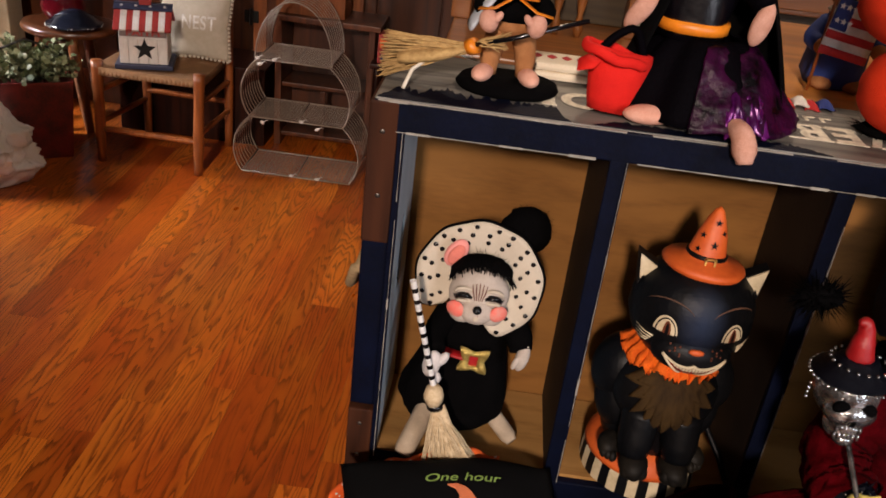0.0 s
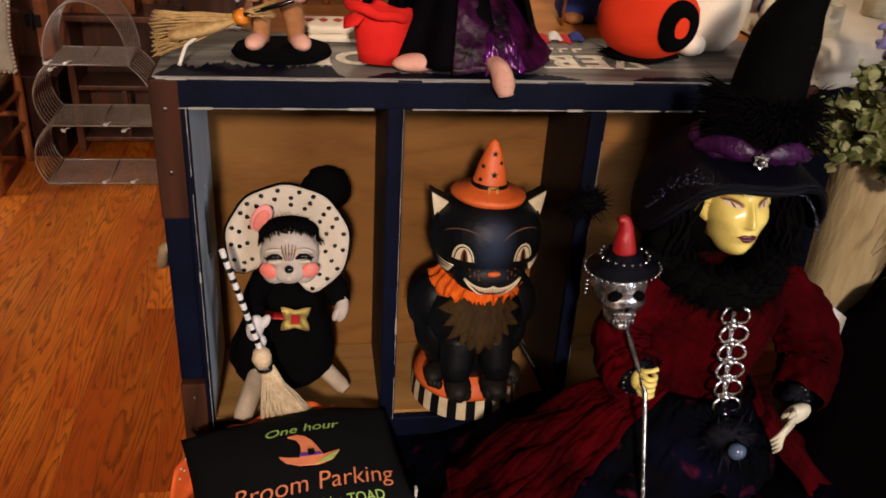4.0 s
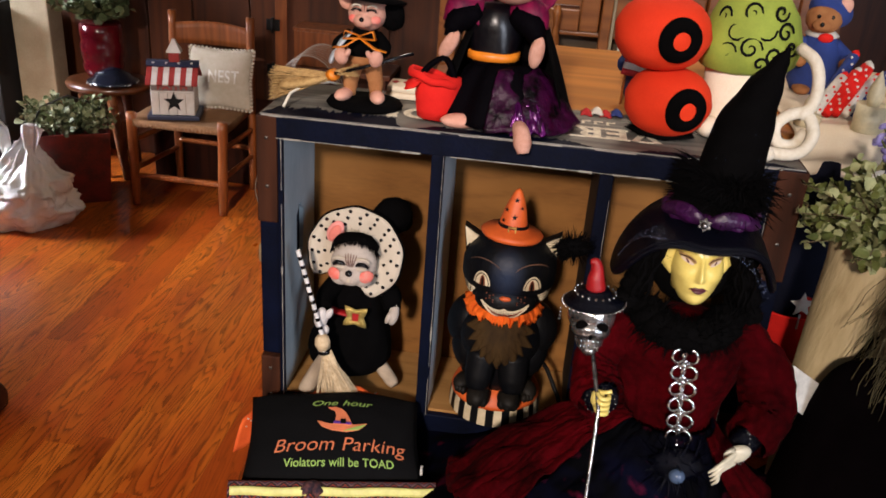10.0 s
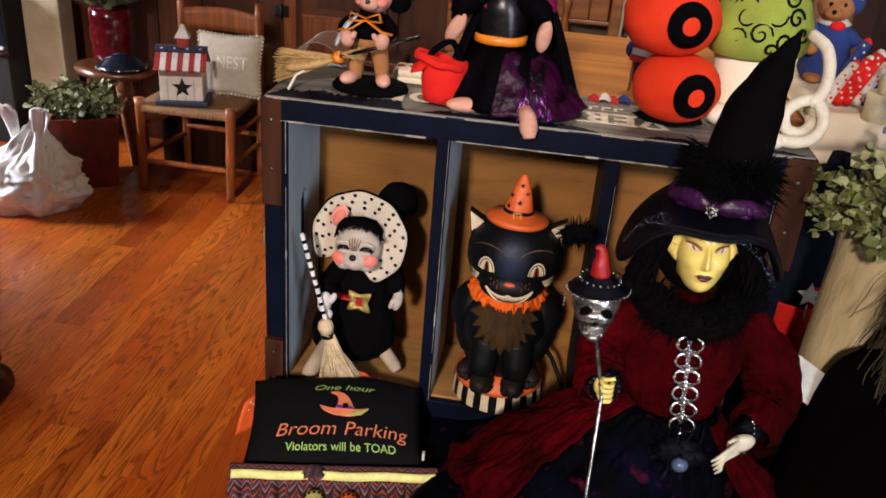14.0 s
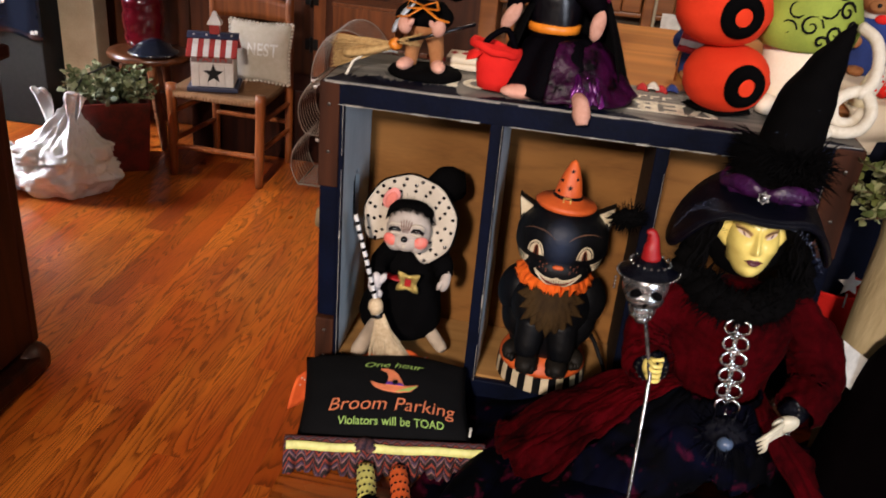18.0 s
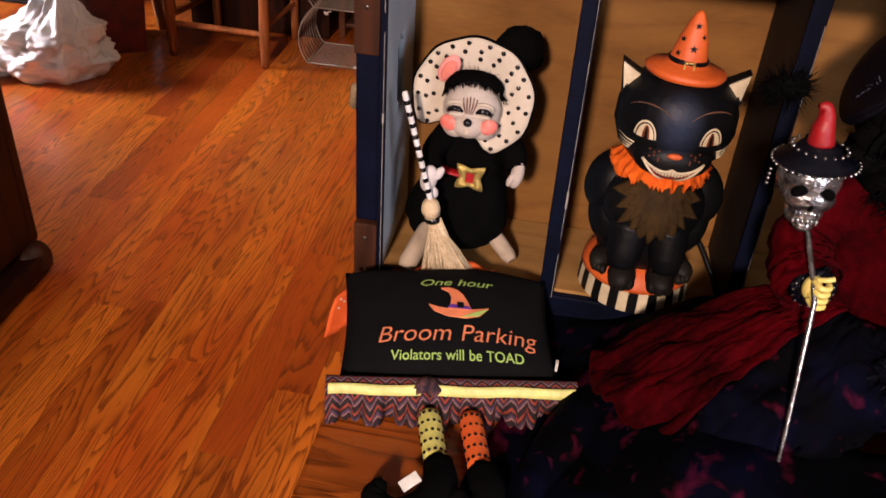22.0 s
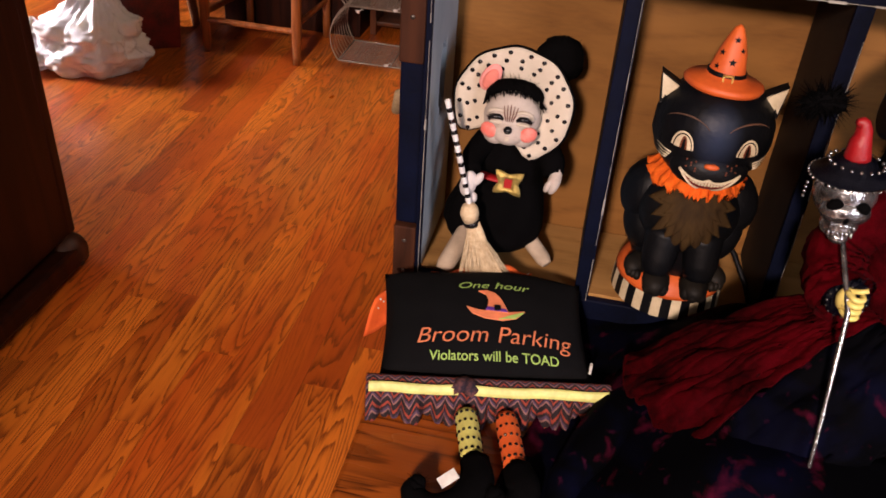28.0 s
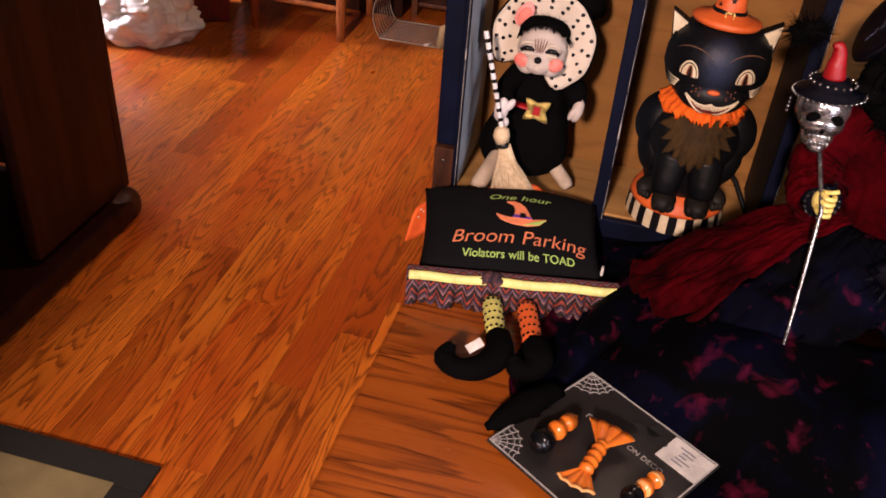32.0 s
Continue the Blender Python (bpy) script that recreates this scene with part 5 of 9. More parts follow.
        jaw = 1 + 0.26 * min(q, 0.0) * (1 - 0.45 * abs(q))
        return q, c, 0.0190 * c ** 0.9 * jaw

    RAISE = 0.0042  # height of the features on the oval

    def surface(x, z, lift=0.0):
        q, c, wide = oval(z)
        depth = (0.0205 + 0.002 * (1 / (1 + math.exp((q + 0.3) * 14)))) * c * (1 - 0.03 * q)
        return Vector((wx + x, -0.0865 - depth * math.sqrt(max(0.0, 1 - (x / max(wide, 1e-5)) ** 2)) - relief(x, z - RAISE) - lift, z))

    def feature(x, z, lift):
        return surface(x, z + RAISE, lift)

    def skin(u, v):
        z = 1.0085 + 0.0275 * math.sin(math.pi * (v - 0.5) * 0.998)
        return surface(-oval(z)[2] * math.cos(math.pi * u) * 0.9995, z)
    f.sheet(skin, 64, 60)
    f.lathe([(0.0165, -0.016), (0.0185, 0.0), (0.016, 0.016), (0.004, 0.024)], (wx, -0.0835, 1.0085), 24, (0, 0, 0), (1.0, 0.9, 1))
    for sx in (-1, 1):
        # cupped pointed ear
        f.use(OLIVE_SKIN).sheet(lambda u, v, sx=sx: (wx + sx * (0.0172 + 0.0100 * math.sin(math.pi * v) ** 0.7 * u), -0.0850 + 0.0060 * u - 0.0030 * math.sin(math.pi * u) , 1.0030 + 0.0205 * v + 0.0022 * u * (v - 0.4)), 8, 12, 0.0014)
        lid = lambda u, v, w, h, z0, lift, sx=sx: feature(sx * (0.0101 + (2 * u - 1) * w), z0 + (2 * v - 1) * h * math.sqrt(max(0.0, 1 - (2 * u - 1) ** 2)) + 0.0010 * (2 * u - 1), lift)
        f.use(EYE_SHADE).sheet(lambda u, v, lid=lid: lid(u, v, 0.0062, 0.0023, 1.0174, 0.0003), 14, 8)
        f.use(PINK_LID).sheet(lambda u, v, lid=lid: lid(u, v, 0.0046, 0.0012, 1.0156, 0.0006), 12, 4)
        f.use(LIPS).sheet(lambda u, v, lid=lid: lid(u, v, 0.0012, 0.0008, 1.0158, 0.0009), 8, 4)
        f.use(BROW).tube([feature(sx * (0.0052 + 0.0106 * k / 8), 1.0166 + 0.0012 * math.sin(math.pi * k / 8) + 0.0007 * k / 8, 0.0005) for k in range(9)], [0.00015 + 0.00035 * math.sin(math.pi * (k + 0.5) / 9) for k in range(9)], 5)
        f.tube([feature(sx * (0.0052 + 0.0120 * k / 8), 1.0222 + 0.0030 * math.sin(math.pi * k / 10), 0.0002) for k in range(9)], [0.0001 + 0.00032 * math.sin(math.pi * (k + 0.5) / 9) for k in range(9)], 5)
    f.use(LIPS)
    f.sheet(lambda u, v: feature((2 * u - 1) * 0.0068, 0.9965 + v * (0.0028 * (1 - (2 * u - 1) ** 2) - 0.0008 * math.exp(-((2 * u - 1) / 0.2) ** 2)), 0.0005 + 0.0006 * math.sin(math.pi * v)), 20, 5)
    f.sheet(lambda u, v: feature((2 * u - 1) * 0.0052, 0.9965 - v * 0.0034 * (1 - (2 * u - 1) ** 2), 0.0005 + 0.0009 * math.sin(math.pi * v)), 20, 5)
    # dark curls falling beside the ears
    f.use(BLACK_FELT)
    for k in range(46):
        sx = (-1, 1)[k % 2]
        p = Vector((wx + sx * rng.uniform(0.024, 0.036), rng.uniform(-0.094, -0.076), 1.036))
        ph = rng.uniform(0, 6.28)
        f.tube([p + Vector((sx * 0.010 * q / 9 + 0.0020 * math.sin(ph + 1.3 * q), 0.0015 * math.cos(ph + 1.3 * q), -0.0062 * q)) for q in range(10)], [0.0012] * 9 + [0.0003], 5)
    # drooping brim and bent point
    f.use(SPARKLE)

    def brim(u, v):
        a = 2 * math.pi * u
        r = 0.024 + 0.035 * v
        droop = 0.044 * v ** 2.2 * abs(math.cos(a)) ** 3.2 + 0.006 * v - 0.002 * v * max(0.0, -math.sin(a))
        return (wx + r * math.cos(a) * 1.0, -0.074 + r * 0.88 * math.sin(a), 1.0455 - droop + 0.002 * math.sin(5 * a) * v)
    f.sheet(brim, 60, 8, 0.003)
    f.tube([brim(k / 60, 1.0) for k in range(61)], 0.0024, 6, False)
    f.xf = Matrix()
    f.use(BLACK_FELT)
    f.tube([(wx + 0.003, -0.070, 1.044), (wx + 0.011, -0.069, 1.062), (wx + 0.013, -0.068, 1.086), (wx + 0.016, -0.068, 1.113), (wx + 0.0225, -0.069, 1.140), (wx + 0.029, -0.071, 1.160), (wx + 0.033, -0.073, 1.173)], [0.030, 0.0255, 0.0225, 0.0205, 0.0135, 0.0065, 0.0015], 26)
    f.xf = about @ pose(0, 0, 0, 0, 0, -17) @ about.inverted()
    # soft black plume lying round the foot of the crown
    f.use(BLACK_FELT)
    for _ in range(1300):
        a = rng.uniform(0.85 * math.pi, 2.0 * math.pi)
        p = Vector((wx + 0.011 + 0.023 * math.cos(a), -0.069 + 0.023 * math.sin(a), 1.056 + 0.026 * rng.random()))
        d = Vector((math.cos(a) - 0.8 * rng.random(), 0.5 * math.sin(a), rng.uniform(-0.35, 0.8))).normalized()
        e = p + d * (0.006 + 0.018 * rng.random() ** 1.5) + Vector((0, 0, -0.004 * rng.random()))
        side = d.cross(Vector((0, 1, 0.2))).normalized() * 0.0005
        mid = p.lerp(e, 0.55) + Vector((0, -0.002, 0.002))
        f.faces([p - side, p + side, mid + side, mid - side, e], [(0, 1, 2, 3), (3, 2, 4)], False)
    # crushed purple band with two wide flattened loops
    f.use(PURPLE)
    f.tube([(wx + 0.004 + 0.0305 * math.cos(a), -0.070 + 0.0295 * math.sin(a), 1.0505 + 0.002 * math.sin(3 * a)) for a in [2 * math.pi * q / 60 for q in range(61)]], [0.0048 + 0.0012 * math.sin(1.7 * q) for q in range(61)], 8, False, 0.8)
    for sx in (-1, 1):
        def loop(u, v, sx=sx):
            # a pinched, puffed ribbon loop
            a = 2 * math.pi * v
            puff = math.sin(math.pi * min(1.0, 0.08 + 0.92 * u)) ** 0.6
            reach = 0.002 + 0.034 * u
            crease = 1 + 0.16 * math.sin(3 * a + 7 * u) + 0.10 * math.sin(9 * u)
            x = wx + 0.006 + sx * reach
            y = -0.1045 + 0.020 * u ** 1.6 + 0.0055 * puff * math.cos(a)
            return (x, y, 1.0545 + 0.003 * math.sin(math.pi * u) - 0.004 * u + 0.0064 * puff * math.sin(a) * crease)
        f.sheet(loop, 22, 18)
    f.use(SILVER)
    f.plate(star(0.0052, 0.0034, 6), 0.002, pose(wx + 0.006, -0.1115, 1.0535, 80, 0, 0))
    f.ball((wx + 0.006, -0.1128, 1.0535), 0.0026, seg=8, rings=6)
    f.use(GLITTER)
    for _ in range(420):
        a, v = rng.uniform(0.92 * math.pi, 2.08 * math.pi), 1 - 0.45 * rng.random() ** 2
        q = brim(a / (2 * math.pi), v)
        f.ball((q[0], q[1] - 0.0006, q[2] + 0.0004), rng.uniform(0.00015, 0.0005), seg=5, rings=4)
    for _ in range(12):
        a, z = rng.uniform(1.15 * math.pi, 1.9 * math.pi), rng.uniform(1.070, 1.118)
        f.ball((wx + 0.014 + 0.0222 * math.cos(a), -0.068 + 0.0222 * math.sin(a), z), 0.0003, seg=5, rings=4)
    f.xf = Matrix()
    # chain of linked rings down the jacket
    f.use(CHROME)
    for k in range(6):
        z, x = 0.950 - 0.0135 * k, wx - 0.001 + 0.0012 * k
        y = -0.1165 - 0.0012 * k
        ring(f, (x - 0.0042, y, z), 0.0056, 0.0013, (88, 0, 20))
        ring(f, (x + 0.0042, y, z), 0.0056, 0.0013, (88, 0, -20))
        f.ball((x, y - 0.0014, z - 0.0068), 0.0027, seg=10, rings=6)
        ring(f, (x, y - 0.001, z - 0.0068), 0.0036, 0.0009, (90, 0, 0), 12)
    for sx in (-1, 1):
        f.ball((wx + sx * 0.010, -0.114, 0.962), (0.0045, 0.002, 0.0018), (0, sx * -30, 0))
    # dark brooch with a bead at the waist, ribbon ends
    f.use(SPARKLE)
    fluff(f, (wx + 0.006, -0.135, 0.866), (0.026, 0.014, 0.016), 90, 0.014, rng)
    f.use(BLUE_BEAD).ball((wx + 0.004, -0.151, 0.867), (0.0062, 0.0055, 0.0058))
    f.use(SILVER)
    for k in range(16):
        a = 2 * math.pi * k / 16
        f.ball((wx + 0.052 + 0.002 * math.sin(a), -0.131 + 0.010 * math.cos(a), 0.886 + 0.013 * math.sin(a)), 0.0010, seg=6, rings=4)
        f.ball((wx - 0.057 + 0.0115 * math.cos(a), -0.1205, 0.903 + 0.0115 * math.sin(a)), 0.0008, seg=6, rings=4)
    # paper swing tag at the elbow
    f.use(CARD_WHITE).plate([(-0.020, -0.014), (0.020, -0.014), (0.020, 0.014), (-0.020, 0.014)], 0.0008, pose(wx + 0.098, -0.082, 0.912, 75, 35, 25))
    return f.done("witch_doll", None, "seated porcelain witch doll in crimson velvet and a dark hat", "doll", at=(wx, -0.09, TOP))


def skull_staff():
    rng = random.Random(21)
    s = thing("skull_staff", (0.284, -0.202, TOP), "silver skull staff with a tiny red-pointed black hat", "staff")
    c = Vector((0.2770, -0.090, 0.9595))
    f = Form().use(SILVER)
    f.tube([(0.284, -0.202, TOP + 0.004), (0.287, -0.168, 0.836), (0.289, -0.134, 0.905), (0.2795, -0.100, 0.942)], [0.0009, 0.0014, 0.0016, 0.0017], 8)
    f.done("rod", s, at=s.location)
    f = Form().use(SILVER)
    f.ball(c + Vector((0, 0, 0.002)), (0.0185, 0.018, 0.0185), seg=18, rings=12)
    f.ball(c + Vector((0, -0.0095, -0.0145)), (0.0112, 0.0095, 0.0105))
    f.ball(c + Vector((0.0005, -0.0150, -0.0215)), (0.0060, 0.0045, 0.0042))
    f.ball(c + Vector((0, -0.012, -0.005)), (0.0150, 0.009, 0.009))
    f.use(BLACK_FELT)
    for sx in (-1, 1):
        f.ball(c + Vector((sx * 0.0072, -0.0162, 0.0000)), (0.0052, 0.0030, 0.0042), (0, sx * 12, 0))
    f.ball(c + Vector((0, -0.0195, -0.007)), (0.0017, 0.0020, 0.0030))
    f.use(SILVER)
    for row in (0, 1):
        for k in range(6):
            f.ball(c + Vector((-0.0065 + 0.0026 * k, -0.0180, -0.0130 - 0.0048 * row)), (0.0011, 0.0012, 0.0022), seg=6, rings=5)
    f.done("skull", s, "worn silver skull", at=c)
    f = Form().use(SPARKLE)
    f.lathe([(0.0225, -0.0005), (0.0230, 0.001), (0.015, 0.0035), (0.0115, 0.010), (0.001, 0.012)], c + Vector((0, -0.001, 0.0135)), 22, (0, -4, 0), (1, 0.9, 1))
    hat = f.done("hat", s, "black beaded hat", at=c)
    f = Form().use(SILVER)
    for k in range(36):
        a = 2 * math.pi * k / 36
        f.ball(c + Vector((0.0240 * math.cos(a), -0.002 + 0.0217 * math.sin(a), 0.0140 + 0.0018 * math.cos(a))), 0.0011, seg=5, rings=4)
        if k % 2:
            f.ball(c + Vector((0.0155 * math.cos(a), -0.002 + 0.0145 * math.sin(a), 0.0225)), 0.0013, seg=5, rings=4)
    for k in range(4):
        f.ball(c + Vector((-0.0245, -0.008, 0.008 - 0.003 * k)), 0.0012, seg=5, rings=4)
    f.done("bead_trim", hat, "silver bead trim", kind="stuff", at=c)
    f = Form().use(RED_SATIN)
    f.tube([c + Vector(q) for q in ((0, 0, 0.024), (-0.001, 0, 0.032), (-0.001, 0.001, 0.039), (-0.003, 0.001, 0.045), (-0.007, 0.0, 0.046))], [0.0078, 0.0066, 0.0050, 0.0040, 0.0018], 12)
    f.done("hat_point", hat, "curled red satin point", at=c)
    f = Form().use(BLACK_FELT)
    fluff(f, c + Vector((-0.020, 0.026, 0.044)), (0.016, 0.007, 0.009), 420, 0.008, rng)
    f.done("feather", hat, "black feather plume", at=c)


witch_doll()
skull_staff()


# ---- novelty pillow and the carded decorations ----
LIME = paint("lime_thread", (0.42, 0.66, 0.15), 0.7, bump=0.3, fine=1500)
ORANGE_THREAD = paint("orange_thread", (0.84, 0.24, 0.10), 0.7, bump=0.3, fine=1500)
PURPLE_THREAD = paint("purple_thread", (0.13, 0.03, 0.30), 0.7, bump=0.3, fine=1500)
YELLOW_RIBBON = paint("yellow_ribbon", (0.78, 0.76, 0.24), 0.5, bump=0.1)
YELLOW_FELT = paint("yellow_dotted_cloth", (0.74, 0.70, 0.18), 0.85, bump=0.4)
ORANGE_FELT = paint("orange_cloth", (0.82, 0.13, 0.015), 0.85, other=(0.66, 0.085, 0.01), bump=0.4)
BLACK_COTTON = paint("black_cotton", (0.0045, 0.0045, 0.005), 0.9, bump=0.3, fine=1200, gloss=0.1)


def chevron():
    m, nodes, links, bsdf = material("chevron_print")
    co, sep = nodes.new("ShaderNodeTexCoord"), nodes.new("ShaderNodeSeparateXYZ")
    links.new(co.outputs["UV"], sep.inputs["Vector"])

    def op(kind, a, b=None, c=None):
        n = nodes.new("ShaderNodeMath")
        n.operation = kind
        for i, v in enumerate((a, b, c)):
            if isinstance(v, (int, float)):
                n.inputs[i].default_value = v
            elif v is not None:
                links.new(v, n.inputs[i])
        return n.outputs[0]
    zig = op("PINGPONG", op("MULTIPLY", sep.outputs["X"], 34.0), 1.0)
    band = op("FRACT", op("ADD", op("MULTIPLY", sep.outputs["Y"], 3.8), op("MULTIPLY", zig, 0.70)))
    ramp = nodes.new("ShaderNodeValToRGB")
    ramp.color_ramp.interpolation = "CONSTANT"
    els = ramp.color_ramp.elements
    els[0].position, els[0].color = 0, (0.012, 0.005, 0.007, 1)
    els[1].position, els[1].color = 0.36, (0.25, 0.034, 0.016, 1)
    for p, c in ((0.54, (0.02, 0.007, 0.010, 1)), (0.72, (0.060, 0.030, 0.062, 1)), (0.88, (0.22, 0.10, 0.085, 1))):
        e = els.new(p)
        e.color = c
    links.new(band, ramp.inputs["Fac"])
    links.new(ramp.outputs["Color"], bsdf.inputs["Base Color"])
    bsdf.inputs["Roughness"].default_value = 0.9
    return m


CHEVRON = chevron()
BL, WV, DV = Vector((0.004, -0.128, 0)), Vector((0.153, 0.031, 0)), Vector((-0.021, 0.094, 0))


def pillow_at(u, v, lift=0.0, side=1):
    swell = max(0.0, math.sin(math.pi * min(max(u, 0), 1)) * math.sin(math.pi * min(max(v, 0), 1))) ** 0.42
    pinch = 0.05 * math.sin(math.pi * v) * (0.5 - u) * 2 + 0
    p = BL + WV * (u + pinch * 0.4) + DV * (v + 0.03 * math.sin(math.pi * u) * (0.5 - v) * -2 + 0.022 * max(0.0, v - 0.6) * math.sin(11 * u + 0.6) * 2.5)
    z = TOP + 0.018 + 0.022 * v + (0.023 if side > 0 else -0.015) * swell
    if side < 0:
        z = max(z, TOP + 0.002)
    return Vector((p.x, p.y, z + lift))


def stitched(text, u0, u1, v, height, mat, name, parent, slant=0.25, weight=0.0):
    """Lettering laid on the pillow between u0 and u1 with its base line at v."""
    curve = bpy.data.curves.new("letters", "FONT")
    curve.body, curve.size, curve.shear, curve.space_word, curve.offset = text, 1.0, slant, 1.1, weight
    ob = new("letters", curve)
    me = bpy.data.meshes.new_from_object(ob.evaluated_get(bpy.context.evaluated_depsgraph_get()))
    bpy.data.objects.remove(ob)
    bm = bmesh.new()
    bm.from_mesh(me)
    bmesh.ops.triangulate(bm, faces=bm.faces)
    bmesh.ops.subdivide_edges(bm, edges=[e for e in bm.edges if e.calc_length() > 0.25], cuts=1)
    xs = [q.co.x for q in bm.verts]
    lo, hi = min(xs), max(xs)
    for q in bm.verts:
        u = u0 + (u1 - u0) * (q.co.x - lo) / (hi - lo)
        q.co = pillow_at(u, v + q.co.y * height, 0.0011)
    for face in bm.faces:
        face.smooth = True
    return part(name, bm, mat, parent, "", pillow_at((u0 + u1) / 2, v))


def pillow():
    th = thing("novelty_pillow", (0.07, -0.10, TOP), "small black stitched pillow with a chevron ruffle and stockinged legs", "pillow")
    f = Form().use(BLACK_COTTON)
    f.sheet(lambda u, v: pillow_at(u, v), 30, 20)
    f.sheet(lambda u, v: pillow_at(u, v, 0, -1), 30, 20)
    bmesh.ops.remove_doubles(f.bm, verts=f.bm.verts, dist=0.0003)
    f.done("cushion", th, at=th.location)
    stitched("One hour", 0.365, 0.725, 0.668, 0.105, LIME, "lettering", th, 0.3, 0.004)["label"] = "lime green stitched words"
    stitched("Broom Parking", 0.165, 0.915, 0.205, 0.165, ORANGE_THREAD, "lettering", th, 0.2, -0.006)["label"] = "orange stitched words"
    stitched("Violators will be TOAD", 0.225, 0.84, 0.088, 0.088, LIME, "lettering", th, 0.0, 0.006)["label"] = "lime green stitched words"

    def on(outline, lift, mat, name, parent):
        f2 = Form().use(mat)
        outline = [(0.545 + (u - 0.565) * 0.88, v - 0.222) for u, v in outline]
        top = [pillow_at(u, v, lift) for u, v in outline]
        low = [pillow_at(u, v, lift - 0.0012) for u, v in outline]
        n = len(top)
        f2.faces(top + low, [tuple(range(n))] + [(i, i + n, (i + 1) % n + n, (i + 1) % n) for i in range(n)], False)
        bmesh.ops.triangulate(f2.bm, faces=f2.bm.faces)
        return f2.done(name, parent, at=pillow_at(*outline[0]))
    hat = on([(0.40, 0.70), (0.43, 0.645), (0.50, 0.605), (0.60, 0.592), (0.68, 0.618), (0.73, 0.685), (0.64, 0.66), (0.50, 0.662), (0.45, 0.675)], 0.0018, ORANGE_THREAD, "hat_applique", th)
    on([(0.505, 0.655), (0.635, 0.655), (0.612, 0.73), (0.590, 0.79), (0.562, 0.83), (0.520, 0.855), (0.470, 0.850), (0.512, 0.815), (0.525, 0.765), (0.520, 0.71)], 0.0022, ORANGE_THREAD, "hat_crown", hat)
    on([(0.505, 0.665), (0.515, 0.69), (0.62, 0.675), (0.63, 0.655)], 0.0028, PURPLE_THREAD, "hat_band", hat)
    on([(0.555, 0.66), (0.555, 0.70), (0.59, 0.70), (0.59, 0.66)], 0.0036, BLACK_COTTON, "hat_buckle", hat)
    on([(0.58, 0.592), (0.675, 0.614), (0.722, 0.668), (0.65, 0.632)], 0.0025, LIME, "brim_edge", hat)
    # ruffle
    f = Form().use(CHEVRON)

    def ruffle(u, v, full=1.0):
        p = BL + WV * (-0.055 + 1.12 * u) - DV * 0.02
        wave = math.sin(2 * math.pi * (6.5 * u + 0.1)) + 0.5 * math.sin(2 * math.pi * 11 * u + 1) + 0.45 * math.sin(2 * math.pi * 23 * u + 3 * v) + 1.1 * noise.noise((13 * u, 1.5 * v, 7.0)) * v
        wave *= full * min(1.0, (v / 0.8) ** 2)
        out = 0.012 * (0.35 - v) + 0.030 * v + 0.0058 * wave * v
        q = p - DV.normalized() * (out - 0.0005)
        z = TOP + 0.027 + 0.004 * math.sin(math.pi * v) - 0.025 * v ** 1.4 + 0.0062 * wave * v * (1.2 - v)
        return Vector((q.x, q.y, max(z, TOP + 0.0015)))
    nu, nv = 120, 10
    f.sheet(ruffle, nu, nv, 0.0012)
    ob = f.done("ruffle", th, "ruffle of orange and purple chevron cotton", at=th.location)
    uv = ob.data.uv_layers.new(name="UVMap")
    count = (nu + 1) * (nv + 1)
    for loop in ob.data.loops:
        i = loop.vertex_index % count
        uv.data[loop.index].uv = ((i % (nu + 1)) / nu, (i // (nu + 1)) / nv)
    for a, b in ((0.012, 0.375), (0.425, 0.988)):
        f = Form().use(YELLOW_RIBBON)

        def band(u, v, a=a, b=b):
            # lies flat over the gathers, with a slight sag of its own
            q = a + (b - a) * u
            return ruffle(q, 0.40 + 0.22 * v, 0.25) + Vector((0, -0.0006, 0.0040 + 0.0006 * math.sin(19 * q)))
        f.sheet(band, 60, 3, 0.0008)
        f.done("ribbon", th, "yellow ribbon", at=band(0.5, 0.5))
    f = Form().use(paint("crumpled_chevron_cotton", (0.13, 0.045, 0.040), 0.9, other=(0.018, 0.009, 0.020), scale=190, bump=0.4, fine=500, spread=0.25))
    for dx in (-0.007, 0.007):
        f.ball(Vector(ruffle(0.40, 0.5)) + Vector((dx * 0.5, 0.002, 0.005)), (0.0055, 0.0085, 0.0048), (0, dx * 1500, 20 * dx / 0.007), 12, 8, 0.1)
    f.use(BLACK_COTTON).ball(Vector(ruffle(0.40, 0.95)) + Vector((0, -0.001, 0.002)), (0.008, 0.007, 0.004), seg=12, rings=8, wob=0.08)
    f.done("bow", th, "crumpled cloth bow", at=ruffle(0.4, 0.5))
    f = Form().use(CARD_WHITE)
    f.box(pillow_at(1.0, 0.14) + Vector((0.0005, 0, 0.004)), (0.002, 0.004, 0.008), 0.0004)
    f.done("care_tag", th, "tiny white care tag", at=pillow_at(1.0, 0.14))
    # stockinged legs
    rng = random.Random(2)
    for a, b, mat, nm, shoe in (((0.0695, -0.136, TOP + 0.012), (0.0815, -0.177, TOP + 0.013), YELLOW_FELT, "yellow dotted stocking", ((0.084, -0.178), (0.088, -0.196), (0.078, -0.212), (0.062, -0.218), (0.050, -0.213), (0.0515, -0.207))),
                                ((0.0975, -0.131, TOP + 0.011), (0.1105, -0.177, TOP + 0.013), ORANGE_FELT, "orange dotted stocking", ((0.112, -0.178), (0.118, -0.192), (0.116, -0.200), (0.110, -0.205), (0.104, -0.206), (0.101, -0.204)))):
        a, b = Vector(a) + Vector((0.0015, -0.0045, 0)), Vector(b) + Vector((0.0015, -0.0045, 0))
        shoe = [(x + 0.0010, y - 0.0050) for x, y in shoe]
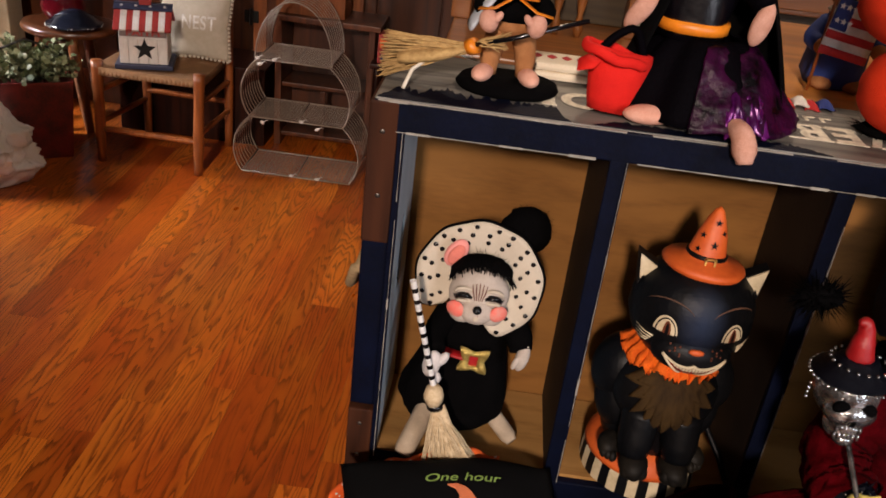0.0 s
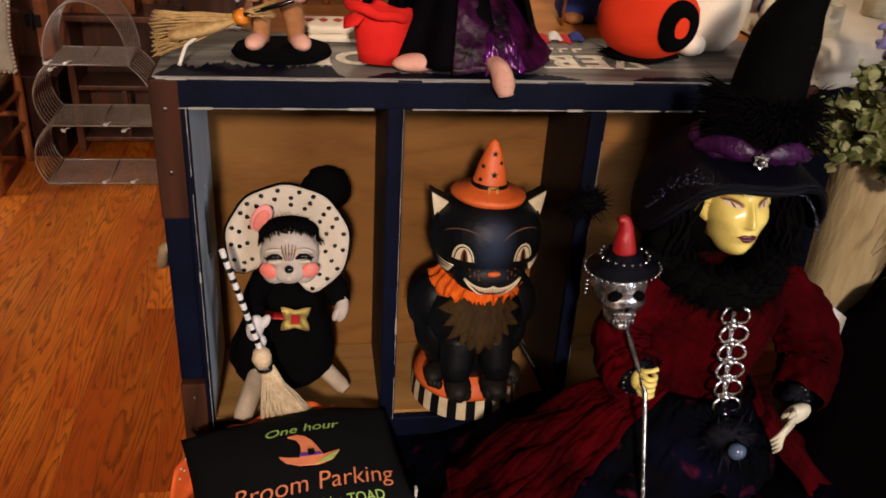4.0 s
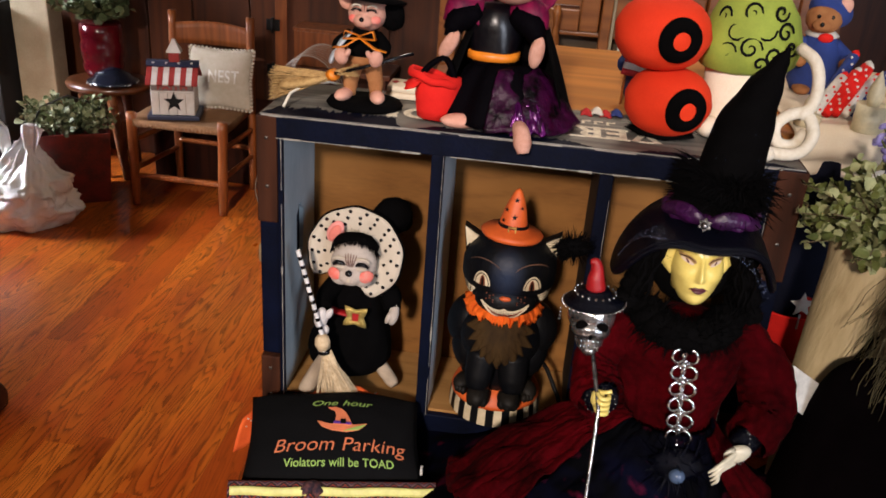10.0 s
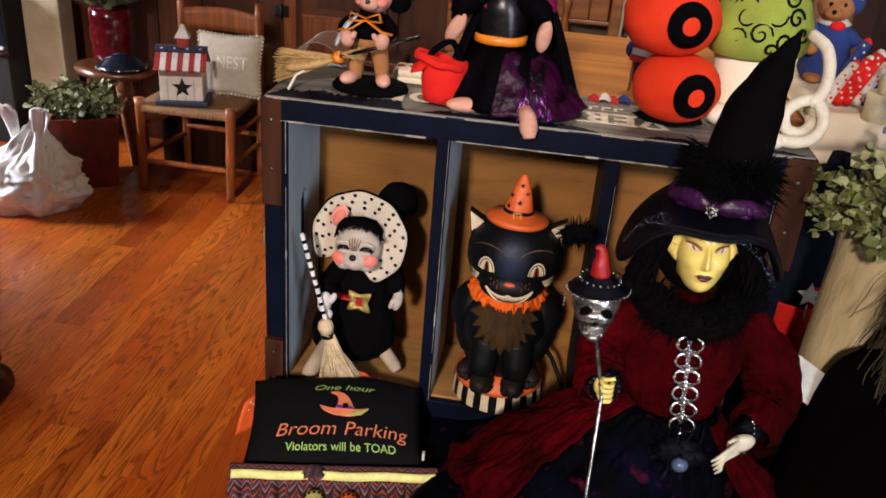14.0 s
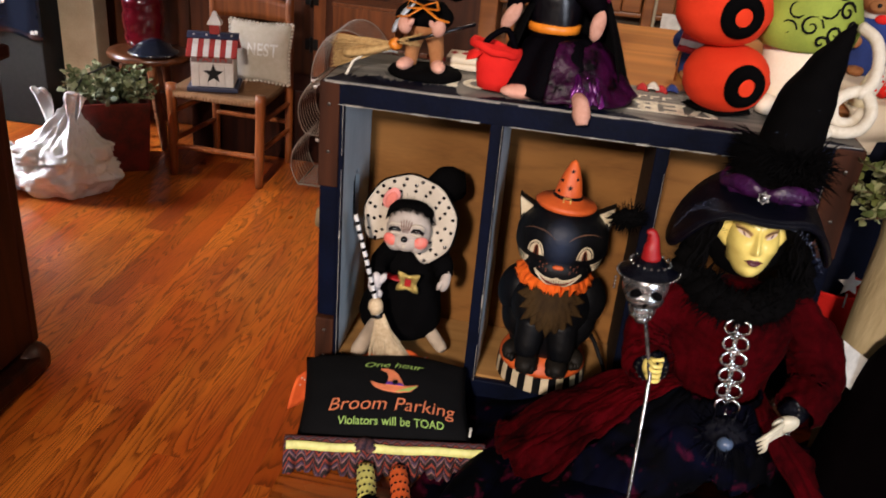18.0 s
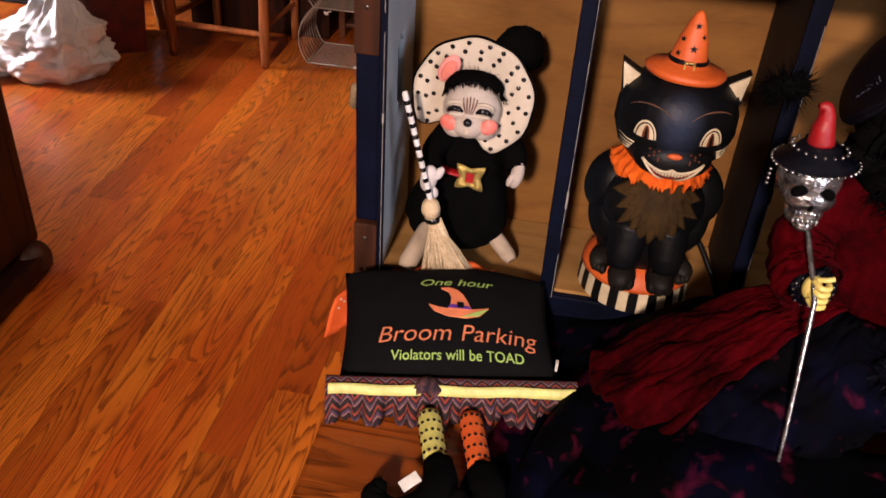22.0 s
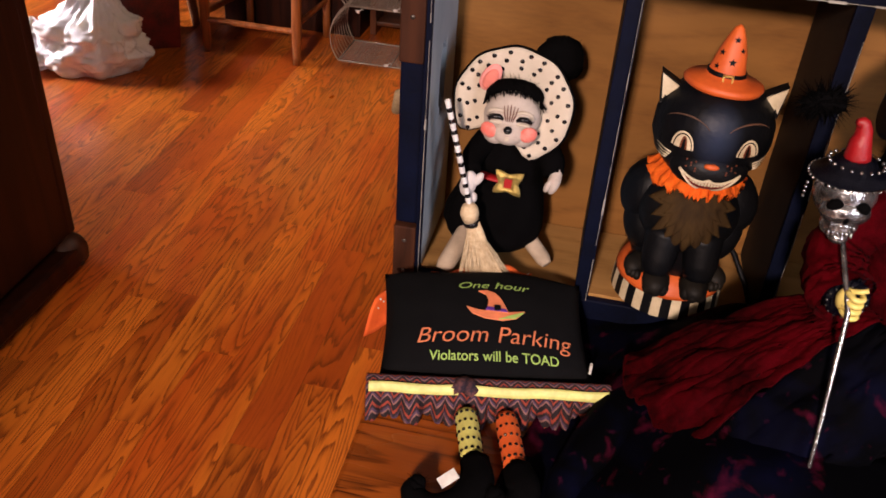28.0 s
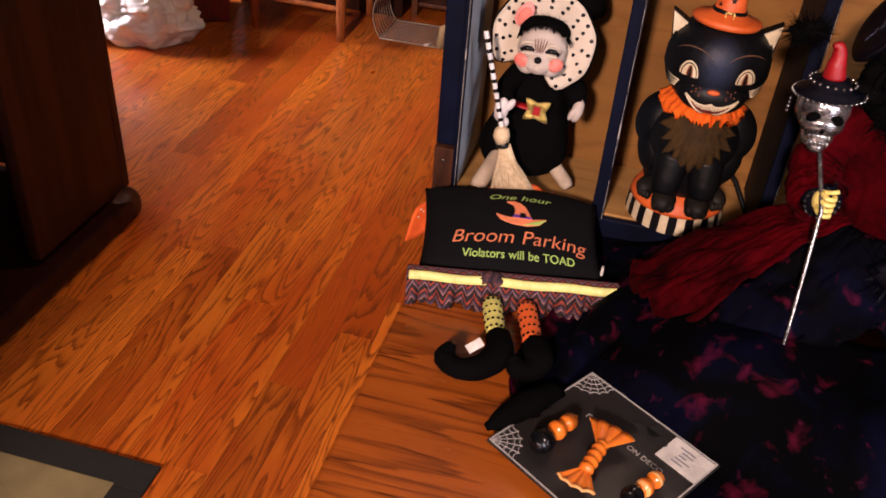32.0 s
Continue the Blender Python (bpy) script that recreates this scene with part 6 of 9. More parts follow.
        f = Form().use(mat)
        f.tube([a, a.lerp(b, 0.3), a.lerp(b, 0.6), b], [0.0076, 0.0082, 0.0080, 0.0078], 16, True, 0.9)
        leg = f.done("stocking", th, nm, at=a)
        for k in range(30):
            t, ang = (k // 6) / 5 + 0.08, ((k % 6) + 0.5 * (k // 6 % 2)) / 6.0 * math.pi
            d = (b - a).normalized()
            side = d.cross(Vector((0, 0, 1))).normalized()
            c = a.lerp(b, t) + side * 0.0077 * math.cos(ang) + side.cross(d) * (0.0067 * math.sin(ang))
            f = Form().use(BLACK_GLOSS)
            f.ball(c, 0.0014, (0, 0, 0), 8, 6)
            f.done("dot", leg, at=c)
        f = Form().use(BLACK_FELT)
        zs = (0.014, 0.013, 0.010, 0.0095, 0.012, 0.016)
        f.tube([(x, y, TOP + z) for (x, y), z in zip(shoe, zs)], [0.0100, 0.0118, 0.0098, 0.0084, 0.0082, 0.0065], 14, True, 0.95)
        for k in range(len(shoe)):
            x, y = shoe[k]
            fluff(f, (x, y, TOP + zs[k]), [(0.0092, 0.0108, 0.0090, 0.0078, 0.0078, 0.0072)[k]] * 3, 60, 0.0030, rng)
        sh = f.done("shoe", th, "black felt shoe with a curled toe", at=(shoe[1][0], shoe[1][1], TOP))
        if mat is YELLOW_FELT:
            f = Form().use(CARD_WHITE)
            f.box((0.0715, -0.2090, TOP + 0.0225), (0.013, 0.0075, 0.001), 0.0003, (18, -22, 38))
            f.done("size_tag", sh, "small white paper tag", at=(0.0715, -0.2035, TOP + 0.02))


def dotted_cloth():
    """Orange cloth with white dots crumpled behind the pillow."""
    th = thing("dotted_cloth", (0.03, -0.02, TOP), "crumpled orange cloth with white dots tucked behind the pillow", "cloth")
    def run(u, v):
        x = -0.019 + 0.117 * u
        y = -0.046 + 0.040 * min(1, 2.2 * u) - 0.022 * v + 0.004 * math.sin(9 * u)
        z = TOP + 0.004 + (0.022 + 0.018 * min(1, 1.6 * u)) * (1 - v ** 2) + 0.003 * math.sin(25 * u + 4 * v)
        return Vector((x - 0.006 * v, y, max(z, TOP + 0.002)))
    f = Form().use(ORANGE_FELT)
    f.sheet(run, 50, 8, 0.001)
    f.done("cloth", th, at=th.location)
    rng = random.Random(7)
    for k in range(34):
        u, v = rng.random(), rng.random() * 0.8
        f = Form().use(CARD_WHITE)
        f.ball(run(u, v) + Vector((0, 0, 0.0004)), (0.0015, 0.0013, 0.0011), seg=8, rings=4)
        f.done("dot", th, at=run(u, v))


def carded_pack():
    th = thing("carded_decorations", (0.17, -0.25, TOP), "black card holding small glazed orange ornaments and a price label", "packaging")
    pack_ink = paint("black_card", (0.013, 0.012, 0.012), 0.55, bump=0.05)
    silver_ink = paint("silver_ink", (0.50, 0.48, 0.45), 0.5, bump=0)
    grey_ink = paint("grey_ink", (0.25, 0.25, 0.28), 0.6, bump=0)
    gloss_orange = paint("glazed_orange", (0.78, 0.20, 0.02), 0.2, other=(0.62, 0.12, 0.01), scale=60, bump=0.05, coat=0.5)
    pale_orange = paint("glazed_peach", (0.86, 0.42, 0.14), 0.2, bump=0.05, coat=0.5)
    ang = math.degrees(math.atan2(-0.064, 0.095))
    m = pose(0.16, -0.194, TOP + 0.0100, 0, 0.4, ang)
    W, H = 0.114, 0.110
    f = Form().use(pack_ink)
    f.plate([(0, 0), (0, -H), (W, -H), (W, 0)], 0.0012, m)
    card = f.done("card", th, at=th.location)

    def flat(mat, shapes, name, parent, label=""):
        f2 = Form().use(mat)
        for outline in shapes:
            f2.plate(outline, 0.0004, m @ pose(0, 0, 0.0007))
        return f2.done(name, parent, label, at=m @ Vector((*shapes[0][0], 0)))

    def line(a, b, w):
        d = Vector((b[0] - a[0], b[1] - a[1], 0)).normalized() * w / 2
        return [(a[0] - d.y, a[1] + d.x), (a[0] + d.y, a[1] - d.x), (b[0] + d.y, b[1] - d.x), (b[0] - d.y, b[1] + d.x)]
    flat(silver_ink, [line((0.0015, -0.0015), (W - 0.0015, -0.0015), 0.001), line((0.0015, -0.0015), (0.0015, -H + 0.0015), 0.001), line((0.0015, -H + 0.0015), (W - 0.0015, -H + 0.0015), 0.001), line((W - 0.0015, -0.0015), (W - 0.0015, -H + 0.0015), 0.001)], "border", card, "silver border line")
    for cx, cy, a0 in ((0.002, -0.002, -90), (0.002, -H + 0.002, 0)):
        web = []
        for k in range(6):
            a = radians(a0 + 18 * k)
            web.append(line((cx, cy), (cx + 0.022 * math.cos(a), cy + 0.022 * math.sin(a)), 0.0004))
        for r in (0.007, 0.012, 0.017, 0.021):
            for k in range(5):
                a, b = radians(a0 + 18 * k), radians(a0 + 18 * (k + 1))
                mid = (a + b) / 2
                q = (cx + r * 0.93 * math.cos(mid), cy + r * 0.93 * math.sin(mid))
                web += [line((cx + r * math.cos(a), cy + r * math.sin(a)), q, 0.0004), line(q, (cx + r * math.cos(b), cy + r * math.sin(b)), 0.0004)]
        flat(silver_ink, web, "cobweb", card, "printed silver cobweb")
    for body, x, w in (("FAI", 0.027, 0.012), ("ON DECO", 0.064, 0.029)):
        curve = bpy.data.curves.new("letters", "FONT")
        curve.body = body
        ob = new("letters", curve)
        me = bpy.data.meshes.new_from_object(ob.evaluated_get(bpy.context.evaluated_depsgraph_get()))
        bpy.data.objects.remove(ob)
        bm = bmesh.new()
        bm.from_mesh(me)
        hi = max(q.co.x for q in bm.verts)
        for q in bm.verts:
            q.co = m @ Vector((x + w * q.co.x / hi, -0.0398 + 0.0062 * q.co.y, 0.0009))
        part("lettering", bm, silver_ink, card, "silver printed letters", m @ Vector((x, -0.033, 0)))
    flat(paint("hang_slot_shadow", (0.004, 0.004, 0.004), 0.9, bump=0), [disc(18, 0.0048, 0.067, -0.0160, 3.0, 1.0), disc(14, 0.0048, 0.067, -0.0105, 1.1, 1.6)], "hang_slot", card)
    lab = flat(CARD_WHITE, [[(0.080, -0.003), (0.080, -0.028), (0.1125, -0.028), (0.1125, -0.003)]], "price_label", card, "white price label")
    f = Form().use(grey_ink)
    for k in range(5):
        f.box(m @ Vector((0.094 + 0.002 * (k % 2), -0.009 - 0.0035 * k, 0.0009)), (0.012 - 0.003 * (k % 3), 0.0009, 0.0004), 0, (0, 0.8, ang))
    f.done("printed_bars", lab, "grey printed bars", at=m @ Vector((0.0975, -0.015, 0)))
    # small glazed ornaments
    def orn(name, x, y, a, profile, mats, label):
        f2 = Form()
        profile = [(r * 0.84, z * 0.9) for r, z in profile]
        mm = m @ pose(x, y, 0.0075, 0, 0, a) @ pose(0, 0, 0, 0, 90, 0)
        for k in range(len(profile) - 1):
            f2.use(mats[k % len(mats)])
            f2.lathe([profile[k], profile[k + 1]], mm.translation, 16, [math.degrees(q) for q in mm.to_euler()])
        bmesh.ops.remove_doubles(f2.bm, verts=f2.bm.verts, dist=0.00005)
        f2.done(name, th, label, at=mm.translation)
    def round_of(r, z, n=5):
        return [(max(0.0004, r * math.sin(math.pi * k / n)), z - r * math.cos(math.pi * k / n)) for k in range(n + 1)]
    orn("ornament", 0.028, -0.074, 91, round_of(0.0105, -0.0135, 8) + round_of(0.0084, 0.0035, 7) + round_of(0.0078, 0.0165, 7) + [(0.0012, 0.026)], [BLACK_GLOSS] * 9 + [gloss_orange] * 20, "glazed orange and black beaded ornament")
    orn("ornament", 0.096, -0.064, 88, round_of(0.0090, -0.012, 7) + round_of(0.0075, 0.002, 7) + round_of(0.0070, 0.0135, 7), [BLACK_GLOSS] * 8 + [gloss_orange, gloss_orange, pale_orange] * 8, "glazed orange and black ornament")
    # hourglass: a waist of beads between two pleated fans
    at = m @ pose(0.060, -0.071, 0.0085, 0, 0, 106)
    f = Form().use(gloss_orange)
    f.tube([at @ Vector((-0.014 + 0.0014 * q, 0, 0)) for q in range(21)], [0.0034 + 0.0020 * abs(math.sin(0.68 * q)) for q in range(21)], 14)
    waist = f.done("ornament", th, "glazed orange hourglass ornament with pleated fans", at=at.translation)
    for sx, long, half in ((1, 0.022, 0.0165), (-1, 0.020, 0.0130)):
        f = Form()

        def fan(u, v, sx=sx, long=long, half=half):
            q = 2 * u - 1
            return at @ Vector((sx * (0.010 + long * v * (1 - 0.14 * q * q)), half * (0.14 + 0.86 * v) * q, 0.0008 + 0.0018 * v * abs(math.sin(3.5 * math.pi * u))))
        f.use(gloss_orange).sheet(fan, 42, 6, 0.0016)
        blade = f.done("fan", waist, "pleated glazed fan", at=fan(0.5, 0.5))
        f = Form().use(pale_orange)
        f.tube([fan(q / 14, 1.0) for q in range(15)], 0.0012, 6)
        f.done("rim", blade, "pale glazed rim", at=fan(0.5, 1.0))


pillow()
dotted_cloth()
carded_pack()


# ---- dolls and pumpkins on top of the crate ----
BEAR_FUR = paint("caramel_plush", (0.42, 0.19, 0.075), 0.95, other=(0.30, 0.12, 0.045), scale=120, bump=0.6, fine=900, gloss=0.1)
PEACH = paint("peach_felt", (0.74, 0.42, 0.32), 0.9, other=(0.60, 0.27, 0.19), bump=0.4, fine=900, gloss=0.1)
ORANGE_RIBBON = paint("orange_satin_ribbon", (0.85, 0.25, 0.015), 0.4, bump=0.1)
RED_FELT = paint("bright_red_felt", (0.72, 0.020, 0.012), 0.85, other=(0.58, 0.012, 0.008), bump=0.4, fine=900, gloss=0.2)
PUMPKIN = paint("orange_red_felt", (0.74, 0.046, 0.010), 0.85, other=(0.60, 0.030, 0.007), scale=25, bump=0.4, fine=700, gloss=0.2)
MAGENTA = paint("magenta_velvet", (0.23, 0.005, 0.052), 0.55, other=(0.045, 0.002, 0.018), scale=75, bump=0.3, gloss=0.2)
DEEP_PURPLE = paint("dark_purple_crushed_satin", (0.030, 0.0018, 0.022), 0.40, other=(0.0010, 0.0003, 0.0012), scale=45, bump=0.5, fine=220, depth=0.002, spread=0.25, gloss=0.15)
PURPLE_SATIN = paint("purple_foil_satin", (0.14, 0.008, 0.150), 0.22, 0.4, other=(0.006, 0.0008, 0.006), scale=55, bump=0.35, fine=260)
SATIN_SHEEN = paint("glossy_black_satin", (0.0022, 0.0016, 0.0032), 0.30, bump=0.4, fine=120, gloss=0.5)
BLACK_SATIN = paint("black_satin", (0.0016, 0.0011, 0.0022), 0.75, bump=0.5, gloss=0.03)
WHITE_SATIN = paint("pale_blue_satin", (0.55, 0.60, 0.66), 0.45, bump=0.1)
CREAM_CLOTH = paint("cream_muslin", (0.84, 0.77, 0.63), 0.9, other=(0.72, 0.60, 0.43), scale=12, bump=0.4, fine=600)
PINK_PAW = paint("pale_pink_felt", (0.64, 0.36, 0.28), 0.92, other=(0.46, 0.22, 0.15), scale=120, bump=0.4, fine=900, gloss=0.1)
BROOM_STRAW = paint("golden_straw", (0.55, 0.36, 0.14), 0.8, other=(0.32, 0.18, 0.06), scale=300, bump=0.3)
ROPE_WHITE = paint("cream_chenille", (0.74, 0.69, 0.58), 0.95, other=(0.62, 0.55, 0.42), scale=200, bump=0.6, fine=700)
GREEN_CLOTH = paint("apple_green_cotton", (0.30, 0.37, 0.045), 0.85, other=(0.19, 0.25, 0.030), scale=45, bump=0.3, fine=700)


def bear_doll():
    rng = random.Random(31)
    bx, by = 0.0615, 0.052
    f = Form().use(BLACK_FELT)
    f.lathe([(0.033, 0), (0.0345, 0.003), (0.032, 0.0075), (0.001, 0.0085)], (bx + 0.002, by, CT), 28, (0, 0, 0), (1, 0.72, 1), True, 0.01)
    f.use(BEAR_FUR)
    for sx in (-1, 1):
        f.tube([(bx + sx * 0.0115, by, CT + 0.010), (bx + sx * 0.0110, by, CT + 0.026), (bx + sx * 0.0065, by, CT + 0.046)], [0.0052, 0.0070, 0.0088], 12)
        f.use(PEACH).ball((bx + sx * 0.0150, by - 0.009, CT + 0.0125), (0.0066, 0.0125, 0.0060), (0, 0, sx * 15))
        f.use(BEAR_FUR)
    f.lathe([(0.009, 0), (0.0135, 0.006), (0.0125, 0.014), (0.0110, 0.018)], (bx, by, CT + 0.040), 18)
    # black open jacket, pink paws
    f.use(BLACK_FELT).lathe([(0.0145, 0), (0.0140, 0.006), (0.0125, 0.018), (0.0090, 0.026)], (bx, by + 0.001, CT + 0.051), 18, wob=0.02)
    for sx in (-1, 1):
        f.use(BLACK_FELT).tube([(bx + sx * 0.011, by, CT + 0.070), (bx + sx * 0.020, by - 0.009, CT + 0.061), (bx + sx * 0.0165, by - 0.017, CT + 0.055)], [0.0055, 0.0060, 0.0052], 10)
        f.use(PINK_PAW).ball((bx + sx * 0.0150, by - 0.0205, CT + 0.0525), (0.0062, 0.0056, 0.0082), (0, sx * 10, 0))
        f.ball((bx + sx * 0.0095, by - 0.0225, CT + 0.0560), (0.0026, 0.0028, 0.0046), (0, sx * -30, 0))
    # mouse-like face with inked brows, lashes and whisker lines
    hx_, hy_, hz_ = bx + 0.003, by - 0.003, CT + 0.091
    f.use(PINK_PAW).ball((hx_, hy_, hz_), (0.0165, 0.0150, 0.0165), seg=22, rings=14)
    f.ball((hx_ - 0.0010, hy_ - 0.0125, hz_ - 0.0050), (0.0085, 0.0065, 0.0068))
    for sx in (-1, 1):
        f.use(PEACH).ball((hx_ + sx * 0.0185, hy_ + 0.002, hz_ + 0.0085), (0.0068, 0.0034, 0.0080), (0, sx * 25, 0))
        f.use(BLUSH).ball((hx_ + sx * 0.0098, hy_ - 0.0122, hz_ - 0.0040), (0.0046, 0.0020, 0.0040), (0, 0, sx * 30))
        f.use(WHITE_FELT).tube([(hx_ + sx * 0.0066 + 0.0044 * math.cos(q), hy_ - 0.0142, hz_ + 0.0062 + 0.0034 * math.sin(q)) for q in (0.3, 1.0, 1.57, 2.1, 2.8)], 0.0010, 6)
        f.use(BLACK_GLOSS).tube([(hx_ + sx * 0.0066 + 0.0038 * math.cos(q), hy_ - 0.0148, hz_ + 0.0034 + 0.0026 * math.sin(q)) for q in (0.1, 0.8, 1.57, 2.3, 3.0)], 0.0011, 6)
    f.ball((hx_ - 0.0010, hy_ - 0.0192, hz_ - 0.0030), 0.0022, seg=10, rings=7)
    f.use(FACE_LINE)
    for dx in (-0.003, 0, 0.003):
        f.tube([(hx_ + dx * 0.5, hy_ - 0.0150, hz_ + 0.0030), (hx_ + dx, hy_ - 0.0135, hz_ + 0.0100)], 0.0004, 4)
    # broad black hat and hair
    f.use(BLACK_FELT).lathe([(0.032, 0), (0.033, 0.0018), (0.018, 0.005), (0.013, 0.015), (0.004, 0.034), (0.0005, 0.040)], (bx + 0.003, by, CT + 0.1035), 22, (-6, 6, 0), wob=0.02)
    fluff(f, (bx + 0.0240, by + 0.001, CT + 0.090), (0.0135, 0.010, 0.0185), 200, 0.004, rng)
    fluff(f, (bx - 0.0150, by + 0.004, CT + 0.100), (0.0080, 0.008, 0.0090), 90, 0.003, rng)
    f.use(WHITE_SATIN).tube([(bx - 0.008, by - 0.012, CT + 0.074), (bx - 0.018, by - 0.014, CT + 0.062), (bx - 0.026, by - 0.010, CT + 0.046)], [0.004, 0.008, 0.009], 10, True, 0.3)
    f.use(ORANGE_RIBBON)
    for pts in (((0, -0.018, 0.072), (0.012, -0.022, 0.078), (0.014, -0.020, 0.070), (0, -0.019, 0.070)), ((0, -0.018, 0.072), (-0.012, -0.022, 0.077), (-0.014, -0.020, 0.069), (0, -0.019, 0.070)), ((0, -0.019, 0.071), (0.014, -0.022, 0.062), (0.024, -0.022, 0.060)), ((0, -0.019, 0.071), (-0.012, -0.022, 0.062), (-0.022, -0.020, 0.060))):
        f.tube([(bx + q[0], by + q[1], CT + q[2]) for q in pts], 0.0026, 8, True, 0.3)
    # broom across the body
    f.use(BLACK_GLOSS).tube([(0.040, 0.034, CT + 0.034), (0.066, 0.030, CT + 0.044), (0.108, 0.036, CT + 0.060)], 0.0018, 8)
    f.use(ORANGE_RIBBON).tube([(0.036, 0.036, CT + 0.031), (0.041, 0.034, CT + 0.034)], 0.0058, 12)
    f.use(BROOM_STRAW).tube([(-0.006, 0.046, CT + 0.016), (0.018, 0.040, CT + 0.023), (0.037, 0.036, CT + 0.031)], [0.012, 0.011, 0.005], 12, True, 0.45)
    strand_fan(f, (0.038, 0.036, CT + 0.031), lambda k: (-0.022 + 0.008 * ((k * 0.37) % 1), 0.040 + 0.016 * ((k * 0.59) % 1), CT + 0.001 + 0.030 * ((k * 0.618) % 1)), 150, rng, 0.004, 0.0006, 0.12)
    strand_fan(f, (0.044, 0.034, CT + 0.036), lambda k: (0.056 + 0.006 * ((k * 0.37) % 1), 0.030 + 0.01 * ((k * 0.59) % 1), CT + 0.032 + 0.014 * ((k * 0.618) % 1)), 30, rng, 0.004, 0.0005, 0.12)
    # white wire tail
    f.use(ROPE_WHITE).tube([(0.048, 0.066, CT + 0.012), (0.030, 0.060, CT + 0.018), (0.012, 0.045, CT + 0.018), (0.002, 0.030, CT + 0.012), (-0.002, 0.022, CT + 0.001)], 0.0013, 8)
    for q in f.bm.verts:
        q.co.z = CT + 0.0085 + (q.co.z - CT - 0.0085) * (0.9 if q.co.z > CT + 0.0085 else 1.0)
    return f.done("bear_doll", None, "small plush bear doll in witch costume with a straw broom", "doll", at=(bx, by, CT))


def seated_doll():
    rng = random.Random(32)
    dx, dy = 0.184, 0.052
    bust = dx - 0.010
    f = Form().use(BLACK_SATIN)
    # skirt with folds
    f.sheet(lambda u, v: (dx + (0.021 + 0.036 * v) * math.cos(2 * math.pi * u) * (1 + 0.06 * math.sin(9 * 2 * math.pi * u)) + 0.004 * v, dy - 0.004 * v + (0.018 + 0.026 * v) * math.sin(2 * math.pi * u) * (1 + 0.06 * math.sin(9 * 2 * math.pi * u)), CT + 0.052 - 0.047 * v ** 1.5), 120, 12, 0.001)
    f.use(SATIN_SHEEN).lathe([(0.021, 0), (0.020, 0.012), (0.022, 0.03), (0.018, 0.044), (0.010, 0.05)], (bust, dy, CT + 0.050), 24, (0, 0, 0), (1.04, 0.82, 1), True, 0.05)
    def panel(u, v, lo, a0, a1, out):
        v = lo + (0.10 if lo > 0.5 else 0.0) * math.sin(17 * u + 1) * (1 - v) + (1 - lo) * v
        a = 2 * math.pi * (a0 + (a1 - a0) * u)
        crush = 0.0022 * noise.noise((9 * u, 6 * v, 3.0)) + 0.0012 * noise.noise((22 * u, 15 * v, 8.0))
        return (dx + 0.004 + (0.024 + 0.031 * v + out + crush) * math.cos(a) * (1 + 0.16 * v * max(0.0, math.cos(a))), dy - 0.004 * v + (0.020 + 0.0265 * v + out + crush) * math.sin(a) * 1.04, CT + 0.049 - 0.044 * v ** 1.4 + 0.002 * math.sin(14 * u + 5 * v))
    f.use(DEEP_PURPLE).sheet(lambda u, v: panel(u, v, 0.02, 0.71, 1.12, 0.0005), 90, 16, 0.001)
    f.use(PURPLE_SATIN).sheet(lambda u, v: panel(u, v, 0.66, 0.775, 0.855, 0.0018), 44, 16, 0.001)
    # open coat hanging round the back
    def coat(u, v):
        a = math.pi * (-0.16 + 1.32 * u)
        r = 0.024 + 0.034 * v ** 0.8 * (1 + 0.07 * math.sin(8 * a))
        return (dx + 0.002 + r * math.cos(a), dy - 0.002 + 0.62 * r * math.sin(a), CT + 0.096 - 0.088 * v + 0.003 * math.sin(6 * a) * v)
    f.use(BLACK_FELT).sheet(coat, 60, 12, 0.0012)
    f.use(ORANGE_RIBBON).lathe([(0.0226, -0.0034), (0.0228, 0), (0.0226, 0.0034)], (bust, dy, CT + 0.058), 24, (0, 0, 0), (1.0, 0.86, 1), True, 0.008)
    f.use(MAGENTA)
    for sx in (-1, 1):
        f.tube([(bust + sx * 0.014, dy, CT + 0.092), (bust + sx * 0.030, dy - 0.004, CT + 0.094), (bust + sx * 0.037, dy - 0.010, CT + 0.082)], [0.011, 0.013, 0.008], 14)
        f.use(BLACK_SATIN).tube([(bust + sx * 0.034, dy - 0.008, CT + 0.085), (bust + sx * 0.036, dy - 0.014, CT + 0.072)], [0.007, 0.006], 12)
        f.use(PINK_PAW).ball((bust + sx * 0.0365, dy - 0.018, CT + 0.066), (0.0062, 0.0044, 0.0145), (12, sx * (-30 if sx < 0 else 8), 0))
        f.use(BLACK_SATIN).tube([(bust + sx * 0.016, dy - 0.004, CT + 0.092), (bust + sx * 0.030, dy - 0.012, CT + 0.086), (bust + sx * 0.036, dy - 0.016, CT + 0.076)], [0.010, 0.011, 0.0075], 12)
        f.use(MAGENTA)
    def lapel(u, v):
        # shawl collar standing round the head, open in front
        a = radians(-42 + 264 * u)
        end = min(1.0, 5 * u, 5 * (1 - u))
        r = 0.017 + 0.030 * v * (0.35 + 0.65 * end)
        return (dx - 0.003 + r * math.cos(a) * (1 + 0.04 * math.sin(11 * a) * v), dy + 0.002 + 0.80 * r * math.sin(a), CT + 0.094 + 0.034 * v * end - 0.012 * v * v + 0.002 * v * math.sin(13 * a))
    f.use(MAGENTA).sheet(lapel, 80, 10, 0.0016)
    f.use(PINK_PAW).ball((dx + 0.002, dy - 0.006, CT + 0.120), (0.025, 0.022, 0.019))
    # feet: one flat, one hanging over the edge
    f.use(PEACH).ball((0.1535, 0.018, CT + 0.0065), (0.0175, 0.009, 0.0062), (0, 0, 12))
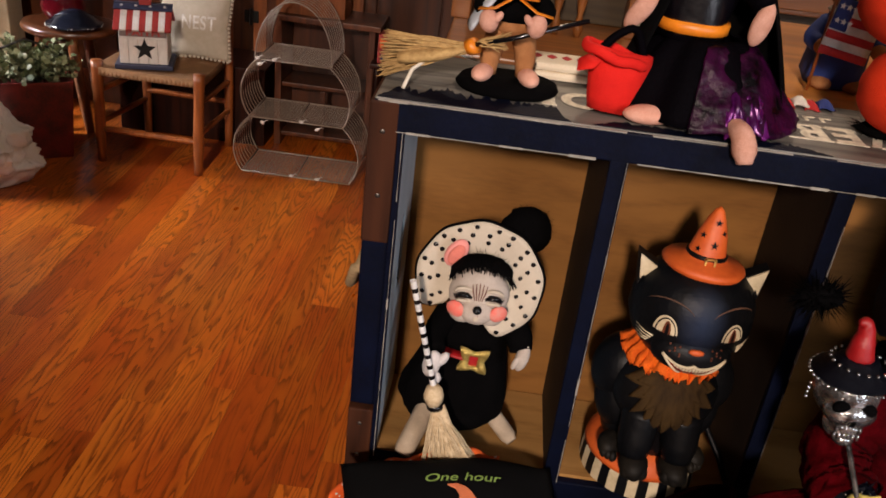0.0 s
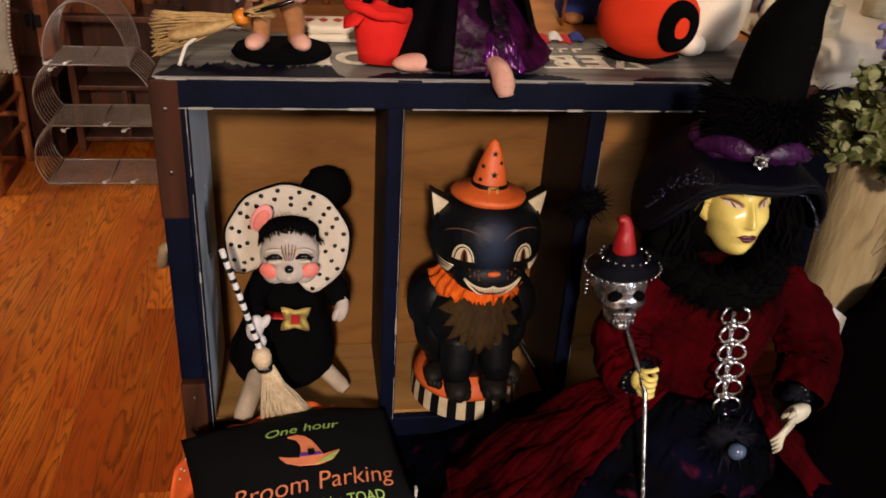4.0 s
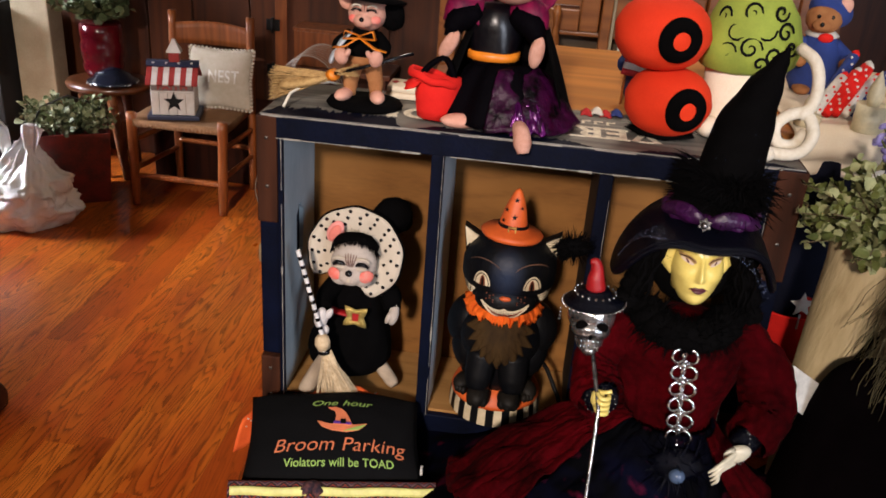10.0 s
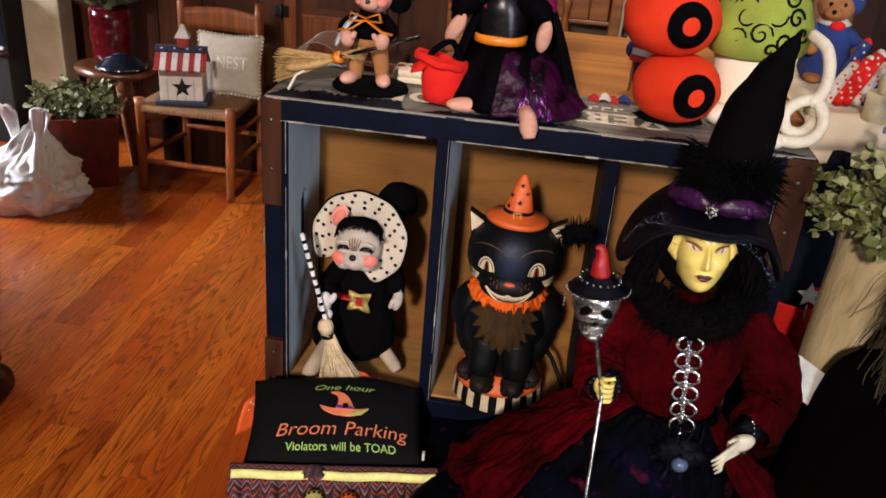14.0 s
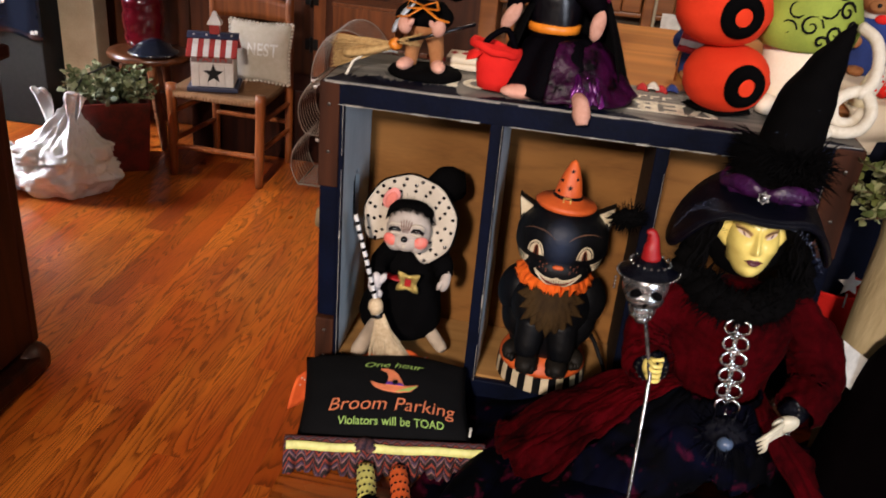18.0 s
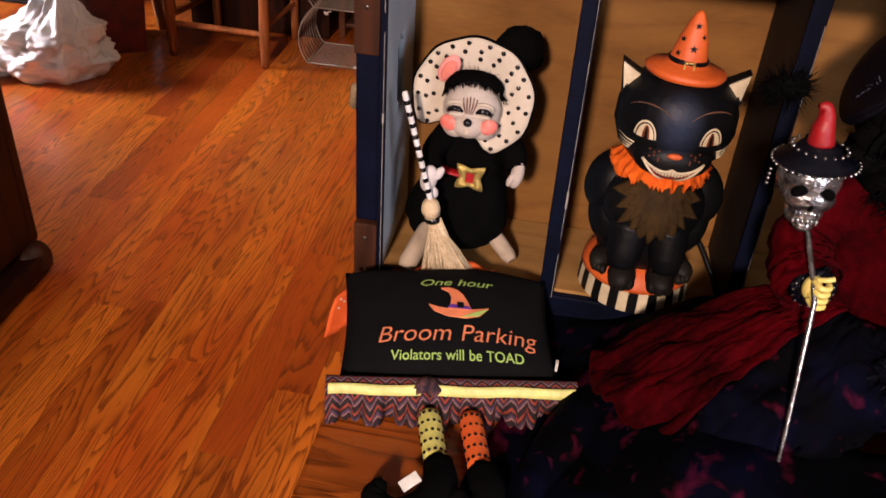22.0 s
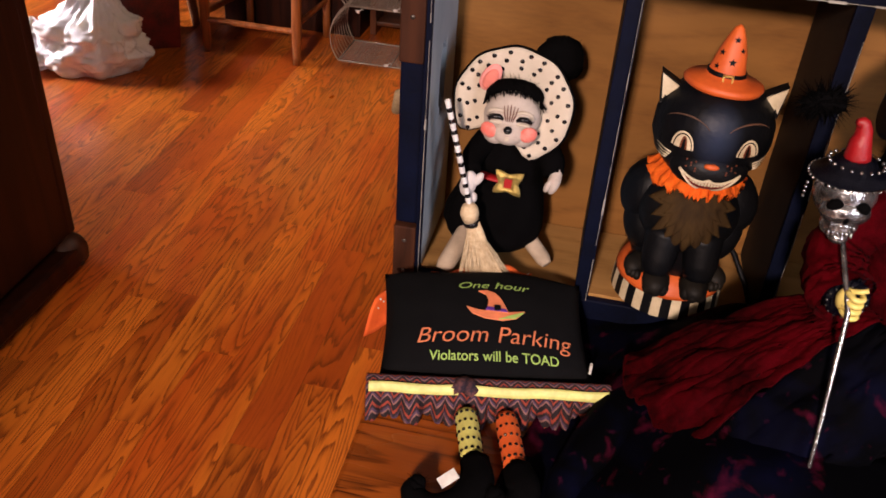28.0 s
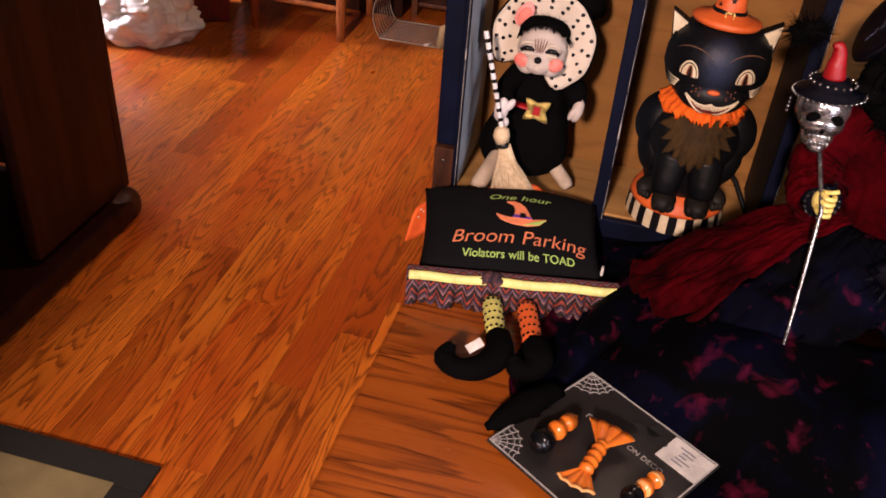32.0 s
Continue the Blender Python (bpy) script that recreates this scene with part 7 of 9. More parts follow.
    f.use(PINK_PAW)
    f.tube([(0.199, 0.024, CT + 0.010), (0.203, 0.006, CT + 0.010), (0.2060, -0.005, CT + 0.008), (0.2080, -0.010, CT + 0.001), (0.2095, -0.0125, CT - 0.0065)], [0.0055, 0.0060, 0.0070, 0.0076, 0.0050], 14)
    return f.done("seated_doll", None, "cloth mouse doll in a black and purple satin skirt, seated", "doll", at=(dx, dy, CT))


def red_pail():
    th = thing("felt_pail", (0.128, 0.028, CT), "bright red felt treat pail with a black handle", "pail")
    small = Matrix.Translation((0.128, 0.028, CT)) @ Matrix.Diagonal((0.94, 0.86, 0.88, 1)) @ Matrix.Translation((-0.128, -0.028, -CT))
    f = Form().use(RED_FELT)
    f.xf = small
    f.lathe([(0.001, 0.0015), (0.014, 0.001), (0.0185, 0.010), (0.0210, 0.024), (0.0205, 0.038), (0.0185, 0.045), (0.0170, 0.044), (0.0188, 0.036), (0.0185, 0.024), (0.014, 0.012), (0.001, 0.008)], (0.128, 0.028, CT + 0.002), 11, (-4, 9, 22), (1, 0.78, 1), True, 0.045)
    body = f.done("pail_body", th, at=th.location)
    f = Form().use(RED_FELT)
    f.xf = small
    f.tube([(0.113, 0.022, CT + 0.041), (0.108, 0.019, CT + 0.037), (0.103, 0.017, CT + 0.032)], [0.008, 0.010, 0.001], 8, True, 0.3)
    f.done("flap", body, "folded felt corner", at=(0.106, 0.02, CT + 0.03))
    f = Form().use(RED_FELT)
    f.xf = small
    f.tube([(0.1285 + 0.0200 * math.cos(q) - 0.002, 0.028 + 0.0150 * math.sin(q), CT + 0.0440 - 0.010 * math.cos(q) * 0.5 + 0.001 * math.sin(5 * q)) for q in [2 * math.pi * k / 24 for k in range(25)]], 0.0030, 8, False, 1.3)
    f.done("rim_band", body, "rolled felt rim", at=(0.128, 0.028, CT + 0.045))
    f = Form().use(BLACK_SATIN)
    f.xf = small
    f.tube([(0.114, 0.026, CT + 0.042), (0.124, 0.027, CT + 0.056), (0.137, 0.030, CT + 0.062), (0.146, 0.033, CT + 0.042)], 0.0030, 9)
    f.done("strap", th, "black handle strap", at=(0.126, 0.022, CT + 0.05))


def pumpkins():
    for k, (x, y, z, r, h) in enumerate(((0.325, 0.054, CT + 0.032, 0.0365, 0.0285), (0.3115, 0.056, CT + 0.088, 0.0395, 0.0300))):
        th = thing("felt_pumpkin", (x, y, z - h), "plump orange felt pumpkin with a black ring eye", "pumpkin", "stacked pumpkins")
        f = Form().use(PUMPKIN)
        vs_seg, rings = 40, 18
        pr = [(max(0.001, math.sin(math.pi * q / rings) ** 0.8), -math.cos(math.pi * q / rings)) for q in range(rings + 1)]
        f.lathe(pr, (x, y, z), vs_seg, (0, 0, 0), (r, r * 0.95, h), True, 0.012)
        body = f.done("body", th, at=th.location)
        for a, rr in (((-68, -72)[k], 0.0184),):
            n = Vector((math.cos(radians(a)), math.sin(radians(a)), -0.02)).normalized()
            c = Vector((x + n.x * r * 0.985, y + n.y * r * 0.945, z + 0.000))
            m = Matrix.Translation(c) @ n.to_track_quat("Z", "Y").to_matrix().to_4x4()
            f = Form().use(BLACK_FELT)
            for i in range(32):
                a0, a1 = 2 * math.pi * i / 32, 2 * math.pi * (i + 1) / 32
                def lay(q, rad, up):
                    px, py = rad * math.cos(q), rad * math.sin(q)
                    return m @ Vector((px, py, up - (px * px * 0.5 / r + py * py * 0.5 / h) * 0.98))
                f.faces([lay(a0, rr * 0.40, 0.0002), lay(a0, rr * 0.44, 0.0022), lay(a0, rr * 0.97, 0.0022), lay(a0, rr, 0.0002), lay(a1, rr * 0.40, 0.0002), lay(a1, rr * 0.44, 0.0022), lay(a1, rr * 0.97, 0.0022), lay(a1, rr, 0.0002)], [(0, 1, 5, 4), (1, 2, 6, 5), (2, 3, 7, 6)])
            bmesh.ops.remove_doubles(f.bm, verts=f.bm.verts, dist=0.00002)
            f.done("ring_eye", body, "black felt ring", at=c)
    # black fluff added for the dark shadow beneath the pumpkins
    f = Form().use(BLACK_FELT)
    rng = random.Random(6)
    fluff(f, (0.325, 0.060, CT + 0.004), (0.036, 0.028, 0.006), 120, 0.008, rng)
    f.done("fur_mat", None, "black fluff added for the shadow under the stacked pumpkins", "mat", at=(0.325, 0.06, CT))


def rope_limbed_doll():
    """Cream cloth doll in a green printed jacket with rope-like limbs."""
    cx, cy = 0.392, 0.085
    f = Form().use(CREAM_CLOTH)
    f.lathe([(0.018, 0), (0.026, 0.010), (0.030, 0.032), (0.032, 0.055), (0.028, 0.075)], (cx - 0.004, cy + 0.004, CT + 0.002), 24, (0, 0, 0), (1, 0.8, 1), True, 0.02)
    f.ball((cx - 0.026, cy - 0.018, CT + 0.010), (0.012, 0.016, 0.009))
    f.use(GREEN_CLOTH).lathe([(0.030, 0), (0.040, 0.004), (0.041, 0.020), (0.036, 0.045), (0.026, 0.062), (0.012, 0.070)], (cx - 0.002, cy, CT + 0.060), 28, (4, -4, 0), (1, 0.8, 1), True, 0.035)
    f.use(BLACK_COTTON)

    def swirl(a0, z0, s, turns, way):
        pts = []
        for k in range(15):
            q = k / 14
            r = s * (1 - 0.85 * q)
            a = way * turns * 2 * math.pi * q
            th_, zz = a0 + (r * math.cos(a)) / 0.041, z0 + r * math.sin(a)
            rad = 0.0415 - 0.20 * max(0.0, zz - 0.085)
            pts.append((cx - 0.002 + rad * math.cos(th_), cy + 0.81 * rad * math.sin(th_), CT + zz))
        f.tube(pts, [0.0013 * (0.5 + 0.5 * math.sin(math.pi * min(1, (k + 2) / 15))) for k in range(15)], 6)
    for a0, z0, s, tn, way in ((-1.75, 0.082, 0.010, 1.4, 1), (-1.25, 0.078, 0.009, 1.4, -1), (-1.5, 0.098, 0.010, 1.2, -1), (-1.05, 0.096, 0.009, 1.3, 1), (-2.1, 0.095, 0.009, 1.3, -1), (-1.5, 0.070, 0.006, 1.0, 1), (-2.2, 0.078, 0.008, 1.2, 1), (-0.85, 0.084, 0.008, 1.2, -1), (-1.85, 0.110, 0.009, 1.3, 1), (-1.2, 0.112, 0.008, 1.2, -1), (-2.5, 0.105, 0.008, 1.2, 1)):
        swirl(a0, z0, s, tn, way)
    f.use(ROPE_WHITE)
    f.tube([(0.424, 0.060, CT + 0.085), (0.434, 0.046, CT + 0.078), (0.439, 0.040, CT + 0.062), (0.437, 0.036, CT + 0.044), (0.427, 0.032, CT + 0.036)], 0.0050, 12)
    f.tube([(0.406, 0.016, CT + 0.008), (0.420, 0.013, CT + 0.008), (0.434, 0.018, CT + 0.012), (0.441, 0.028, CT + 0.024), (0.434, 0.034, CT + 0.037), (0.420, 0.032, CT + 0.036), (0.410, 0.028, CT + 0.026), (0.414, 0.025, CT + 0.014), (0.428, 0.030, CT + 0.012), (0.438, 0.040, CT + 0.020)], 0.0050, 12)
    f.ball((0.402, 0.014, CT + 0.007), (0.010, 0.008, 0.007))
    return f.done("rope_limbed_doll", None, "cream cloth doll in green swirled jacket with white rope limbs", "doll", at=(cx, cy, CT))


bear_doll()
seated_doll()
red_pail()
pumpkins()
rope_limbed_doll()


# ---- right of and behind the crate, on the table ----
LEAF = paint("dusty_green_leaf", (0.17, 0.19, 0.045), 0.6, other=(0.06, 0.08, 0.02), scale=40, bump=0.1)
LEAF_PALE = paint("grey_green_leaf", (0.40, 0.41, 0.19), 0.65, other=(0.20, 0.22, 0.09), scale=40, bump=0.1)
STEM = paint("brown_stem", (0.10, 0.065, 0.03), 0.8)
MARIGOLD = paint("marigold_cloth", (0.72, 0.36, 0.03), 0.85, bump=0.2)
LAVENDER = paint("lavender_bloom", (0.34, 0.30, 0.62), 0.8, other=(0.21, 0.17, 0.46), scale=90)
MOSS = paint("spanish_moss", (0.16, 0.130, 0.055), 0.95, other=(0.03, 0.024, 0.010), scale=60)
BIRCH = paint("pale_bark", (0.74, 0.60, 0.34), 0.75, other=(0.42, 0.31, 0.15), scale=30, bump=0.6, fine=160, depth=0.003, stretch=(1, 1, 0.22))
FLAG_RED, FLAG_BLUE = paint("flag_red", (0.50, 0.02, 0.02), 0.8), paint("flag_blue", (0.02, 0.04, 0.20), 0.8)
NAVY_CLOTH = paint("bright_navy_felt", (0.02, 0.05, 0.24), 0.9, bump=0.4)
WAX = paint("ivory_wax", (0.74, 0.66, 0.44), 0.5, bump=0.05)
RISER = RISER_OAK
BLACK_CLOTH = paint("black_heap_cloth", (0.0022, 0.0012, 0.0014), 0.95, bump=0.3, gloss=0.02)


def leaf(f, at, d, size, rng):
    """One folded oval leaf."""
    d = Vector(d).normalized()
    s = d.cross(Vector((rng.uniform(-1, 1), rng.uniform(-1, 1), rng.uniform(0.2, 1)))).normalized()
    n = s.cross(d)
    at = Vector(at)
    w, l = size * 0.5, size
    vs = [at, at + d * l * 0.3 + s * w * 0.8 + n * w * 0.3, at + d * l * 0.7 + s * w * 0.8 + n * w * 0.25, at + d * l - n * w * 0.2, at + d * l * 0.7 - s * w * 0.8 + n * w * 0.25, at + d * l * 0.3 - s * w * 0.8 + n * w * 0.3, at + d * l * 0.35, at + d * l * 0.7]
    f.faces(vs, [(0, 6, 1), (0, 5, 6), (6, 7, 2, 1), (6, 5, 4, 7), (7, 3, 2), (7, 4, 3)], True)


def spray(f, root, tips, rng, mats, size, per=9, stem=0.0011, first=0.25):
    for tip in tips:
        root_, tip_ = Vector(root), Vector(tip)
        mid = root_.lerp(tip_, 0.5) + Vector((rng.uniform(-1, 1), rng.uniform(-1, 1), 0.6)) * (tip_ - root_).length * 0.12
        pts = [root_.lerp(mid, q).lerp(mid.lerp(tip_, q), q) for q in (0, 0.25, 0.5, 0.75, 1)]
        f.use(STEM).tube(pts, [stem, stem, stem * 0.8, stem * 0.6, stem * 0.4], 5)
        for k in range(per):
            q = first + (1 - first) * (k + rng.random() * 0.5) / per
            p = root_.lerp(mid, q).lerp(mid.lerp(tip_, q), q)
            d = (tip_ - root_).normalized() * 0.35 + Vector((rng.uniform(-1, 1), rng.uniform(-1, 1), rng.uniform(-0.5, 0.9)))
            f.use(mats[rng.random() < 0.5])
            leaf(f, p, d, size * rng.uniform(0.7, 1.25), rng)


def vase_of_greens():
    rng = random.Random(41)
    th = thing("log_vase", (0.475, -0.05, TOP), "pale bark log vase holding grey-green leaves and lavender", "vase")
    f = Form().use(BIRCH)
    f.tube([(0.484, -0.034, TOP + 0.001), (0.485, -0.030, 0.82), (0.486, -0.026, 0.90), (0.494, -0.014, 0.98), (0.500, -0.006, 1.016)], [0.027, 0.028, 0.029, 0.030, 0.034], 26)
    f.done("log", th, at=th.location)
    f = Form()
    tips = [(0.508 + 0.092 * math.cos(a) * r, -0.008 + 0.075 * math.sin(a) * r, 1.032 + 0.062 * rng.random() - 0.048 * r * r) for a, r in [(rng.uniform(0, 6.28), rng.uniform(0.3, 1.0)) for _ in range(105)]]
    spray(f, (0.506, -0.004, 1.02), tips, rng, (LEAF, LEAF_PALE), 0.0100, 21)
    f.done("greenery", th, "grey-green artificial leaves", kind="stuff", at=(0.506, 0, 1.02))
    f = Form()
    for k in range(34):
        root = Vector((0.525, 0.0, 1.02))
        tip = Vector((0.484 + 0.105 * rng.random(), -0.03 + 0.07 * rng.random(), 1.060 + 0.090 * rng.random()))
        f.use(LEAF).tube([root, root.lerp(tip, 0.6) + Vector((0, 0, 0.01)), tip], 0.0009, 5)
        f.use(LAVENDER)
        for j in range(16):
            q = 0.55 + 0.45 * j / 15
            f.ball(root.lerp(tip, q) + Vector((rng.uniform(-1, 1), rng.uniform(-1, 1), rng.uniform(-1, 1))) * 0.004 + Vector((0, 0, 0.008 * (1 - q) * 2)), (0.0028, 0.0028, 0.0042), (rng.uniform(0, 90), rng.uniform(0, 90), 0), 6, 4)
    f.done("lavender", th, "artificial lavender stalks", kind="stuff", at=(0.525, 0, 1.02))
    f = Form()
    for k in range(16):
        p = Vector((0.545 + 0.045 * rng.random(), -0.045 + 0.05 * rng.random(), 1.055 + 0.05 * rng.random()))
        f.use((MARIGOLD, RED_FELT)[k % 3 == 0])
        for j in range(7):
            a = 2 * math.pi * j / 7
            f.ball(p + Vector((0.0042 * math.cos(a), -0.001, 0.0042 * math.sin(a))), (0.0032, 0.0014, 0.0032), (0, 0, 0), 7, 5)
        f.use(LEAF).tube([p, p + Vector((-0.01, 0.012, -0.02)), (0.525, 0.0, 1.02)], 0.0008, 5)
    f.done("blossoms", th, "small yellow and red cloth blossoms", kind="stuff", at=(0.55, -0.02, 1.06))
    f = Form().use(STEM)
    f.tube([(0.535, -0.050, 1.085), (0.525, -0.056, 1.040), (0.508, -0.064, 0.985), (0.500, -0.070, 0.930), (0.498, -0.072, 0.870)], [0.0022, 0.0032, 0.0036, 0.0040, 0.0042], 10)
    f.done("twig", th, "bare brown twig", at=(0.51, -0.06, 0.98))
    f = Form().use(MOSS)
    for k in range(1500):
        p = Vector((0.490 + 0.086 * rng.random() ** 0.7, -0.062 - 0.05 * rng.random(), 0.92 + 0.11 * rng.random()))
        pts, d = [p], Vector((rng.uniform(-0.5, 0.1), rng.uniform(-0.3, 0.3), -1))
        for _ in range(7):
            d = (d + Vector((rng.uniform(-0.35, 0.30), rng.uniform(-0.35, 0.35), -0.30))).normalized()
            p = p + d * 0.008
            pts.append(Vector((p.x, p.y, max(p.z, TOP + 0.002))))
        f.tube(pts, 0.00028, 3, False)
    f.done("moss", th, "tangled dark moss", kind="stuff", at=(0.54, -0.03, TOP))


def red_bucket():
    th = thing("red_tin", (0.487, 0.11, TOP), "small bright red tin with a white star tag", "tin")
    f = Form().use(RED_FELT)
    f.lathe([(0.024, 0), (0.031, 0.134), (0.0325, 0.136), (0.0295, 0.136), (0.023, 0.004)], (0.484, 0.11, TOP), 26)
    f.done("body", th, at=th.location)
    f = Form().use(CARD_WHITE)
    f.plate(star(0.013, 0.006), 0.001, pose(0.487, 0.078, TOP + 0.151, 85, 0, 12))
    f.tube([(0.487, 0.079, TOP + 0.140), (0.487, 0.079, TOP + 0.125)], 0.001, 6)
    f.done("star_tag", th, "white paper star", at=(0.487, 0.08, TOP + 0.151))


def small_flag(m, w, h, parent=None, name="flag", label="small striped flag"):
    f = Form().use(CARD_WHITE)
    wave = lambda u: 0.004 * math.sin(7 * u + 2)
    f.sheet(lambda u, v: m @ Vector((w * u, -h * v, wave(u))), 10, 2, 0.0006)
    cloth = f.done(name, parent, label, at=m.translation)
    n = 7
    for k in range(0, n, 2):
        f = Form().use(FLAG_RED)
        f.sheet(lambda u, v, k=k: m @ Vector((w * u, -h * (k + v) / n, 0.0008 + wave(u))), 10, 1, 0.0004)
        f.done("stripe", cloth, at=m @ Vector((0, -h * k / n, 0)))
    f = Form().use(FLAG_BLUE)
    f.sheet(lambda u, v: m @ Vector((w * 0.42 * u, -h * 0.55 * v, 0.0014 + wave(0.42 * u))), 6, 3, 0.0004)
    f.done("canton", cloth, "navy corner", at=m.translation)
    for k in range(6):
        f = Form().use(CARD_WHITE)
        f.plate(star(h * 0.06, h * 0.025, 5, 90, w * (0.08 + 0.13 * (k % 3)), -h * (0.15 + 0.25 * (k // 3))), 0.0003, m @ pose(0, 0, 0.0075))
        f.done("star", cloth, at=m.translation)
    return cloth


def flag_mouse(x, y, z, s, hat, label):
    """A small cloth mouse holding a flag."""
    f = Form().use(NAVY_CLOTH)
    f.lathe([(0.020 * s, 0), (0.026 * s, 0.01 * s), (0.024 * s, 0.04 * s), (0.014 * s, 0.062 * s)], (x, y, z), 18, wob=0.02)
    for sx in (-1, 1):
        f.tube([(x + sx * 0.015 * s, y, z + 0.052 * s), (x + sx * 0.028 * s, y - 0.012 * s, z + 0.040 * s), (x + sx * 0.024 * s, y - 0.022 * s, z + 0.036 * s)], 0.007 * s, 10)
        f.use(BEAR_FUR).ball((x + sx * 0.023 * s, y - 0.025 * s, z + 0.036 * s), 0.0065 * s)
        f.ball((x + sx * 0.013 * s, y - 0.016 * s, z + 0.005 * s), (0.009 * s, 0.016 * s, 0.006 * s))
        f.use(NAVY_CLOTH)
    f.use(CARD_WHITE).lathe([(0.014 * s, 0), (0.018 * s, 0.003 * s), (0.012 * s, 0.008 * s)], (x, y, z + 0.058 * s), 16)
    f.use(RED_FELT).ball((x, y - 0.016 * s, z + 0.060 * s), (0.008 * s, 0.004 * s, 0.005 * s))
    f.use(BEAR_FUR).ball((x - 0.003 * s, y - 0.004 * s, z + 0.078 * s), (0.019 * s, 0.018 * s, 0.016 * s))
    f.ball((x - 0.008 * s, y - 0.018 * s, z + 0.073 * s), (0.010 * s, 0.009 * s, 0.007 * s))
    f.use(BLACK_GLOSS).ball((x - 0.010 * s, y - 0.027 * s, z + 0.075 * s), 0.0025 * s, seg=8, rings=6)
    for sx in (-1, 1):
        f.ball((x - 0.006 * s + sx * 0.007 * s, y - 0.020 * s, z + 0.082 * s), 0.0022 * s, seg=8, rings=6)
    f.use(hat).ball((x + 0.004 * s, y + 0.004 * s, z + 0.086 * s), (0.024 * s, 0.020 * s, 0.017 * s), (0, 20, 0))
    f.use(PEACH).ball((x + 0.014 * s, y - 0.008 * s, z + 0.092 * s), (0.008 * s, 0.004 * s, 0.010 * s), (0, 20, 0))
    return f.done("cloth_mouse", None, label, "doll", at=(x, y, z))


def right_side():
    # a low riser behind the crate carries the patriotic mice and candles
    th = thing("riser_box", (0.60, 0.36, TOP), "honey oak riser box standing behind the crate", "box")
    f = Form().use(RISER)
    f.box((0.51, 0.145, TOP + 0.16), (0.58, 0.014, 0.24), 0.002)
    f.done("side_board", th, at=th.location)
    for x in (0.227, 0.793):
        f = Form().use(RISER)
        f.box((x, 0.29, TOP + 0.143), (0.014, 0.276, 0.286), 0.002)
        f.done("end_board", th, at=(x, 0.34, TOP))
    f = Form().use(RISER)
    f.box((0.51, 0.285, TOP + 0.294), (0.60, 0.31, 0.016), 0.003)
    f.done("top_board", th, at=(0.595, 0.34, TOP + 0.3))


RZ = TOP + 0.302
right_side()


def cream_drape():
    """Off-white cloth over the end of the riser, falling down its front."""
    f = Form().use(CREAM_CLOTH)

    def cloth(u, v):
        x = 0.455 + 0.36 * u
        fold = math.sin(24 * u + 2) * 0.5 + math.sin(41 * u)
        if v < 0.5:
            return (x, 0.44 - 0.62 * v * 0.98, RZ + 0.0022 + 0.0008 * fold * v)
        q = (v - 0.5) * 2
        return (x, 0.130 - 0.010 * math.sin(math.pi * min(1, q * 1.5)) - 0.006 * fold * q, RZ + 0.002 - 0.040 * q)
    f.sheet(cloth, 70, 24, 0.0012)
    f.done("draped_cloth", None, "off-white muslin cloth draped over the oak riser", "cloth", at=(0.63, 0.13, RZ))

    f = Form().use(paint("deep_navy_cotton", (0.004, 0.005, 0.012), 0.9, bump=0.3, gloss=0.1))

    def hanging(u, v):
        x = 0.448 + 0.36 * u
        fold = math.sin(30 * u + 2) * 0.5 + math.sin(47 * u)
        return (x, 0.134 - 0.004 * fold * v, RZ - 0.006 - 0.27 * v)
    f.sheet(hanging, 70, 10, 0.0012)
    f.done("navy_cloth", None, "deep navy cotton cloth hanging in front of the oak riser", "cloth", at=(0.63, 0.134, TOP + 0.03))


cream_drape()
RZ = RZ + 0.004
vase_of_greens()
red_bucket()
flag_mouse(0.508, 0.300, RZ, 1.0, NAVY_CLOTH, "brown cloth mouse in a bright navy coat and hood")
th = thing("flag_bundle", (0.52, 0.18, RZ), "red, white and blue dotted firecracker sticks leaning in a dish", "decoration")
for k, (mat_, dx) in enumerate(((CARD_WHITE, 0), (RED_FELT, 0.011), (RED_FELT, 0.020), (CARD_WHITE, 0.030), (NAVY_CLOTH, 0.040), (NAVY_CLOTH, 0.012), (RED_FELT, 0.026))):
    back = 0.012 * (k > 4)
    lo_, hi_ = Vector((0.482 + dx, 0.175 + 0.003 * k + back, RZ + 0.006)), Vector((0.510 + dx * 1.15, 0.205 + 0.003 * k + back, RZ + 0.036 + 0.005 * (k % 3) + 0.6 * back))
    f = Form().use(mat_)
    f.tube([lo_, lo_.lerp(hi_, 0.5), hi_], [0.0058, 0.0060, 0.0056], 14)
    stick = f.done("stick", th, at=lo_)
    f = Form().use(RED_FELT if mat_ is not RED_FELT else CARD_WHITE)
    f.ball(hi_ + Vector((0.001, 0, 0.002)), (0.0040, 0.0040, 0.0046), wob=0.08)
    f.done("tip", stick, "tufted end", at=hi_)
    for j in range(8):
        p = lo_.lerp(hi_, (j + 0.5) / 8) + Vector((0.0022 * (-1) ** j, -0.0052, 0.0028))
        f = Form().use(CARD_WHITE if mat_ is not CARD_WHITE else RED_FELT)
        f.ball(p, (0.0014, 0.0010, 0.0014), seg=6, rings=4)
        f.done("dot", stick, at=p)
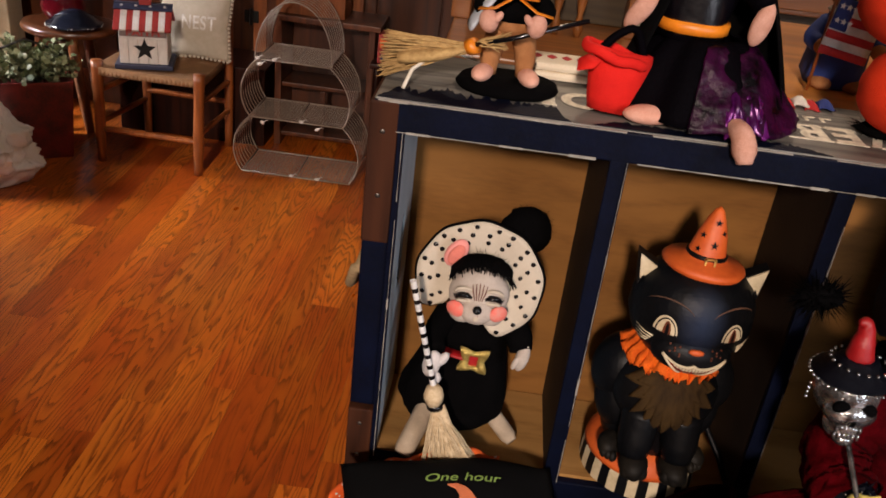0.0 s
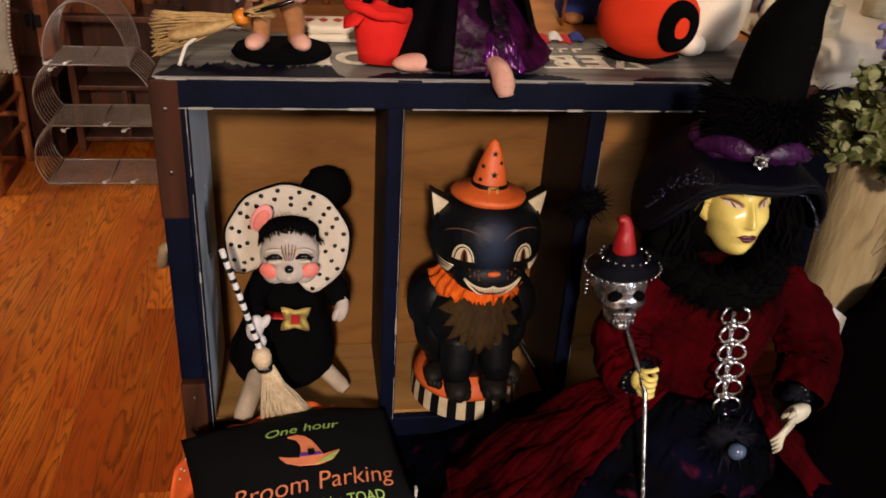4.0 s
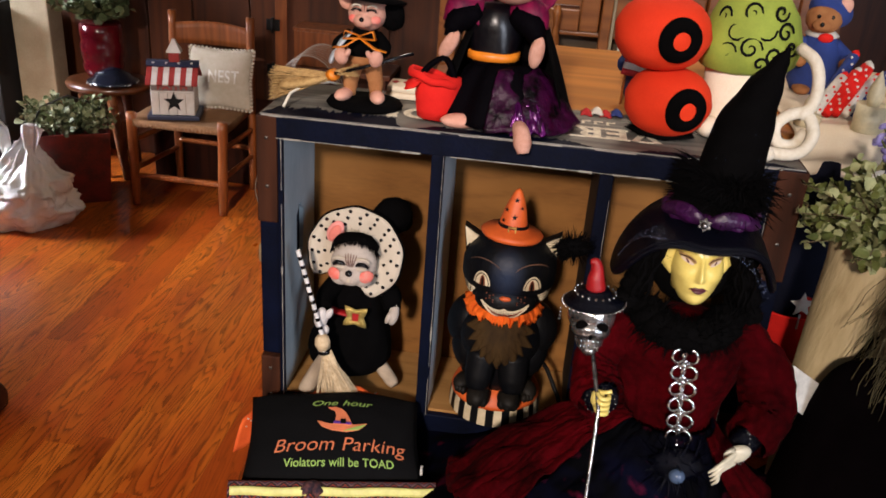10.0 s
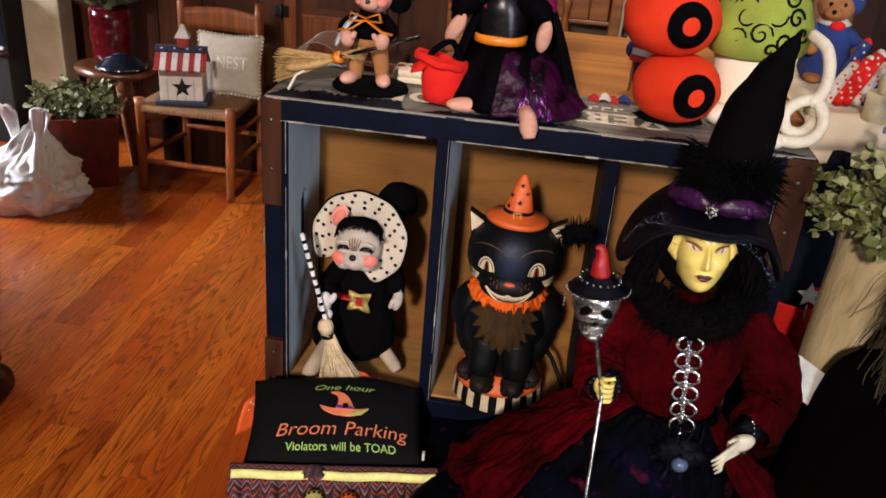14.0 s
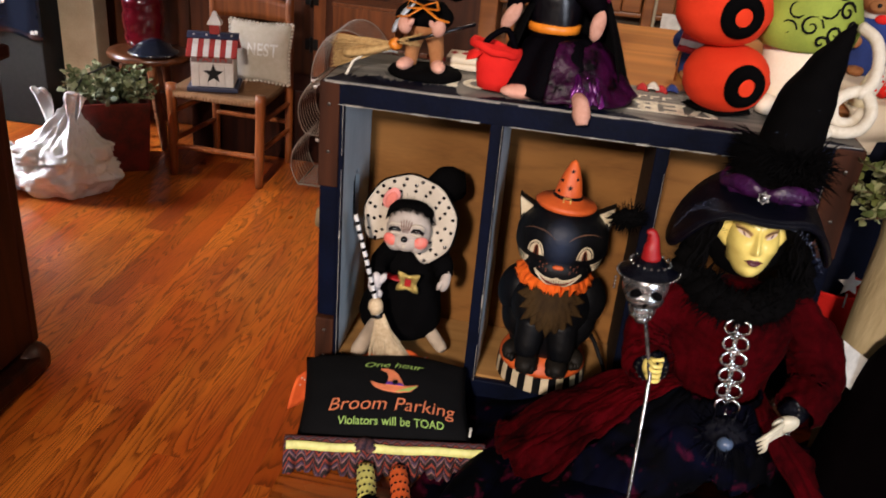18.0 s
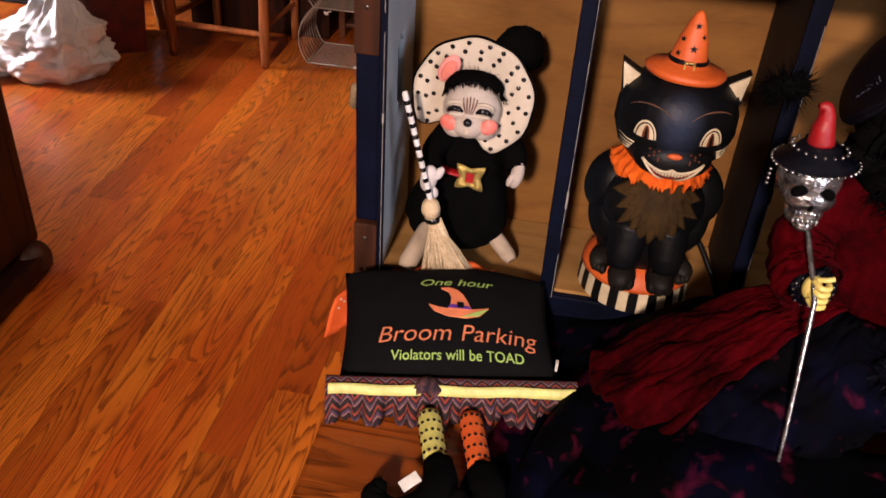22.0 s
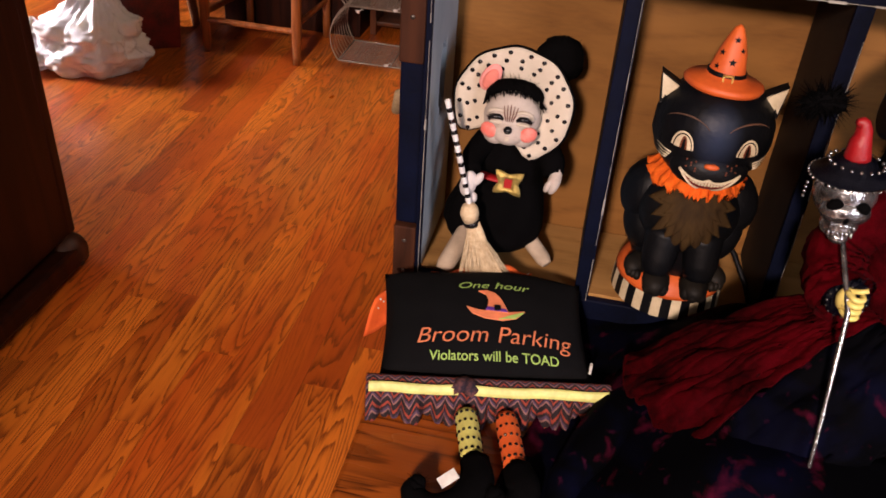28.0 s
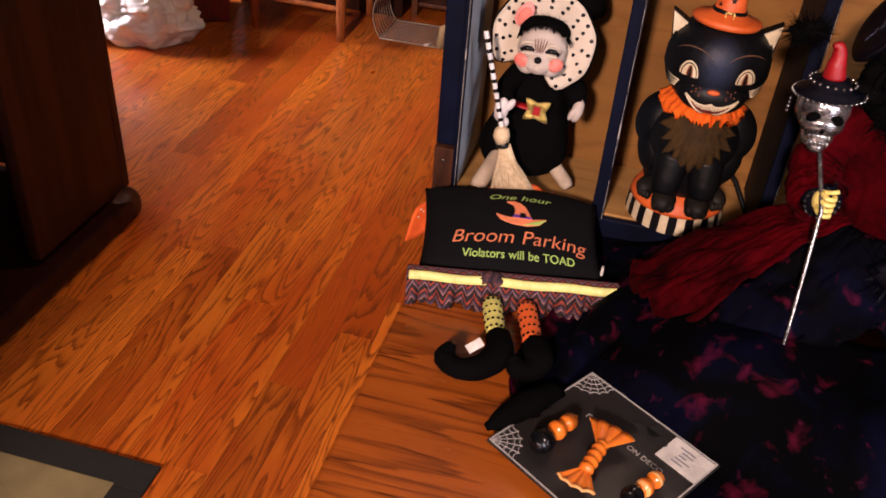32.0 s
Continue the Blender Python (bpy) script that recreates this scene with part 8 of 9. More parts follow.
for x, y, r, h in ((0.525, 0.150, 0.0140, 0.026), (0.625, 0.225, 0.015, 0.060), (0.470, 0.150, 0.012, 0.010), (0.660, 0.245, 0.016, 0.085)):
    th = thing("candle", (x, y, RZ), "short ivory wax candle", "candle", "ivory candles")
    f = Form().use(WAX)
    f.lathe([(r, 0), (r, h), (r * 0.8, h - 0.002), (0.001, h - 0.004)], (x, y, RZ), 20, wob=0.01)
    f.done("wax", th, at=th.location)
    f = Form().use(WAX)
    f.lathe([(r * 0.30, 0), (r * 0.55, r * 0.7), (r * 0.50, r * 1.3), (r * 0.2, r * 2.1), (0.0004, r * 2.5)], (x, y, RZ + h - 0.004), 14)
    f.done("flame_bulb", th, "ivory flame-shaped bulb", at=(x, y, RZ + h))
RZ = RZ - 0.004
flag_mouse(0.322, 0.200, RZ, 0.95, CARD_WHITE, "small cloth mouse in navy behind a striped flag")
fl = thing("striped_flag", (0.305, 0.165, RZ), "little striped flag on a stick", "flag")
small_flag(pose(0.298, 0.166, RZ + 0.074, 82, 10, 0), 0.038, 0.042, fl, "flag_cloth")
f = Form().use(CHAIR_WOOD)
f.tube([(0.296, 0.168, RZ + 0.001), (0.297, 0.167, RZ + 0.080)], 0.0012, 6)
f.done("pole", fl, at=(0.296, 0.168, RZ))
# folded flag cloth and a woven coaster on the crate's back edge
sc = thing("folded_cloth", (0.268, 0.10, CT), "crumpled red, white and blue flag cloth", "cloth")
for k, (mat_, dx) in enumerate(((FLAG_RED, 0), (CARD_WHITE, 0.012), (FLAG_RED, 0.022), (FLAG_BLUE, 0.034))):
    f = Form().use(mat_)
    f.sheet(lambda u, v, dx=dx, k=k: (0.256 + dx * 0.8 + 0.011 * u, 0.096 + 0.014 * v + 0.002 * math.sin(6 * u), CT + 0.001 + 0.005 * math.sin(math.pi * u) * math.sin(math.pi * v) + 0.002 * (k % 2)), 8, 8, 0.001)
    f.done("fold", sc, at=(0.258 + dx, 0.09, CT))
co_ = thing("folded_towel", (0.098, 0.100, CT), "folded cream towel with small red diamonds", "towel")
for k in range(2):
    f = Form().use(CREAM_CLOTH)
    f.box((0.098, 0.0985, CT + 0.004 + 0.0062 * k), (0.046 - 0.003 * k, 0.032, 0.006), 0.0028)
    f.done("fold", co_, at=(0.098, 0.10, CT))
for i in range(4):
    f = Form().use(FLAG_RED)
    f.plate([(-0.0036, 0), (0, -0.0052), (0.0036, 0), (0, 0.0052)], 0.0005, pose(0.0825 + 0.0105 * i, 0.099, CT + 0.0139))
    f.done("diamond", co_, "red woven diamond", at=(0.0825 + 0.0105 * i, 0.099, CT + 0.0134))


def dark_heap():
    # black heap added to fill the dark, shaded area beside the witch's skirt
    f = Form().use(BLACK_CLOTH)

    def heap(u, v):
        a = 2 * math.pi * u
        r = v ** 0.8
        z = TOP + 0.002 + 0.185 * (1 - r ** 5) + 0.014 * math.sin(5 * a + 7 * r) * r * (1 - r) * 3 + 0.006 * noise.noise((6 * r * math.cos(a), 6 * r * math.sin(a), 1.0))
        return (0.536 + 0.100 * r * math.cos(a) * (1 + 0.06 * math.sin(4 * a)), -0.078 + 0.075 * r * math.sin(a), max(z, TOP + 0.0015))
    f.sheet(heap, 80, 26, 0.002)
    f.done("black_shawl", None, "added black cloth heap filling the shaded area beside the witch doll", "shawl", at=(0.545, -0.07, TOP))


dark_heap()



# ---- the far side of the room ----
RED_ENAMEL = paint("worn_red_paint", (0.25, 0.022, 0.012), 0.65, other=(0.055, 0.016, 0.010), scale=16, bump=0.3, fine=140)
LEAF_FAR = paint("deep_sage_leaf", (0.11, 0.14, 0.055), 0.6, other=(0.05, 0.07, 0.025), scale=40, bump=0.1)
LEAF_FAR_PALE = paint("pale_sage_leaf", (0.27, 0.29, 0.16), 0.65, other=(0.15, 0.17, 0.08), scale=40, bump=0.1)
RUSH = paint("woven_rush", (0.26, 0.13, 0.05), 0.85, other=(0.15, 0.07, 0.025), scale=160, bump=0.7, fine=420, stretch=(0.2, 1, 1))
LINEN = paint("natural_linen", (0.50, 0.45, 0.36), 0.9, other=(0.42, 0.37, 0.28), scale=40, bump=0.5, fine=420)
WHITE_PAINT = paint("worn_white_paint", (0.72, 0.70, 0.66), 0.65, other=(0.50, 0.47, 0.43), scale=26, bump=0.3, fine=160, stretch=(1, 1, 0.4))
RED_PAINT = paint("barn_red_paint", (0.36, 0.028, 0.022), 0.6, other=(0.24, 0.02, 0.016), scale=26, bump=0.2)
NAVY_PAINT = paint("navy_trim_paint", (0.022, 0.03, 0.075), 0.55, bump=0.2)
RED_GLASS = paint("ruby_glazed_pot", (0.11, 0.0035, 0.008), 0.15, other=(0.05, 0.002, 0.005), scale=8, bump=0.02, coat=0.4)
DARK_GLAZE = paint("dark_blue_glaze", (0.010, 0.013, 0.024), 0.2, bump=0.05)
BAG = paint("white_plastic_bag", (0.94, 0.95, 0.96), 0.22, other=(0.88, 0.87, 0.78), scale=9, bump=0.3, fine=60, depth=0.004, spread=0.35)
BAG.node_tree.nodes["Principled BSDF"].inputs["Subsurface Weight"].default_value = 0.55
BAG.node_tree.nodes["Principled BSDF"].inputs["Subsurface Radius"].default_value = (0.03, 0.03, 0.03)
WIRE = paint("rusty_white_wire", (0.34, 0.29, 0.24), 0.5, 0.3, other=(0.25, 0.19, 0.14), scale=60)
MAT_PILE = paint("olive_tan_rug", (0.27, 0.22, 0.10), 0.95, other=(0.17, 0.135, 0.06), scale=14, bump=0.6, fine=300)
MAT_EDGE = paint("dark_rug_border", (0.012, 0.012, 0.010), 0.95, bump=0.5, fine=300)
IRON = paint("black_iron", (0.02, 0.018, 0.016), 0.45, 0.6, bump=0.2)


def rod(name, parent, a, b, r0, r1, mat, label=""):
    a, b = Vector(a), Vector(b)
    f = Form().use(mat)
    f.tube([a, a.lerp(b, 0.35), a.lerp(b, 0.7), b], [r0, (r0 + r1) / 2 * 1.08, (r0 + r1) / 2 * 1.04, r1], 12)
    return f.done(name, parent, label, at=a)


def child_chair():
    th = thing("wooden_chair", (-1.045, 2.26, 0), "small maple ladder-back chair with a woven rush seat", "chair")
    FL, FR, BL_, BR_ = (-1.232, 2.130), (-0.895, 2.118), (-1.185, 2.415), (-0.880, 2.405)
    for q in (FL, FR):
        rod("leg", th, (*q, 0.001), (q[0] + (0.006 if q is FL else 0.012), q[1], 0.352), 0.014, 0.019, CHAIR_WOOD)
    for q in (BL_, BR_):
        rod("back_post", th, (*q, 0.001), (q[0] - 0.002, q[1] + 0.02, 0.665), 0.014, 0.016, CHAIR_WOOD)
    for z in (0.118, 0.225):
        rod("stretcher", th, (FL[0], FL[1], z), (FR[0], FR[1], z), 0.010, 0.010, CHAIR_WOOD) if z < 0.2 else None
        rod("stretcher", th, (FL[0], FL[1], z + 0.02), (BL_[0], BL_[1], z + 0.02), 0.009, 0.009, CHAIR_WOOD)
        rod("stretcher", th, (FR[0], FR[1], z + 0.02), (BR_[0], BR_[1], z + 0.02), 0.009, 0.009, CHAIR_WOOD)
    rod("stretcher", th, (BL_[0], BL_[1], 0.17), (BR_[0], BR_[1], 0.17), 0.009, 0.009, CHAIR_WOOD)
    f = Form().use(RUSH)
    x0, x1, y0, y1 = -1.235, -0.875, 2.115, 2.41
    f.sheet(lambda u, v: (x0 + (x1 - x0) * u + 0.02 * v * (0.5 - u), y0 + (y1 - y0) * v, 0.333 - 0.010 * math.sin(math.pi * u) * math.sin(math.pi * v) + 0.0006 * math.sin(2 * math.pi * 26 * (u if abs(u - 0.5) < abs(v - 0.5) else v))), 104, 104, 0.026)
    f.done("seat", th, "brown woven rush seat", at=(-1.05, 2.26, 0.33))
    for z0, z1 in ((0.548, 0.622), (0.42, 0.47)):
        f = Form().use(CHAIR_WOOD)
        f.sheet(lambda u, v, z0=z0, z1=z1: (-1.187 + 0.305 * u, 2.42 + 0.02 * math.sin(math.pi * u), z0 + (z1 - z0) * v + (0.012 * math.sin(math.pi * u) if v > 0.5 else 0)), 16, 3, 0.008)
        f.done("back_slat", th, at=(-1.03, 2.43, z0))


def bird_house():
    th = thing("bird_house", (-1.09, 2.205, 0.334), "painted wooden bird house with a striped red and white roof", "bird house")
    m = pose(-1.095, 2.215, 0.334, 0, 0, 16)
    w, d, h = 0.150, 0.115, 0.115

    def add(name, mat, at, size, bevel=0.002, turn=(0, 0, 0), parent=th, label=""):
        f = Form().use(mat)
        f.xf = m
        f.box(at, size, bevel, turn)
        return f.done(name, parent, label, at=m @ Vector(at))
    add("base", NAVY_PAINT, (0, 0, 0.008), (w + 0.03, d + 0.035, 0.016), 0.003)
    body = add("wall", WHITE_PAINT, (0, 0, 0.016 + h / 2), (w, d, h), 0.002)
    for k in range(5):
        add("plank", WHITE_PAINT, (-w / 2 + w * (k + 0.5) / 5, -d / 2 - 0.003, 0.016 + h * 0.36), (w / 5 - 0.004, 0.006, h * 0.7), 0.001, parent=body)
    f = Form().use(paint("dark_hollow", (0.004, 0.004, 0.004), 0.9, bump=0))
    f.plate(star(0.037, 0.0155), 0.004, m @ pose(0.004, -d / 2 - 0.0065, 0.016 + h * 0.42, 90, 0, 0))
    f.done("star_opening", body, "dark star-shaped opening", at=m @ Vector((0.004, -d / 2, 0.06)))
    add("sign_board", paint("grey_sign_paint", (0.20, 0.16, 0.15), 0.7), (0, -d / 2 - 0.006, 0.016 + h - 0.012), (w - 0.006, 0.008, 0.026), 0.002, parent=body, label="grey sign board")
    curve = bpy.data.curves.new("letters", "FONT")
    curve.body, curve.offset = "FAITH", 0.02
    ob = new("letters", curve)
    me = bpy.data.meshes.new_from_object(ob.evaluated_get(bpy.context.evaluated_depsgraph_get()))
    bpy.data.objects.remove(ob)
    bm = bmesh.new()
    bm.from_mesh(me)
    hi = max(q.co.x for q in bm.verts)
    for q in bm.verts:
        q.co = m @ Vector((-0.052 + 0.104 * q.co.x / hi, -d / 2 - 0.0106, 0.016 + h - 0.0215 + 0.027 * q.co.y))
    part("lettering", bm, RED_PAINT, body, "red painted word", m @ Vector((0, -d / 2, 0.12)))
    for sy in (-1, 1):
        for k in range(9):
            x = -0.088 + 0.176 * (k + 0.5) / 9
            add("roof_stripe", (RED_PAINT, WHITE_PAINT)[k % 2], (x, sy * 0.040, 0.016 + h + 0.030), (0.176 / 9 + 0.0003, 0.105, 0.007), 0.001, (sy * -38, 0, 0))
    add("ridge", NAVY_PAINT, (0, 0, 0.016 + h + 0.064), (0.18, 0.018, 0.010), 0.002)
    add("eave_trim", NAVY_PAINT, (0.0, -0.016, 0.016 + h + 0.056), (0.18, 0.020, 0.008), 0.001, (38, 0, 0))
    for k in range(4):
        f = Form().use(CARD_WHITE)
        f.plate(star(0.006, 0.0026), 0.001, m @ pose(-0.066 + 0.044 * k, -0.0175, 0.016 + h + 0.0625, 38, 0, 0))
        f.done("star", th, "white painted star", at=m @ Vector((-0.066 + 0.044 * k, -0.02, 0.19)))
    for sx in (-1, 1):
        f = Form().use(WHITE_PAINT)
        f.xf = m
        f.faces([(sx * 0.073, -d / 2, 0.016 + h), (sx * 0.073, d / 2, 0.016 + h), (sx * 0.073, 0, 0.016 + h + 0.058), (sx * 0.067, -d / 2, 0.016 + h), (sx * 0.067, d / 2, 0.016 + h), (sx * 0.067, 0, 0.016 + h + 0.058)], [(0, 1, 2), (5, 4, 3), (0, 3, 4, 1), (1, 4, 5, 2), (2, 5, 3, 0)], False)
        f.done("gable", th, at=m @ Vector((sx * 0.07, 0, 0.13)))
    chim = add("cupola", RED_PAINT, (0.006, 0.0, 0.016 + h + 0.082), (0.036, 0.036, 0.034), 0.002)
    f = Form().use(WHITE_PAINT)
    f.xf = m
    f.lathe([(0.036, 0), (0.032, 0.008), (0.015, 0.030), (0.009, 0.042), (0.001, 0.045)], (0.006, 0, 0.016 + h + 0.099), 4, (0, 0, 45), smooth=False)
    f.done("cupola_roof", chim, "white cupola roof", at=m @ Vector((0.006, 0, 0.22)))


def nest_pillow():
    th = thing("word_pillow", (-0.975, 2.36, 0.335), "natural linen pillow with white lettering and pompom trim", "pillow")
    m = pose(-0.972, 2.345, 0.448, 76, 0, 3)
    W, H = 0.245, 0.225

    def at(u, v, side=1, lift=0.0):
        sw = max(0.0, math.sin(math.pi * u) * math.sin(math.pi * v)) ** 0.5
        pin = 0.92 + 0.08 * abs(2 * v - 1), 0.92 + 0.08 * abs(2 * u - 1)
        return m @ Vector(((u - 0.5) * W * pin[0], (v - 0.5) * H * pin[1], side * 0.030 * sw + lift))
    f = Form().use(LINEN)
    f.sheet(lambda u, v: at(u, v), 20, 20)
    f.sheet(lambda u, v: at(u, v, -1), 20, 20)
    bmesh.ops.remove_doubles(f.bm, verts=f.bm.verts, dist=0.0005)
    f.done("cushion", th, at=th.location)
    curve = bpy.data.curves.new("letters", "FONT")
    curve.body, curve.space_character, curve.offset = "NEST", 1.1, 0.012
    ob = new("letters", curve)
    me = bpy.data.meshes.new_from_object(ob.evaluated_get(bpy.context.evaluated_depsgraph_get()))
    bpy.data.objects.remove(ob)
    bm = bmesh.new()
    bm.from_mesh(me)
    bmesh.ops.triangulate(bm, faces=bm.faces)
    hi = max(q.co.x for q in bm.verts)
    for q in bm.verts:
        q.co = at(0.32 + 0.50 * q.co.x / hi, 0.44 + 0.21 * q.co.y / 0.7, 1, 0.0016)
    part("lettering", bm, paint("white_print", (0.78, 0.76, 0.70), 0.8, bump=0.1), th, "white printed word", at(0.55, 0.5))
    for k in range(68):
        s, q = k // 17, (k % 17 + 0.5) / 17
        u, v = ((q, 1.0), (1.0, 1 - q), (1 - q, 0.0), (0.0, q))[s]
        f = Form().use(WHITE_FELT)
        f.ball(at(u, v) + Vector((0, 0, 0)), 0.0058, seg=8, rings=6)
        f.done("pompom", th, at=at(u, v))


LEG_WOOD = wood("peeled_branch", (0.25, 0.080, 0.020), (0.12, 0.035, 0.008), "z", 0.5, 12.0, 0.1, 0.1, 0.2)
STOOL_WOOD = wood("dark_stool_maple", (0.10, 0.029, 0.008), (0.045, 0.013, 0.004), "x", 0.3, 10.0, 0.1, 0.3, 0.1)


def stool_group():
    th = thing("three_legged_stool", (-1.48, 2.45, 0), "dark rounded wooden stool on splayed legs", "stool")
    f = Form().use(STOOL_WOOD)
    f.lathe([(0.001, 0.330), (0.12, 0.332), (0.158, 0.340), (0.165, 0.352), (0.158, 0.366), (0.12, 0.370), (0.001, 0.371)], (-1.475, 2.46, 0), 32, (0, 0, 0), (1.02, 0.85, 1))
    f.done("seat", th, at=(-1.475, 2.46, 0.33))
    rod("leg", th, (-1.376, 2.350, 0.001), (-1.428, 2.372, 0.335), 0.015, 0.019, LEG_WOOD, "pale peeled-branch leg")
    for a in (75, 195, 270):
        c, s = math.cos(radians(a)), math.sin(radians(a))
        rod("leg", th, (-1.475 + 0.155 * c, 2.46 + 0.11 * s, 0.001), (-1.475 + 0.10 * c, 2.46 + 0.07 * s, 0.335), 0.014, 0.020, STOOL_WOOD)
    pot = thing("ruby_pot", (-1.505, 2.49, 0.371), "glossy ruby red ribbed pot holding feathery greens", "plant pot")
    f = Form().use(RED_GLASS)
    f.lathe([(0.055, 0), (0.072, 0.02), (0.078, 0.05), (0.072, 0.062), (0.080, 0.09), (0.082, 0.13), (0.074, 0.145), (0.080, 0.17), (0.078, 0.205), (0.070, 0.21), (0.001, 0.205)], pot.location, 28)
    f.done("pot", pot, at=pot.location)
    f = Form()
    rng = random.Random(52)
    spray(f, (-1.505, 2.49, 0.575), [(-1.505 + 0.15 * rng.uniform(-1, 1), 2.49 + 0.12 * rng.uniform(-1, 1), 0.63 + 0.12 * rng.random()) for _ in range(60)], rng, (LEAF_FAR, LEAF_FAR), 0.034, 10)
    f.done("foliage", pot, "feathery artificial greens", kind="stuff", at=(-1.505, 2.49, 0.575))
    dish = thing("glazed_dish", (-1.42, 2.39, 0.371), "dark blue glazed dish with pale specks", "dish")
    f = Form().use(DARK_GLAZE)
    f.lathe([(0.062, 0), (0.092, 0.010), (0.095, 0.016), (0.080, 0.022), (0.062, 0.042), (0.036, 0.056), (0.016, 0.064), (0.001, 0.066)], dish.location, 24)
    f.done("body", dish, at=dish.location)
    f = Form().use(CARD_WHITE)
    for k in range(40):
        a = rng.uniform(0, 6.28)
        f.ball((-1.42 + 0.093 * math.cos(a), 2.39 + 0.093 * math.sin(a), 0.371 + rng.uniform(0.010, 0.017)), 0.003 * rng.uniform(0.5, 1.2), seg=5, rings=4)
    f.done("specks", dish, "pale dots", kind="stuff", at=dish.location)


def red_planter():
    th = thing("square_planter", (-1.43, 2.19, 0), "tapered worn red square planter with bushy grey-green foliage", "planter")
    f = Form().use(RED_ENAMEL)
    f.lathe([(0.152, 0.001), (0.156, 0.01), (0.180, 0.262), (0.182, 0.270), (0.172, 0.270), (0.166, 0.235), (0.001, 0.235)], (-1.48, 2.165, 0), 4, (0, 0, -15), smooth=False)
    f.done("planter_body", th, at=th.location)
    f = Form().use(IRON)
    f.tube([(-1.60, 2.10, 0.262), (-1.56, 2.12, 0.34), (-1.48, 2.165, 0.378), (-1.40, 2.21, 0.34), (-1.36, 2.23, 0.262)], 0.004, 8)
    f.done("handle", th, "dark bail handle", at=(-1.43, 2.16, 0.37))
    f = Form()
    rng = random.Random(51)
    spray(f, (-1.48, 2.165, 0.24), [(-1.49 + 0.18 * math.cos(a) * r, 2.155 + 0.15 * math.sin(a) * r, 0.27 + 0.115 * rng.random() * (1.2 - 0.5 * r)) for a, r in [(rng.uniform(0, 6.28), rng.uniform(0.2, 1.15)) for _ in range(130)]], rng, (LEAF_FAR, LEAF_FAR_PALE), 0.022, 12)
    f.done("foliage", th, "grey-green artificial foliage", kind="stuff", at=(-1.43, 2.19, 0.25))


def plastic_bag(x, y, r, h, seed, label):
    th = thing("plastic_bag", (x, y, 0), label, "bag", "shopping bags on the floor")
    rng = random.Random(seed)
    noise.seed_set(seed)

    def skin(u, v):
        a = 2 * math.pi * u
        # full belly that gathers to a knotted neck
        rad = r * (0.90 + 0.24 * math.sin(math.pi * min(1, v / 0.5)) if v < 0.42 else 1.12 * max(0.10, 1 - ((v - 0.42) / 0.60) ** 1.15))
        p = Vector((math.cos(a), math.sin(a), v * 2.2))
        pleat = abs(noise.noise(Vector((math.cos(a) * 3.2, math.sin(a) * 3.2, v * 0.9 + seed)))) * -0.34 * (0.35 + v)
        crumple = noise.noise(p * 2.1) * 0.24 + (abs(noise.noise(p * 5.3)) - 0.2) * 0.16 + (abs(noise.noise(p * 11.0)) - 0.2) * 0.07
        rad *= 1 + pleat + crumple
        z = h * v * (1 + 0.10 * noise.noise(p * 2.3)) + 0.012 * noise.noise(p * 7.0) * v
        return (x + rad * math.cos(a) + 0.05 * v * v, y + rad * 0.8 * math.sin(a), max(0.001, z))
    f = Form().use(BAG)
    f.sheet(skin, 110, 60)
    f.done("sack", th, at=th.location)
    for k, (ax, lean) in enumerate(((0.30, 0.55), (-0.15, -0.25))):
        f = Form().use(BAG)
        c = Vector((x + ax * r, y - 0.10 * r, h * 0.80))

        def ear(u, v, c=c, lean=lean):
            # a gathered strip of film folded back on itself
            w = 0.030 * (0.45 + 0.9 * math.sin(math.pi * v))
            return c + Vector((lean * 0.10 * v + (u - 0.5) * 2 * w, 0.012 * math.sin(9 * u + 5 * v), 0.115 * h / 0.30 * math.sin(math.pi * v * 0.62) + 0.010 * math.sin(11 * u)))
        f.sheet(ear, 16, 14, 0.0012)
        f.done("handle", th, "crumpled bag handle", at=c)


